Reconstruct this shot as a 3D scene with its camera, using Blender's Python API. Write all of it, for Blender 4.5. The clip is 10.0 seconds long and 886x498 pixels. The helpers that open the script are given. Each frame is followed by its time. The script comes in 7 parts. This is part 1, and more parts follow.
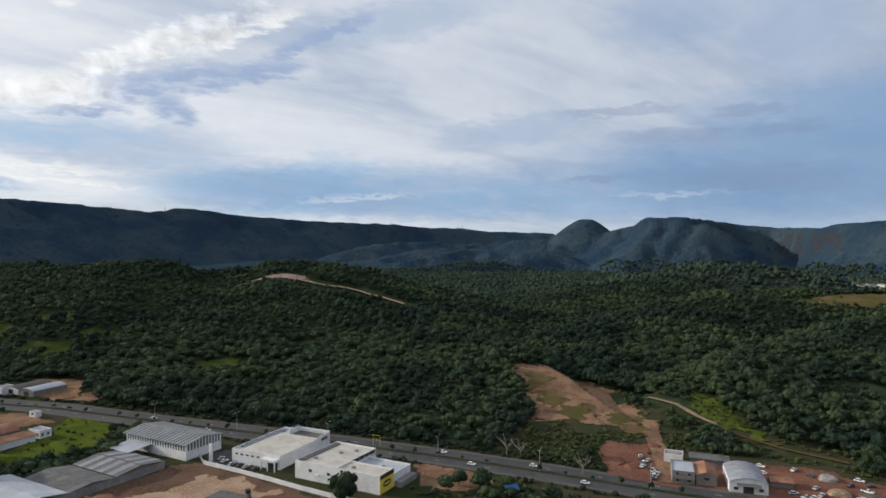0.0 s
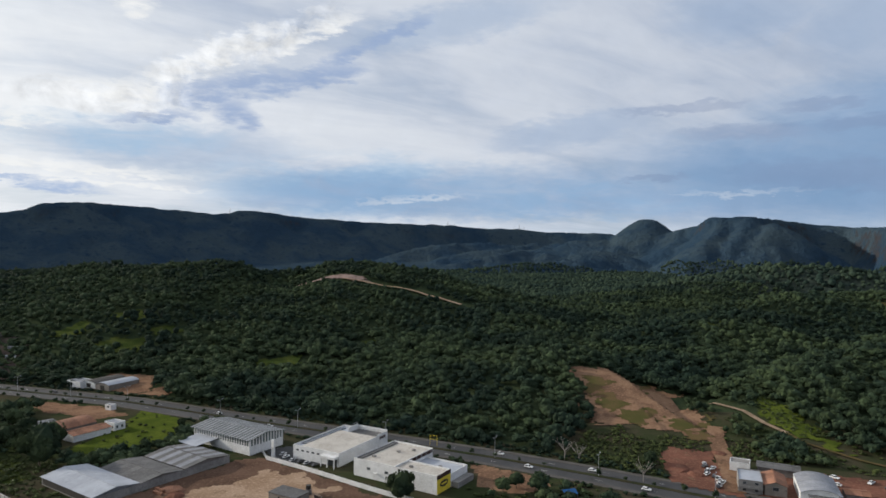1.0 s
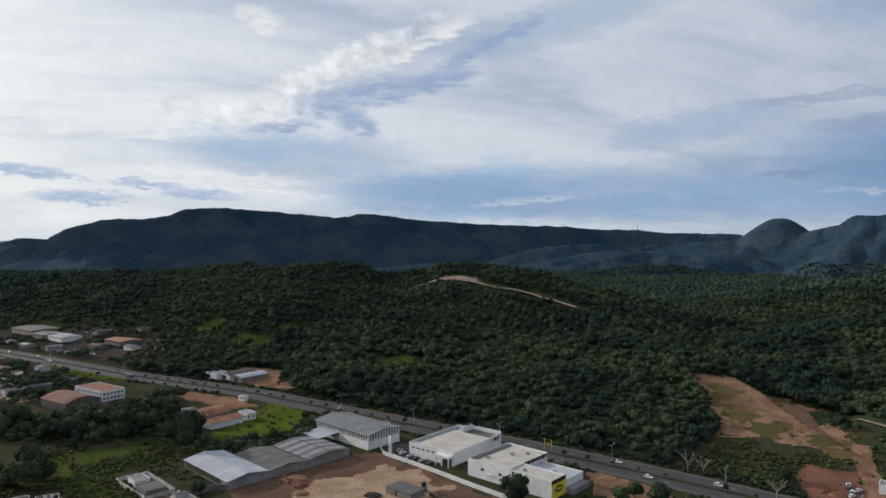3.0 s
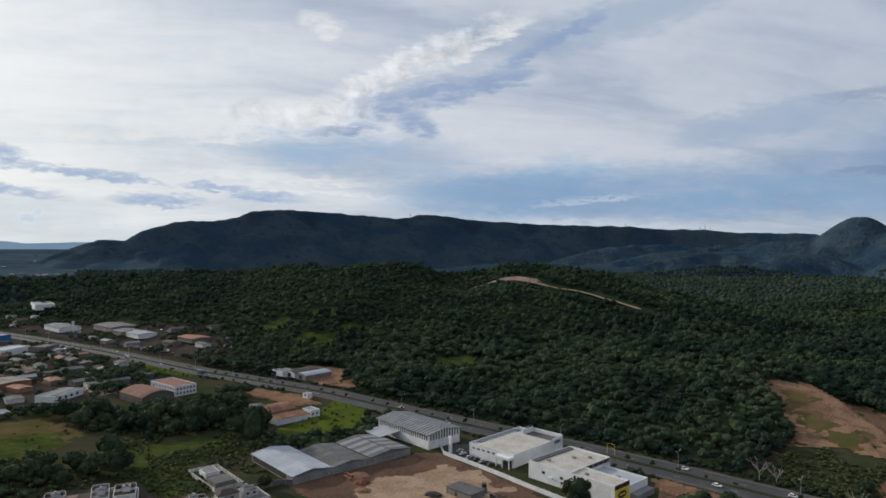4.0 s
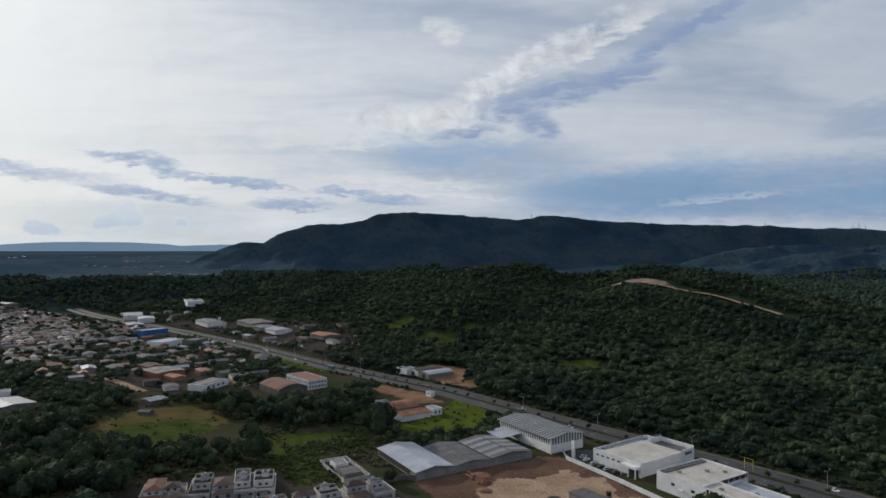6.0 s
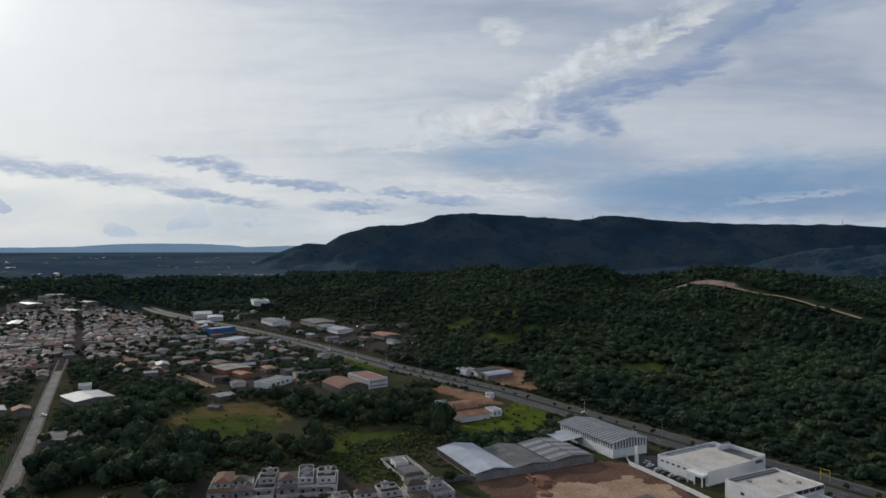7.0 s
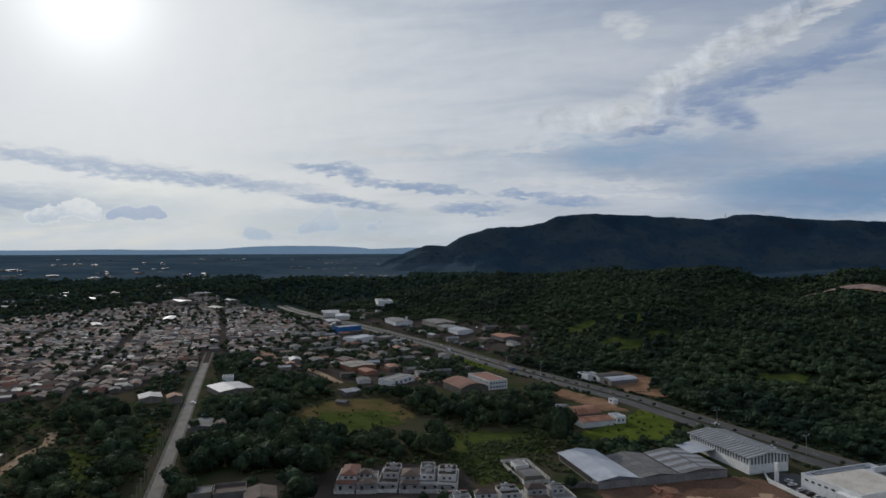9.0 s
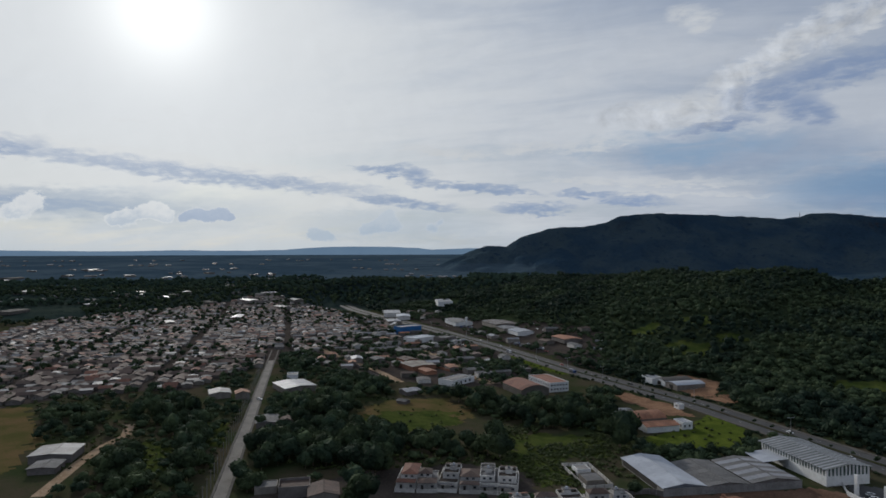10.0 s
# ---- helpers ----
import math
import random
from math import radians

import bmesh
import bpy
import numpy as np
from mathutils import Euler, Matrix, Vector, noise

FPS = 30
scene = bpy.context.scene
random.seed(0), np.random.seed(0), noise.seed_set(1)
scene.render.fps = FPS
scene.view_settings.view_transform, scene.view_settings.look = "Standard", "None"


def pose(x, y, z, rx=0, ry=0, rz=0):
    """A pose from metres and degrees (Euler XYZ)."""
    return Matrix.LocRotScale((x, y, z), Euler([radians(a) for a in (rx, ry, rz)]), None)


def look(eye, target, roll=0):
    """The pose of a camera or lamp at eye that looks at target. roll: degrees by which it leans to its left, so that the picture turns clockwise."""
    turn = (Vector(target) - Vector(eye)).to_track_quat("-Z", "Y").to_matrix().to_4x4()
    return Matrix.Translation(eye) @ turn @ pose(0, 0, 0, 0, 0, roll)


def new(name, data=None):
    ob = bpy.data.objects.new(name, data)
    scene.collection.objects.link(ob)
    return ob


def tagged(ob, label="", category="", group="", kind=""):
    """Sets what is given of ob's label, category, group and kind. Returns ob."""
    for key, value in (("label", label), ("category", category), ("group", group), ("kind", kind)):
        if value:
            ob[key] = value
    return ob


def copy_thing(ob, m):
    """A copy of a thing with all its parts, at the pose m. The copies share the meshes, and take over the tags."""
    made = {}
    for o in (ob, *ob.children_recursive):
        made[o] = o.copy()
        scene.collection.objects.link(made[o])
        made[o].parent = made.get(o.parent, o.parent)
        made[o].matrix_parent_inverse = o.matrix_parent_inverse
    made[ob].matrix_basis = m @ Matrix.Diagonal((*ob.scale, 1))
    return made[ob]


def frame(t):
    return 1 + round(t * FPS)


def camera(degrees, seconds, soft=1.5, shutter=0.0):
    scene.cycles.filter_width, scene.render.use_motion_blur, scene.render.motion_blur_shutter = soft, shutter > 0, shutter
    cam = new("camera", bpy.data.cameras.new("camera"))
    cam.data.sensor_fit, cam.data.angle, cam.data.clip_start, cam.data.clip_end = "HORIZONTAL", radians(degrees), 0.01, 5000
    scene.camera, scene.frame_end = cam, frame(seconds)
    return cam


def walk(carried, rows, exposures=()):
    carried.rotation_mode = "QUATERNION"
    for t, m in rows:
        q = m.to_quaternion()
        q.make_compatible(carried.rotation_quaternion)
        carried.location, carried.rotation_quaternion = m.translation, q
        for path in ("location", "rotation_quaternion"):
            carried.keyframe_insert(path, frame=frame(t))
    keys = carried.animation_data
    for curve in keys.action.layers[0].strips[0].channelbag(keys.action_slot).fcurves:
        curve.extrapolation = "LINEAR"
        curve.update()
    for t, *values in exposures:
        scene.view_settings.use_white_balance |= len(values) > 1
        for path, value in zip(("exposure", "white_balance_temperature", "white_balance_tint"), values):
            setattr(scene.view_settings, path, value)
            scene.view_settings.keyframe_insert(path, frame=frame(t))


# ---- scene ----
cam = camera(68.9, 10.0, soft=1.65)
EYE = (0.0, 0.0, 110.0)
TURN = (  # seconds, yaw, pitch, roll
    (0.0, 0.0, -0.23, -0.36), (0.5, 2.53, -0.21, -0.34), (1.0, 5.03, -0.18, -0.31), (1.5, 7.54, -0.14, -0.28),
    (2.0, 10.01, -0.12, -0.26), (3.5, 17.70, -0.05, -0.15), (4.0, 20.39, -0.03, -0.12), (4.5, 23.06, 0.0, -0.08),
    (5.0, 25.72, 0.02, -0.05), (5.5, 28.43, 0.04, -0.03), (7.0, 36.35, 0.15, 0.07), (7.5, 38.99, 0.19, 0.11),
    (8.0, 41.62, 0.23, 0.13), (8.5, 44.26, 0.27, 0.14), (9.0, 46.93, 0.31, 0.15), (9.5, 49.59, 0.34, 0.15),
    (10.0, 52.23, 0.38, 0.16))
walk(cam, [(t, pose(*EYE, 90 + p, r, y)) for t, y, p, r in TURN],
     exposures=((0.0, 0.0, 6420, 10), (2.0, -0.08, 6360, 10), (4.5, -0.26, 6260, 10), (7.0, -0.50, 6130, 10), (10.0, -0.68, 6040, 10)))

# ---- world, sun ----
SUN_AZ, SUN_EL = 75.8, 19.3          # degrees to the left of +y, and up
SUN_DIR = Vector((-math.sin(radians(SUN_AZ)) * math.cos(radians(SUN_EL)),
                  math.cos(radians(SUN_AZ)) * math.cos(radians(SUN_EL)), math.sin(radians(SUN_EL))))
sun = new("sun", bpy.data.lights.new("sun", "SUN"))
sun.data.energy, sun.data.angle, sun.data.color = 4.0, radians(1.0), (1.0, 0.92, 0.80)
sun.matrix_world = look(SUN_DIR * 1000, (0, 0, 0))


class Graph:
    """Short calls for a node tree."""

    def __init__(self, tree):
        self.tree = tree
        tree.nodes.clear()

    def add(self, kind, **settings):
        node = self.tree.nodes.new(kind)
        for key, value in settings.items():
            setattr(node, key, value)
        return node

    def put(self, socket, value):
        if isinstance(value, bpy.types.NodeSocket):
            self.tree.links.new(value, socket)
        elif value is not None:
            if isinstance(value, (tuple, list)) and len(value) == 3 and socket.type == "RGBA":
                value = (*value, 1.0)
            socket.default_value = value

    def math(self, op, a, b=None, c=None, clamp=False):
        node = self.add("ShaderNodeMath", operation=op, use_clamp=clamp)
        for socket, value in zip(node.inputs, (a, b, c)):
            self.put(socket, value)
        return node.outputs[0]

    def mix(self, f, a, b, blend="MIX"):
        node = self.add("ShaderNodeMix", data_type="RGBA", blend_type=blend)
        self.put(node.inputs[0], f), self.put(node.inputs[6], a), self.put(node.inputs[7], b)
        return node.outputs[2]

    def noise(self, vec, scale, detail=4.0, rough=0.55, distortion=0.0):
        node = self.add("ShaderNodeTexNoise")
        for key, value in (("Vector", vec), ("Scale", scale), ("Detail", detail), ("Roughness", rough), ("Distortion", distortion)):
            self.put(node.inputs[key], value)
        return node.outputs["Fac"]

    def step(self, value, lo, hi, to_lo=0.0, to_hi=1.0):
        node = self.add("ShaderNodeMapRange", interpolation_type="SMOOTHSTEP")
        for socket, v in zip(node.inputs, (value, lo, hi, to_lo, to_hi)):
            self.put(socket, v)
        return node.outputs[0]

    def vec(self, x, y, z=0.0):
        node = self.add("ShaderNodeCombineXYZ")
        for socket, v in zip(node.inputs, (x, y, z)):
            self.put(socket, v)
        return node.outputs[0]


def build_sky():
    world = bpy.data.worlds.new("sky")
    scene.world = world
    world.use_nodes = True
    g = Graph(world.node_tree)
    d = g.add("ShaderNodeTexCoord").outputs["Generated"]
    sep = g.add("ShaderNodeSeparateXYZ")
    g.put(sep.inputs[0], d)
    x, y, z = sep.outputs
    deg = 180 / math.pi
    az = g.math("MULTIPLY", g.math("ARCTAN2", g.math("MULTIPLY", x, -1.0), y), deg)
    el = g.math("MULTIPLY", g.math("ARCSINE", z), deg)
    dot = g.add("ShaderNodeVectorMath", operation="DOT_PRODUCT")
    g.put(dot.inputs[0], d)
    dot.inputs[1].default_value = SUN_DIR
    away = g.math("MULTIPLY", g.math("ARCCOSINE", dot.outputs["Value"]), deg)

    sky = g.add("ShaderNodeTexSky", sky_type="NISHITA", sun_disc=False, sun_elevation=radians(SUN_EL), sun_rotation=radians(-SUN_AZ))
    clear = g.mix(1.0, sky.outputs[0], (0.075, 0.085, 0.095), "MULTIPLY")
    clear = g.mix(0.55, clear, g.mix(g.step(el, 0.0, 30.0), (0.30, 0.45, 0.62), (0.15, 0.25, 0.48)))

    # the cloud sheet lies flat overhead, so it foreshortens towards the horizon
    up = g.math("ADD", g.math("MAXIMUM", z, 0.0), 0.16)
    u, v = g.math("DIVIDE", x, up), g.math("DIVIDE", y, up)
    flat = g.vec(g.math("ADD", g.math("MULTIPLY", u, 0.62), g.math("MULTIPLY", v, 0.5)),
                 g.math("ADD", g.math("MULTIPLY", u, -1.1), g.math("MULTIPLY", v, 1.5)), 3.0)
    n1 = g.noise(flat, 0.8, 6.0, 0.5, 0.5)
    n2 = g.noise(flat, 3.2, 6.0, 0.6, 0.8)
    ang = g.vec(g.math("MULTIPLY", az, 0.10), g.math("MULTIPLY", el, 0.32), 0.0)
    n3 = g.noise(ang, 1.5, 6.0, 0.6, 0.6)      # wisps
    n4 = g.noise(ang, 4.5, 5.0, 0.6, 0.2)      # ragged rims
    veil = g.math("ADD", g.math("MULTIPLY", n1, 0.78), g.math("MULTIPLY", n2, 0.22))
    n5 = g.noise(ang, 9.0, 4.0, 0.6, 0.3)
    wx = g.math("ADD", g.math("MULTIPLY", g.math("SUBTRACT", n3, 0.5), 5.0), g.math("MULTIPLY", g.math("SUBTRACT", n5, 0.5), 1.0))
    wy = g.math("ADD", g.math("MULTIPLY", g.math("SUBTRACT", n4, 0.5), 1.8), g.math("MULTIPLY", g.math("SUBTRACT", n5, 0.5), 0.55))
    waz, wel = g.math("ADD", az, wx), g.math("ADD", el, wy)

    def spot(a, e, wide, high, tilt=0.0, soft=1.0):
        c, s = math.cos(radians(tilt)), math.sin(radians(tilt))
        da, de = g.math("SUBTRACT", waz, a), g.math("SUBTRACT", wel, e)
        p = g.math("DIVIDE", g.math("ADD", g.math("MULTIPLY", da, c), g.math("MULTIPLY", de, s)), wide)
        q = g.math("DIVIDE", g.math("SUBTRACT", g.math("MULTIPLY", de, c), g.math("MULTIPLY", da, s)), high)
        rr = g.math("ADD", g.math("MULTIPLY", p, p), g.math("MULTIPLY", q, q))
        return g.step(rr, 1.2 + 1.3 * soft, 0.0, 0.0, 1.0)

    def union(spots):
        out = spots[0]
        for s in spots[1:]:
            out = g.math("MAXIMUM", out, s)
        return out

    glow = g.math("POWER", 2.718, g.math("MULTIPLY", g.math("POWER", g.math("DIVIDE", away, 31.0), 2.0), -1.0))
    halo = g.math("POWER", 2.718, g.math("MULTIPLY", g.math("POWER", g.math("DIVIDE", away, 4.2), 2.0), -1.0))
    side = g.step(az, -35.0, 70.0)
    body = g.mix(side, (0.50, 0.56, 0.66), (0.93, 0.95, 0.96))
    body = g.mix(g.step(veil, 0.22, 0.74), g.mix(0.50, body, (0.32, 0.39, 0.54)), g.mix(0.25, body, (0.86, 0.87, 0.88)))
    body = g.mix(glow, body, (1.10, 1.10, 1.06))
    thin = g.step(veil, 0.26, 0.56, 0.55, 1.0)
    col = g.mix(thin, clear, body)

    # broad veils of blue-grey, low and to the right
    grey = union([spot(-25.5, 5.8, 9.0, 2.4, 4, 1.0), spot(-20.0, 18.6, 5.0, 2.2, 0, 1.0), spot(-28.5, 16.8, 4.0, 2.8, 0, 1.0), spot(14.0, 5.0, 9.0, 1.8, 0, 1.0), spot(-14.5, 3.7, 7.0, 1.1, 0, 1.0),
                  spot(1.7, 3.4, 10.0, 0.9, 0, 1.0), spot(-34.0, 9.5, 9.0, 2.6, -6, 1.0), spot(27.0, 8.0, 8.0, 1.6, 0, 1.0), spot(83.0, 4.0, 8.0, 0.9, 2, 1.0), spot(-6.0, 10.0, 6.0, 1.2, -8, 1.0), spot(5.0, 19.0, 8.0, 1.4, -10, 1.0)])
    col = g.mix(g.math("MULTIPLY", grey, 0.48), col, (0.28, 0.40, 0.59))
    pale = union([spot(13.0, 5.2, 11.0, 2.4, 0, 1.0), spot(-5.0, 4.2, 10.0, 1.4, 0, 1.0), spot(33.0, 8.6, 7.0, 1.2, 0, 1.0)])
    col = g.mix(g.math("MULTIPLY", g.math("MULTIPLY", pale, 0.75), g.step(n3, 0.30, 0.62)), col, (0.36, 0.53, 0.72))
    # bright rims and wisps
    rims = union([spot(30.0, 12.2, 6.0, 0.8, -4.0, 1.0), spot(24.5, 15.6, 5.5, 0.8, -26, 1.0), spot(17.0, 17.6, 4.0, 0.6, -26, 1.0), spot(30.8, 18.8, 1.6, 0.8, 20, 0.9), spot(35.5, 6.0, 8.0, 0.28, 3.0, 1.0),
                  spot(33.0, 4.9, 6.0, 0.22, 2.0, 1.0), spot(51.5, 8.9, 3.5, 0.4, 4, 1.0), spot(45.0, 9.2, 3.0, 0.4, 0, 1.0), spot(-20.0, 4.5, 4.0, 0.2, 0, 1.0), spot(7.5, 4.2, 4.0, 0.25, -3, 1.0), spot(39.0, 9.3, 3.0, 0.5, -4, 1.0)])
    col = g.mix(g.math("MULTIPLY", rims, g.step(n4, 0.30, 0.62, 0.15, 0.85)), col, (0.92, 0.92, 0.90))
    # openings to the blue
    gaps = union([spot(25.2, 12.5, 3.2, 1.0, -10.0, 1.0), spot(21.0, 13.5, 4.2, 0.95, -10.0, 1.0), spot(15.8, 14.5, 3.6, 0.75, -12.0, 1.0), spot(22.9, 11.0, 1.7, 1.1, 10, 1.0), spot(13.0, 16.4, 2.4, 0.6, -20, 1.0), spot(29.0, 10.3, 2.4, 0.45, -6, 1.0),
                  spot(9.5, 18.2, 3.0, 0.6, -22, 1.0)])
    col = g.mix(g.math("MULTIPLY", gaps, g.step(n4, 0.25, 0.62, 0.30, 0.90)), col, (0.32, 0.42, 0.62))
    billow = union([spot(36.2, 11.6, 2.6, 0.7, -2, 1.0), spot(32.4, 11.3, 3.6, 0.9, -4, 1.0), spot(28.8, 11.5, 2.2, 0.8, -20, 1.0), spot(24.6, 15.6, 5.0, 1.0, -26, 1.0), spot(18.6, 17.6, 4.5, 0.9, -28, 1.0), spot(27.6, 13.6, 2.2, 0.7, -28, 1.0)])
    # small dark lens clouds and bars
    low = union([spot(-25.0, 5.4, 14.0, 3.6, 3, 1.2), spot(-31.0, 9.5, 9.0, 3.0, 0, 1.2), spot(-4.0, 5.0, 12.0, 1.9, 0, 1.0), spot(12.0, 4.6, 9.0, 1.6, 0, 1.0)])
    col = g.mix(g.math("MULTIPLY", low, 0.52), col, (0.20, 0.35, 0.57))
    col = g.mix(g.math("MULTIPLY", spot(-29.0, 5.6, 12.0, 3.2, 2, 1.3), 0.38), col, (0.15, 0.29, 0.49))
    dark = union([spot(-15.0, 11.5, 4.2, 0.35, -1, 0.9), spot(-20.0, 9.3, 4.4, 0.6, 3, 0.9), spot(-25.8, 11.0, 2.4, 0.4, -2, 0.9), spot(-28.0, 9.4, 2.6, 0.5, 0, 0.9), spot(-13.0, 5.9, 2.5, 0.25, -2, 1.0), spot(-26.0, 5.6, 6.0, 1.0, 3, 1.0)])
    col = g.mix(g.math("MULTIPLY", dark, 0.40), col, (0.22, 0.29, 0.45))
    bars = union([spot(73.0, 6.7, 12.0, 0.6, 5.0, 1.0), spot(55.8, 4.5, 4.2, 0.42, 7, 0.9), spot(55.0, 6.8, 1.3, 0.7, 20, 0.9), spot(49.6, 5.8, 4.5, 0.32, 6, 0.9), spot(44.2, 3.9, 2.7, 0.42, 2, 0.9),
                  spot(40.0, 5.1, 2.3, 0.32, 2, 0.9), spot(35.8, 4.4, 2.6, 0.45, 3, 0.9), spot(86.0, 8.0, 2.6, 0.6, -6, 0.9), spot(57.0, 7.3, 3.0, 0.35, 5, 1.0), spot(83.5, 3.9, 5.0, 0.35, 2, 1.0)])
    col = g.mix(g.math("MULTIPLY", bars, g.step(n5, 0.25, 0.6, 0.45, 0.90)), col, (0.40, 0.51, 0.71))
    lit = union([spot(73.0, 7.6, 12.0, 0.45, 5.0, 1.0), spot(78.3, 10.7, 1.0, 0.2, 0, 0.9), spot(74.8, 11.4, 0.8, 0.35, 0, 0.9), spot(69.0, 2.6, 9.0, 0.35, 0, 1.0)])
    col = g.mix(g.math("MULTIPLY", lit, 0.65), col, (1.05, 1.04, 1.0))
    veil_low = union([spot(77.0, 3.4, 9.0, 1.5, 0, 1.0), spot(57.0, 2.6, 8.0, 1.2, 0, 1.0)])
    col = g.mix(g.math("MULTIPLY", veil_low, 0.45), col, (0.56, 0.67, 0.79))
    # heaped clouds low over the plain: round heads with lit tops
    even = g.vec(g.math("MULTIPLY", az, 0.30), g.math("MULTIPLY", el, 0.34), 7.0)
    h1, h2 = g.noise(even, 2.6, 6.0, 0.65, 0.4), g.noise(even, 7.0, 5.0, 0.65, 0.3)
    curl = g.math("ADD", g.math("MULTIPLY", g.math("SUBTRACT", h1, 0.5), 1.5), g.math("MULTIPLY", g.math("SUBTRACT", h2, 0.5), 0.9))

    def heads(rows):
        out = 0.0
        for a, e, rad in rows:
            da, de = g.math("SUBTRACT", az, a), g.math("MULTIPLY", g.math("SUBTRACT", el, e), 1.3)
            far_by = g.math("ADD", g.math("MULTIPLY", da, da), g.math("MULTIPLY", de, de))
            out = g.math("ADD", out, g.math("POWER", 2.718, g.math("MULTIPLY", far_by, -1.3 / rad ** 2)))
        return g.math("ADD", out, g.math("MULTIPLY", curl, 0.9))

    for rows, top_tone, base, foot_at, rim_tone in ((((79.2, 2.7, 0.9), (78.2, 3.0, 1.0), (77.0, 3.4, 1.0), (76.1, 3.8, 0.9), (75.4, 3.1, 1.0), (84.6, 4.0, 1.3), (86.0, 3.2, 1.3)), (1.16, 1.15, 1.12), (0.66, 0.75, 0.87), 2.3, (1.2, 1.19, 1.15)),
                                                    (((74.2, 3.0, 0.7), (73.2, 3.3, 0.9), (72.0, 3.2, 1.0), (71.0, 3.5, 0.8), (70.4, 3.0, 0.6)), (0.58, 0.68, 0.86), (0.42, 0.54, 0.76), 2.6, (1.05, 1.05, 1.04)),
                                                    (((59.0, 2.0, 1.0), (57.8, 2.6, 1.2), (56.6, 2.4, 1.1), (57.0, 3.5, 0.8), (63.5, 1.7, 1.0), (62.2, 1.5, 0.9), (53.2, 2.2, 0.8), (52.4, 2.8, 0.6)), (0.74, 0.82, 0.92), (0.60, 0.71, 0.85), 1.5, (0.85, 0.90, 0.96))):
        f = heads(rows)
        tone = g.mix(g.step(g.math("ADD", el, g.math("MULTIPLY", curl, 1.6)), foot_at, foot_at + 1.8), base, top_tone)
        tone = g.mix(g.step(f, 0.85, 0.52), tone, rim_tone)
        col = g.mix(g.math("MULTIPLY", g.step(f, 0.45, 0.72), g.math("MULTIPLY", g.step(el, foot_at - 1.3, foot_at - 0.2), 0.75)), col, tone)
    # light and shade of the billows, from the sun's side
    from_sun = g.vec(g.math("MULTIPLY", g.math("ADD", az, 0.9), 0.30), g.math("MULTIPLY", g.math("ADD", el, 0.45), 0.34), 7.0)
    relief = g.math("SUBTRACT", g.noise(even, 1.3, 6.0, 0.6, 0.6), g.noise(from_sun, 1.3, 6.0, 0.6, 0.6))
    shade = g.math("ADD", 1.0, g.math("MULTIPLY", relief, g.math("ADD", 0.08, g.math("MULTIPLY", billow, 0.75))))
    col = g.mix(g.math("MULTIPLY", billow, g.step(h1, 0.34, 0.62, 0.05, 0.55)), col, (0.86, 0.87, 0.88))
    col = g.mix(1.0, col, g.vec(shade, shade, shade), "MULTIPLY")
    warm = g.math("MULTIPLY", g.math("MULTIPLY", g.step(el, 13.0, 1.5), g.step(az, 34.0, 58.0)), 0.5)
    col = g.mix(warm, col, g.mix(1.0, col, (1.12, 1.08, 0.98), "MULTIPLY"))
    haze = g.math("MULTIPLY", g.step(el, 3.5, -0.5), 0.40)
    col = g.mix(haze, col, (0.56, 0.68, 0.78))
    near = g.math("POWER", 2.718, g.math("MULTIPLY", g.math("POWER", g.math("DIVIDE", away, 12.0), 2.0), -1.0))
    col = g.mix(g.math("MULTIPLY", near, 0.75), col, (1.30, 1.29, 1.24))
    col = g.mix(halo, col, (1.9, 1.87, 1.75))
    # below the horizon the far ground answers
    col = g.mix(g.step(el, -1.0, -3.0), col, (0.05, 0.06, 0.04))
    back = g.add("ShaderNodeBackground")
    g.put(back.inputs[0], col)
    back.inputs[1].default_value = 1.0
    g.put(g.add("ShaderNodeOutputWorld").inputs[0], back.outputs[0])


build_sky()


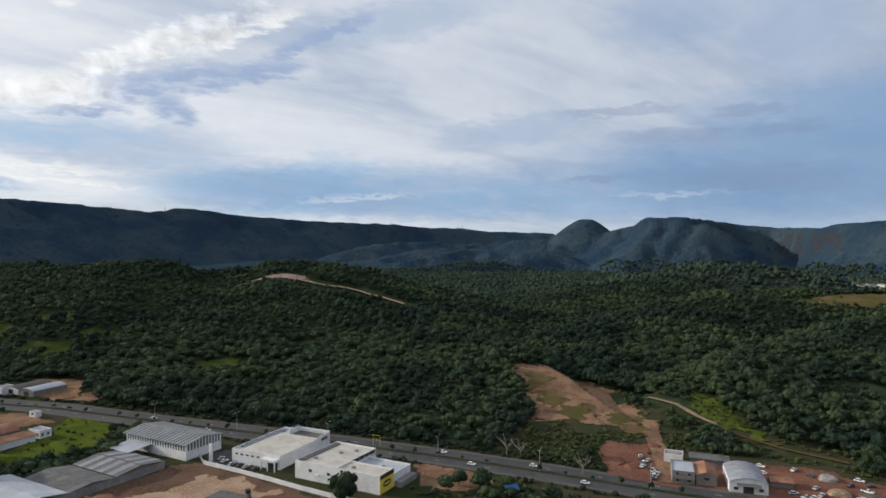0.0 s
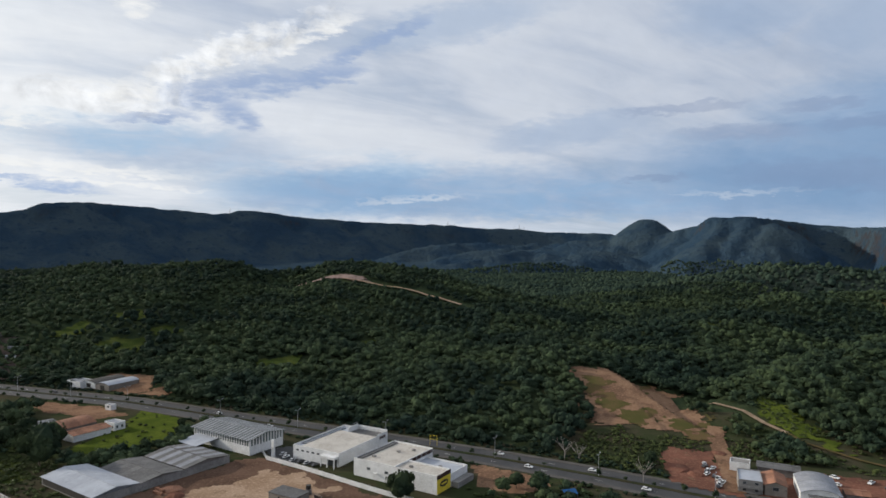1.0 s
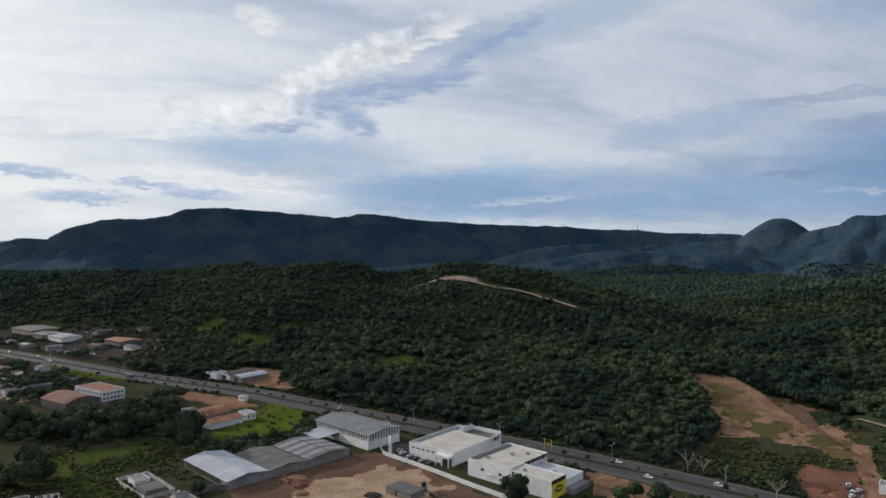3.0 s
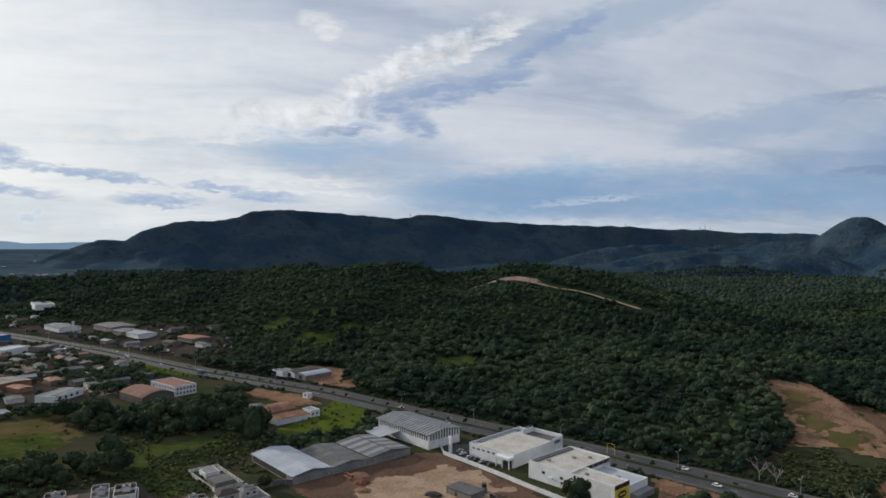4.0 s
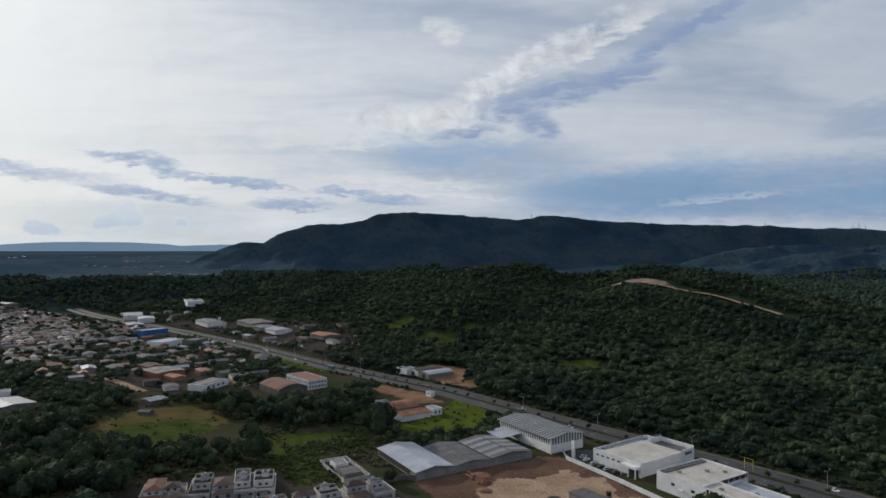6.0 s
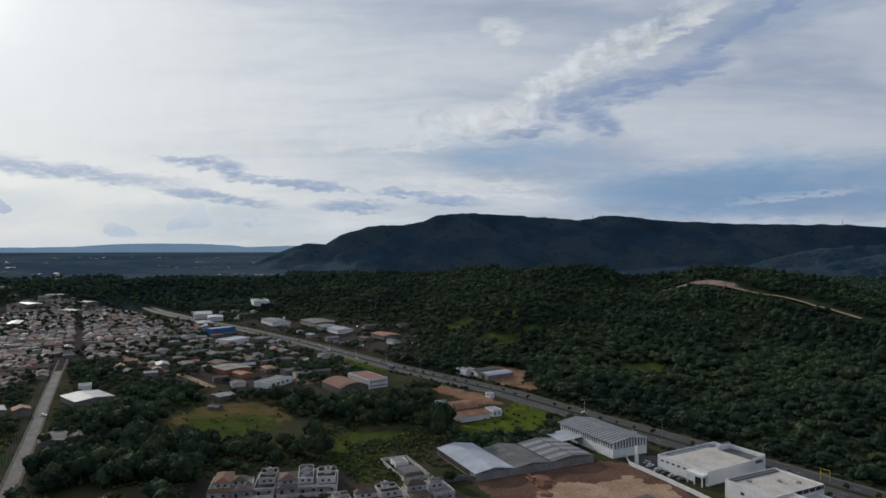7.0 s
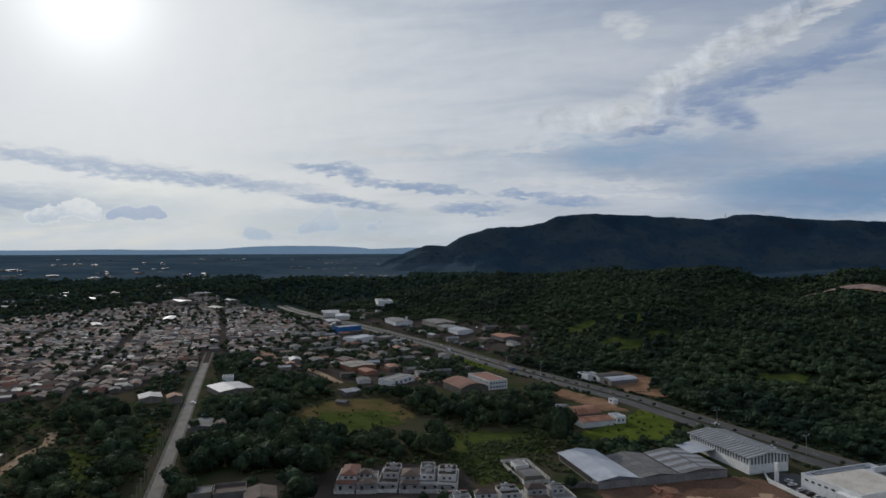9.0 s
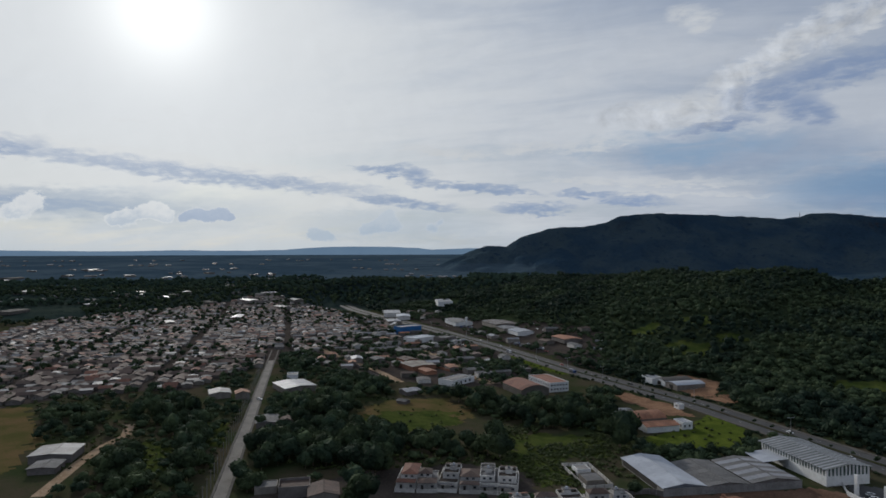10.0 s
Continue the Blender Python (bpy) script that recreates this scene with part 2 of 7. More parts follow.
# ---- materials ----
def material(name, colours, scale=0.3, fine=6.0, rough=0.85, bump=0.3, metal=0.0, island=0.0, thing=0.0, stain=None, spread=(0.35, 0.65),
             through_leaf=0.0, distance=0.05, spec=0.15, cliff=None):
    """Two scales of noise mix the colours; island and thing add a random shade per leaf or per object."""
    m = bpy.data.materials.new(name)
    m.use_nodes = True
    g = Graph(m.node_tree)
    at = g.add("ShaderNodeNewGeometry").outputs["Position"]
    big, small = g.noise(at, scale, 5.0, 0.6, 0.3), g.noise(at, fine, 4.0, 0.65)
    col = g.mix(g.step(big, *spread), colours[0], colours[1])
    if len(colours) > 2:
        col = g.mix(g.step(small, 0.5, 0.72), col, colours[2])
    shade = g.math("ADD", g.math("MULTIPLY", small, 0.5), 0.75)
    if stain:
        spots = g.noise(at, scale * 3.1, 6.0, 0.7, 1.2)
        col = g.mix(g.step(spots, 0.55, 0.70), col, stain)
    if island:
        geo = g.add("ShaderNodeNewGeometry").outputs["Random Per Island"]
        shade = g.math("MULTIPLY", shade, g.math("ADD", g.math("MULTIPLY", geo, island), 1.0 - island / 2))
    if thing:
        own = g.add("ShaderNodeObjectInfo").outputs["Random"]
        shade = g.math("MULTIPLY", shade, g.math("ADD", g.math("MULTIPLY", own, thing), 1.0 - thing / 2))
    if cliff:
        steep = g.add("ShaderNodeSeparateXYZ")
        g.put(steep.inputs[0], g.add("ShaderNodeNewGeometry").outputs["Normal"])
        bare = g.math("MULTIPLY", g.step(steep.outputs[2], 0.64, 0.46), g.step(g.noise(at, 0.022, 5.0, 0.65), 0.45, 0.62))
        col = g.mix(bare, col, cliff)
    col = g.mix(1.0, col, g.vec(shade, shade, shade), "MULTIPLY")
    p = g.add("ShaderNodeBsdfPrincipled")
    g.put(p.inputs["Base Color"], col)
    g.put(p.inputs["Roughness"], g.math("ADD", g.math("MULTIPLY", small, 0.2), rough - 0.1, clamp=True))
    p.inputs["Metallic"].default_value = metal
    p.inputs["Specular IOR Level"].default_value = spec
    if bump:
        b = g.add("ShaderNodeBump")
        b.inputs["Strength"].default_value, b.inputs["Distance"].default_value = bump, distance
        g.put(b.inputs["Height"], small)
        g.put(p.inputs["Normal"], b.outputs[0])
    out = g.add("ShaderNodeOutputMaterial")
    if through_leaf:
        t = g.add("ShaderNodeBsdfTranslucent")
        g.put(t.inputs[0], col)
        mx = g.add("ShaderNodeMixShader")
        mx.inputs[0].default_value = through_leaf
        g.put(mx.inputs[1], p.outputs[0]), g.put(mx.inputs[2], t.outputs[0])
        g.put(out.inputs[0], mx.outputs[0])
    else:
        g.put(out.inputs[0], p.outputs[0])
    return m


M_GROUND = material("scrub_ground", [(0.031, 0.041, 0.018), (0.059, 0.049, 0.033), (0.022, 0.034, 0.015)], 0.03, 0.6, 0.95, 0.5, distance=0.4, spec=0.0)
# distance haze is put into these slope colours: faint in M_HILL, strong in M_MOUNT
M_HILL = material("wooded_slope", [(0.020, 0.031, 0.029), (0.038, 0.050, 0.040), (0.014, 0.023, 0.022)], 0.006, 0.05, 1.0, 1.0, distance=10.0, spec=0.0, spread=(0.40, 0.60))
M_MOUNT = material("hazy_mountain_shrub", [(0.022, 0.042, 0.066), (0.040, 0.060, 0.074), (0.015, 0.030, 0.052)], 0.004, 0.035, 1.0, 1.0, distance=14.0, spec=0.0, spread=(0.38, 0.62), cliff=(0.036, 0.036, 0.040))
# blue-grey of the hazy distance is put into the plain's own colours
M_FARPLAIN = material("hazy_far_fields", [(0.034, 0.056, 0.078), (0.056, 0.080, 0.100), (0.026, 0.044, 0.062)], 0.0022, 0.012, 1.0, 0.0, spec=0.0, spread=(0.40, 0.60), stain=(0.026, 0.042, 0.054))
# some aerial haze and blue skylight is put into this leaf green
M_LEAF = material("forest_leaves", [(0.015, 0.027, 0.019), (0.047, 0.067, 0.032), (0.025, 0.039, 0.026)], 0.012, 0.11, 0.85, 0.0, island=0.6, through_leaf=0.12, spec=0.05, spread=(0.38, 0.64))
M_LEAF2 = material("garden_leaves", [(0.022, 0.036, 0.023), (0.056, 0.076, 0.036), (0.034, 0.050, 0.030)], 0.06, 0.5, 0.85, 0.0, island=0.5, thing=0.6, through_leaf=0.10, spec=0.03)
# a little distance haze is mixed into the green of the far crowns
M_FARLEAF = material("hazy_far_leaves", [(0.022, 0.036, 0.029), (0.042, 0.060, 0.039), (0.030, 0.044, 0.035)], 0.010, 0.10, 0.9, 0.0, island=0.35, spec=0.0)
M_BARK = material("bark", [(0.10, 0.075, 0.055), (0.17, 0.14, 0.11)], 1.5, 9.0, 0.9, 0.4)
M_GRASS = material("bright_grass", [(0.034, 0.050, 0.013), (0.068, 0.080, 0.022), (0.026, 0.038, 0.012)], 0.09, 0.7, 0.95, 0.8, distance=0.5, spec=0.0, stain=(0.030, 0.040, 0.016))
# M_GRASS made brighter and yellower: strong sunlight is put into the colour
M_SUNGRASS = material("sunlit_grass", [(0.050, 0.070, 0.013), (0.086, 0.108, 0.019), (0.034, 0.050, 0.011)], 0.09, 0.7, 0.95, 0.8, distance=0.5, spec=0.0, stain=(0.045, 0.060, 0.014))
M_UNDER = material("wood_floor", [(0.022, 0.034, 0.019), (0.040, 0.052, 0.026), (0.018, 0.027, 0.016)], 0.05, 0.6, 0.95, 0.6, distance=0.6, spec=0.0)
M_DRYGRASS = material("dry_grass", [(0.070, 0.066, 0.025), (0.115, 0.080, 0.040), (0.05, 0.058, 0.018)], 0.05, 0.8, 0.95, 0.5, distance=0.3, spec=0.0)
M_DIRT = material("bare_earth", [(0.215, 0.130, 0.082), (0.14, 0.083, 0.054), (0.26, 0.165, 0.108)], 0.05, 0.7, 0.95, 0.5, distance=0.2, stain=(0.10, 0.066, 0.042), spec=0.0, spread=(0.42, 0.58))
M_RED = material("red_earth", [(0.17, 0.078, 0.055), (0.12, 0.058, 0.042), (0.21, 0.115, 0.080)], 0.06, 0.8, 0.95, 0.5, distance=0.3, spec=0.0, stain=(0.15, 0.11, 0.07))
M_TOWNEARTH = material("town_earth", [(0.060, 0.050, 0.044), (0.042, 0.036, 0.033), (0.076, 0.063, 0.055)], 0.05, 0.8, 0.95, 0.4, distance=0.2, spec=0.0, stain=(0.05, 0.055, 0.03))
M_SAND = material("pale_track", [(0.30, 0.22, 0.15), (0.22, 0.155, 0.10), (0.35, 0.28, 0.20)], 0.08, 0.8, 0.95, 0.4, distance=0.2, spec=0.0)
M_ASPHALT = material("asphalt", [(0.048, 0.048, 0.050), (0.066, 0.065, 0.064), (0.040, 0.040, 0.042)], 0.05, 1.5, 0.7, 0.1, stain=(0.040, 0.038, 0.036), spec=0.12)
M_STREET = material("worn_street", [(0.15, 0.14, 0.125), (0.20, 0.185, 0.165), (0.11, 0.105, 0.098)], 0.08, 1.2, 0.95, 0.2, stain=(0.10, 0.088, 0.074), spec=0.05)
M_PAVE = material("pavement_concrete", [(0.100, 0.094, 0.088), (0.075, 0.070, 0.064), (0.12, 0.112, 0.102)], 0.2, 2.0, 0.95, 0.2, spec=0.05)
M_PAINT = material("road_paint", [(0.55, 0.55, 0.52), (0.40, 0.40, 0.38)], 0.8, 4.0, 0.7, 0.0)
M_WHITE = material("white_wall", [(0.68, 0.68, 0.675), (0.57, 0.57, 0.56), (0.72, 0.72, 0.71)], 0.22, 2.0, 0.75, 0.05, stain=(0.50, 0.49, 0.465))
M_CREAM = material("cream_wall", [(0.205, 0.185, 0.162), (0.148, 0.132, 0.115)], 0.25, 2.0, 0.85, 0.1, thing=0.7, stain=(0.10, 0.09, 0.08))
M_CONC = material("raw_concrete", [(0.24, 0.23, 0.22), (0.17, 0.163, 0.155), (0.28, 0.27, 0.255)], 0.2, 2.0, 0.9, 0.2, stain=(0.12, 0.112, 0.105))
M_BLOCK = material("block_wall", [(0.175, 0.158, 0.148), (0.13, 0.115, 0.107)], 0.3, 3.0, 0.9, 0.2, stain=(0.10, 0.09, 0.08))
M_TIN = material("zinc_sheet", [(0.240, 0.248, 0.271), (0.176, 0.184, 0.201), (0.280, 0.288, 0.307)], 0.12, 1.5, 0.6, 0.1, stain=(0.35, 0.34, 0.33), thing=0.2)
M_ROOFCREAM = material("cream_roof_membrane", [(0.46, 0.43, 0.385), (0.36, 0.33, 0.29), (0.52, 0.49, 0.44)], 0.12, 1.5, 0.8, 0.1, stain=(0.28, 0.25, 0.215))
M_DARKTIN = material("dark_ribbed_sheet", [(0.10, 0.112, 0.108), (0.075, 0.085, 0.082)], 0.12, 1.5, 0.6, 0.1, stain=(0.06, 0.066, 0.064))
M_TINPALE = material("pale_zinc_sheet", [(0.370, 0.391, 0.430), (0.292, 0.310, 0.344)], 0.12, 1.5, 0.5, 0.1, stain=(0.30, 0.31, 0.33))
M_FIBRE = material("fibre_cement", [(0.128, 0.126, 0.126), (0.09, 0.089, 0.089), (0.16, 0.156, 0.153)], 0.15, 1.2, 0.9, 0.2, stain=(0.095, 0.092, 0.09), thing=0.3)
M_TILE = material("clay_tile", [(0.28, 0.135, 0.082), (0.20, 0.10, 0.066), (0.33, 0.18, 0.12)], 0.25, 2.5, 0.85, 0.3, thing=0.5, stain=(0.17, 0.10, 0.07))
M_OLDTILE = material("old_clay_tile", [(0.100, 0.070, 0.058), (0.072, 0.056, 0.050), (0.135, 0.096, 0.078)], 0.3, 2.5, 0.9, 0.3, thing=0.6, stain=(0.12, 0.09, 0.075))
M_GLASS = material("dark_glass", [(0.03, 0.035, 0.04), (0.04, 0.045, 0.05)], 0.5, 2.0, 0.15, 0.0, spec=0.6)
M_DARK = material("dark_opening", [(0.035, 0.033, 0.03), (0.05, 0.045, 0.04)], 0.6, 2.0, 0.9, 0.0)
M_GREEN = material("green_louvre", [(0.045, 0.09, 0.075), (0.035, 0.07, 0.06)], 0.5, 3.0, 0.6, 0.0)
M_BLUE = material("blue_cladding", [(0.035, 0.14, 0.33), (0.03, 0.11, 0.27)], 0.15, 2.0, 0.6, 0.05)
M_BROWN = material("dark_brown_panel", [(0.060, 0.034, 0.028), (0.045, 0.026, 0.022)], 0.4, 3.0, 0.7, 0.0)
M_LOT = material("trodden_lot", [(0.125, 0.078, 0.056), (0.090, 0.056, 0.040), (0.155, 0.10, 0.072)], 0.05, 0.7, 0.95, 0.5, distance=0.2, stain=(0.075, 0.05, 0.038), spec=0.0)
M_DULLTIN = material("dull_zinc_sheet", [(0.165, 0.17, 0.178), (0.12, 0.124, 0.13), (0.20, 0.204, 0.21)], 0.12, 1.5, 0.7, 0.1, stain=(0.15, 0.13, 0.115), thing=0.4)
M_REDTILE = material("red_brown_tile", [(0.185, 0.088, 0.062), (0.13, 0.07, 0.055), (0.22, 0.125, 0.092)], 0.3, 2.5, 0.9, 0.3, thing=0.5, stain=(0.10, 0.075, 0.06))
M_PALE = material("sandy_earth", [(0.33, 0.235, 0.165), (0.24, 0.160, 0.105), (0.38, 0.28, 0.20)], 0.06, 0.8, 0.95, 0.5, distance=0.2, spec=0.0, stain=(0.17, 0.11, 0.075))
M_QUARRY = material("pink_earth", [(0.25, 0.185, 0.165), (0.17, 0.12, 0.105), (0.30, 0.24, 0.215)], 0.04, 0.5, 0.95, 0.5, distance=0.3, spec=0.0, stain=(0.05, 0.06, 0.035))
M_YELLOW = material("yellow_panel", [(0.72, 0.55, 0.06), (0.64, 0.48, 0.05)], 0.4, 3.0, 0.6, 0.0)
M_BLACK = material("black_panel", [(0.03, 0.027, 0.025), (0.045, 0.04, 0.035)], 0.4, 3.0, 0.6, 0.0)
M_STEEL = material("galvanised_steel", [(0.36, 0.37, 0.38), (0.28, 0.29, 0.30)], 1.0, 6.0, 0.5, 0.0, metal=0.6)
M_RUBBER = material("tyre_rubber", [(0.02, 0.02, 0.02), (0.03, 0.03, 0.03)], 2.0, 8.0, 0.9, 0.0)


# ---- terrain ----
def lattice(ix, iy):
    v = np.sin(ix * 127.1 + iy * 311.7) * 43758.5453
    return v - np.floor(v)


def wave(x, y):
    ix, iy = np.floor(x), np.floor(y)
    fx, fy = x - ix, y - iy
    fx, fy = fx * fx * (3 - 2 * fx), fy * fy * (3 - 2 * fy)
    a, b = lattice(ix, iy), lattice(ix + 1, iy)
    c, e = lattice(ix, iy + 1), lattice(ix + 1, iy + 1)
    return (a + (b - a) * fx) * (1 - fy) + (c + (e - c) * fx) * fy


def rough_field(x, y, size, octaves=4):
    total, amp, norm = 0.0, 1.0, 0.0
    for k in range(octaves):
        total = total + amp * (wave(x / size + 17.3 * k, y / size - 9.1 * k) - 0.5)
        norm, amp, size = norm + amp, amp * 0.5, size / 2.03
    return total / norm * 2


AVENUE = ((-1150, 640), (-753, 562), (-584, 520), (-411, 467), (-260, 432), (-179, 402), (-64, 362), (-2, 338), (48, 316), (95, 293), (180, 255), (330, 185), (520, 90), (900, -120))


def along(line, x, y):
    """Distance to a plan line, signed + on its left as it runs, and how far along it (0..n)."""
    best, side, where = np.full(np.shape(x), 1e9), np.zeros(np.shape(x)), np.zeros(np.shape(x))
    for k in range(len(line) - 1):
        (ax, ay), (bx, by) = line[k][:2], line[k + 1][:2]
        dx, dy = bx - ax, by - ay
        t = np.clip(((x - ax) * dx + (y - ay) * dy) / (dx * dx + dy * dy), 0, 1)
        d = np.hypot(x - ax - t * dx, y - ay - t * dy)
        s = np.sign(dx * (y - ay) - dy * (x - ax))
        near = d < best
        best, side, where = np.where(near, d, best), np.where(near, s, side), np.where(near, k + t, where)
    return best * side, where


def ridge(line, x, y, wide, lee=None):
    """A rounded ridge along a plan line of (x, y, height), narrower on its left where lee is given."""
    out = np.zeros(np.shape(x))
    for k in range(len(line) - 1):
        (ax, ay, az), (bx, by, bz) = line[k], line[k + 1]
        dx, dy = bx - ax, by - ay
        t = np.clip(((x - ax) * dx + (y - ay) * dy) / (dx * dx + dy * dy), 0, 1)
        d = np.hypot(x - ax - t * dx, y - ay - t * dy)
        w = wide if lee is None else np.where(dx * (y - ay) - dy * (x - ax) > 0, lee, wide)
        out = np.maximum(out, (az + (bz - az) * t) * np.exp(-np.abs(d / w) ** 1.9))
    return out


def polar(rows, canopy=0.0):
    """Plan points with heights, from azimuth to the left of +y, distance and angle up as seen from the eye."""
    return [(-math.sin(radians(a)) * r, math.cos(radians(a)) * r, EYE[2] + r * math.tan(radians(e)) - canopy) for a, r, e in rows]


# wooded hills, given by their treetops
HILL_W = polar(((66, 1500, -2.15), (58, 1520, -2.05), (52, 1480, -2.1), (47, 1400, -1.92), (42.4, 1320, -1.67), (37.6, 1240, -1.65), (32.6, 1140, -1.45)), 11)
HILL_A = polar(((37.6, 1240, -1.7), (32.6, 1140, -1.41), (28.6, 1060, -1.60), (25.1, 980, -1.11), (23.6, 960, -1.06), (20.7, 970, -1.5),
                (18.5, 985, -1.95), (17.2, 985, -1.53), (14.9, 975, -1.05), (13.0, 960, -1.21), (10.7, 925, -1.9), (8.4, 890, -3.0), (6.0, 830, -4.6), (3.0, 760, -6.4), (0.0, 690, -8.2)), 10)
SPUR_A = polar(((8.4, 890, -2.6), (7.0, 850, -3.9), (4.2, 790, -5.0), (1.2, 715, -5.83), (-3.4, 620, -7.6), (-7.8, 525, -9.2), (-9.6, 480, -10.6)), 4)
HILL_B0 = polar(((-21.0, 470, -11.4), (-23.1, 520, -9.2), (-28.4, 600, -7.0), (-32.1, 690, -5.47), (-34.5, 760, -4.7), (-44, 820, -3.6)), 6)
HILL_B1 = polar(((-10.0, 560, -9.0), (-12.5, 620, -7.4), (-15.5, 700, -5.8), (-19.1, 810, -4.64), (-22.2, 900, -3.83), (-24.7, 1000, -3.2), (-28.3, 1080, -2.95), (-34.5, 1080, -3.15), (-44, 1050, -2.6)), 7)
HILL_B2 = polar(((-5.3, 900, -6.7), (-10.7, 1080, -4.5), (-15.5, 1250, -3.2), (-18.7, 1380, -1.98), (-22.2, 1450, -1.27), (-26.0, 1450, -1.22), (-28.1, 1430, -1.95), (-30.2, 1450, -2.45), (-32, 1500, -2.5), (-35, 1500, -2.5), (-42, 1500, -2.3)), 9)
GULLY_2 = ((-330, 520), (-300, 640), (-300, 760), (-295, 900))
SPURS = (  # ribs and outliers of the table mountain: slope, rounding, points along the crest
    (0.40, 25, polar(((9.8, 3080, -1.5), (9.3, 3150, -0.70), (6.2, 3300, 0.25), (2.9, 3420, 0.52), (0.1, 3500, 0.38), (-3.6, 3560, 0.42), (-7.5, 3500, 0.6)))),
    (0.38, 25, polar(((7.5, 2700, -1.9), (4.1, 2780, -1.37), (0.9, 2900, -0.75), (-1.8, 3000, -0.28), (-5.1, 3080, 0.15), (-9.0, 3100, 0.7)))),
    (0.34, 25, polar(((2.5, 2450, -2.1), (-1.8, 2550, -1.5), (-6.0, 2700, -0.82), (-9.0, 2850, -0.2)))),
    (0.34, 25, polar(((5.0, 3050, -0.9), (2.0, 3150, -0.25), (-2.0, 3280, 0.05), (-6.0, 3320, 0.3)))),
    (1.05, 75, polar(((-12.15, 3130, 2.42), (-12.55, 3120, 2.42)))),
    (0.55, 20, polar(((-12.0, 3120, 1.7), (-11.2, 3080, 1.1), (-10.0, 2960, 0.1), (-8.5, 2800, -1.9)))),
    (0.60, 20, polar(((-13.0, 3120, 1.6), (-13.9, 3060, 1.2), (-15.4, 3000, 1.6), (-14.8, 2880, 0.4), (-14.2, 2700, -1.9)))),
    (0.72, 20, polar(((-18.2, 2760, 2.55), (-17.6, 2690, 1.4), (-16.9, 2580, 0.3), (-15.7, 2420, -1.8)))),
    (0.72, 20, polar(((-20.2, 2740, 2.5), (-19.4, 2640, 0.9), (-18.0, 2470, -1.0), (-17.3, 2400, -1.9)))),
    (0.66, 25, polar(((-21.9, 2720, 2.15), (-21.2, 2620, 0.6), (-20.2, 2420, -1.8)))),
    (0.50, 25, polar(((29.6, 3380, 3.2), (32.6, 3160, 1.65), (35.1, 2900, -0.30), (37.1, 2640, -1.9)))),
    (0.50, 25, polar(((26.0, 3460, 2.8), (28.4, 3260, 1.2), (30.4, 3060, -0.5), (32.6, 2800, -1.9)))),
    (0.48, 25, polar(((34.5, 3240, 3.2), (36.8, 3060, 1.5), (39.5, 2820, -0.8), (40.5, 2680, -1.9)))),
    (0.46, 25, polar(((39.5, 3140, 2.2), (42.0, 2960, 0.5), (44.5, 2720, -1.6)))),
    (0.46, 25, polar(((16.0, 3720, 2.3), (17.5, 3400, 0.7), (19.0, 3050, -1.6)))),
    (0.46, 25, polar(((22.0, 3560, 2.9), (23.5, 3300, 0.9), (25.0, 2980, -1.5)))),
    (0.46, 25, polar(((11.0, 3900, 2.0), (12.5, 3600, 0.8), (13.8, 3250, -1.0)))),
    (0.45, 25, polar(((46.1, 3100, 0.6), (48.3, 3080, 0.66), (50.1, 2900, -0.45), (52.0, 2650, -1.9)))),
)
CREST = (  # azimuth, distance and angle up of the table mountain's rim
    (75, 3600, -3.0), (62, 3300, -2.4), (56, 3250, -2.0), (54.0, 3200, -1.65), (52.6, 3160, -1.15), (51.3, 3130, -0.5), (50.1, 3120, 0.1), (49.2, 3100, 0.50), (48.4, 3090, 0.72), (47.6, 3090, 0.58), (46.6, 3090, 0.62), (45.4, 3100, 1.5), (43.6, 3120, 2.0), (43.0, 3125, 2.2), (39.9, 3150, 2.28), (38.0, 3180, 2.65), (36.6, 3200, 3.26),
    (33.6, 3250, 3.40), (28.6, 3400, 3.05), (24.6, 3500, 2.72), (23.2, 3550, 2.80), (22.6, 3560, 3.02), (20.4, 3600, 3.00), (18.6, 3650, 2.66), (17.7, 3700, 2.56), (11, 3900, 2.13), (4.7, 4050, 2.02), (1.2, 4150, 1.70), (-1.8, 4200, 1.65),
    (-4.0, 4250, 1.40), (-9.6, 4300, 1.22), (-10.4, 3500, 1.3), (-11.2, 3350, 1.3), (-12.4, 3300, 1.6), (-13.3, 3300, 1.5), (-13.9, 3250, 1.45), (-14.6, 3150, 1.38), (-16.4, 2900, 1.98), (-17.2, 2800, 2.55), (-19.5, 2750, 2.68),
    (-20.9, 2750, 2.55), (-22.6, 3080, 2.32), (-24.5, 3250, 2.05), (-27.1, 3250, 1.72), (-28.5, 2950, 1.72), (-30.2, 2650, 1.74), (-31.6, 2550, 2.02), (-34.4, 2450, 2.15), (-45, 2200, 2.2), (-60, 2400, 1.5), (-80, 3000, 0.5))


def flanks(line, x, y, slope, rounding):
    """A ridge with straight flanks that fall from a crest line."""
    out = np.full(np.shape(x), -1e3)
    for (ax, ay, az), (bx, by, bz) in zip(line, line[1:]):
        dx, dy = bx - ax, by - ay
        t = np.clip(((x - ax) * dx + (y - ay) * dy) / (dx * dx + dy * dy), 0, 1)
        d = np.hypot(x - ax - t * dx, y - ay - t * dy)
        out = np.maximum(out, az + (bz - az) * t - slope * (np.sqrt(d * d + rounding * rounding) - rounding))
    return out


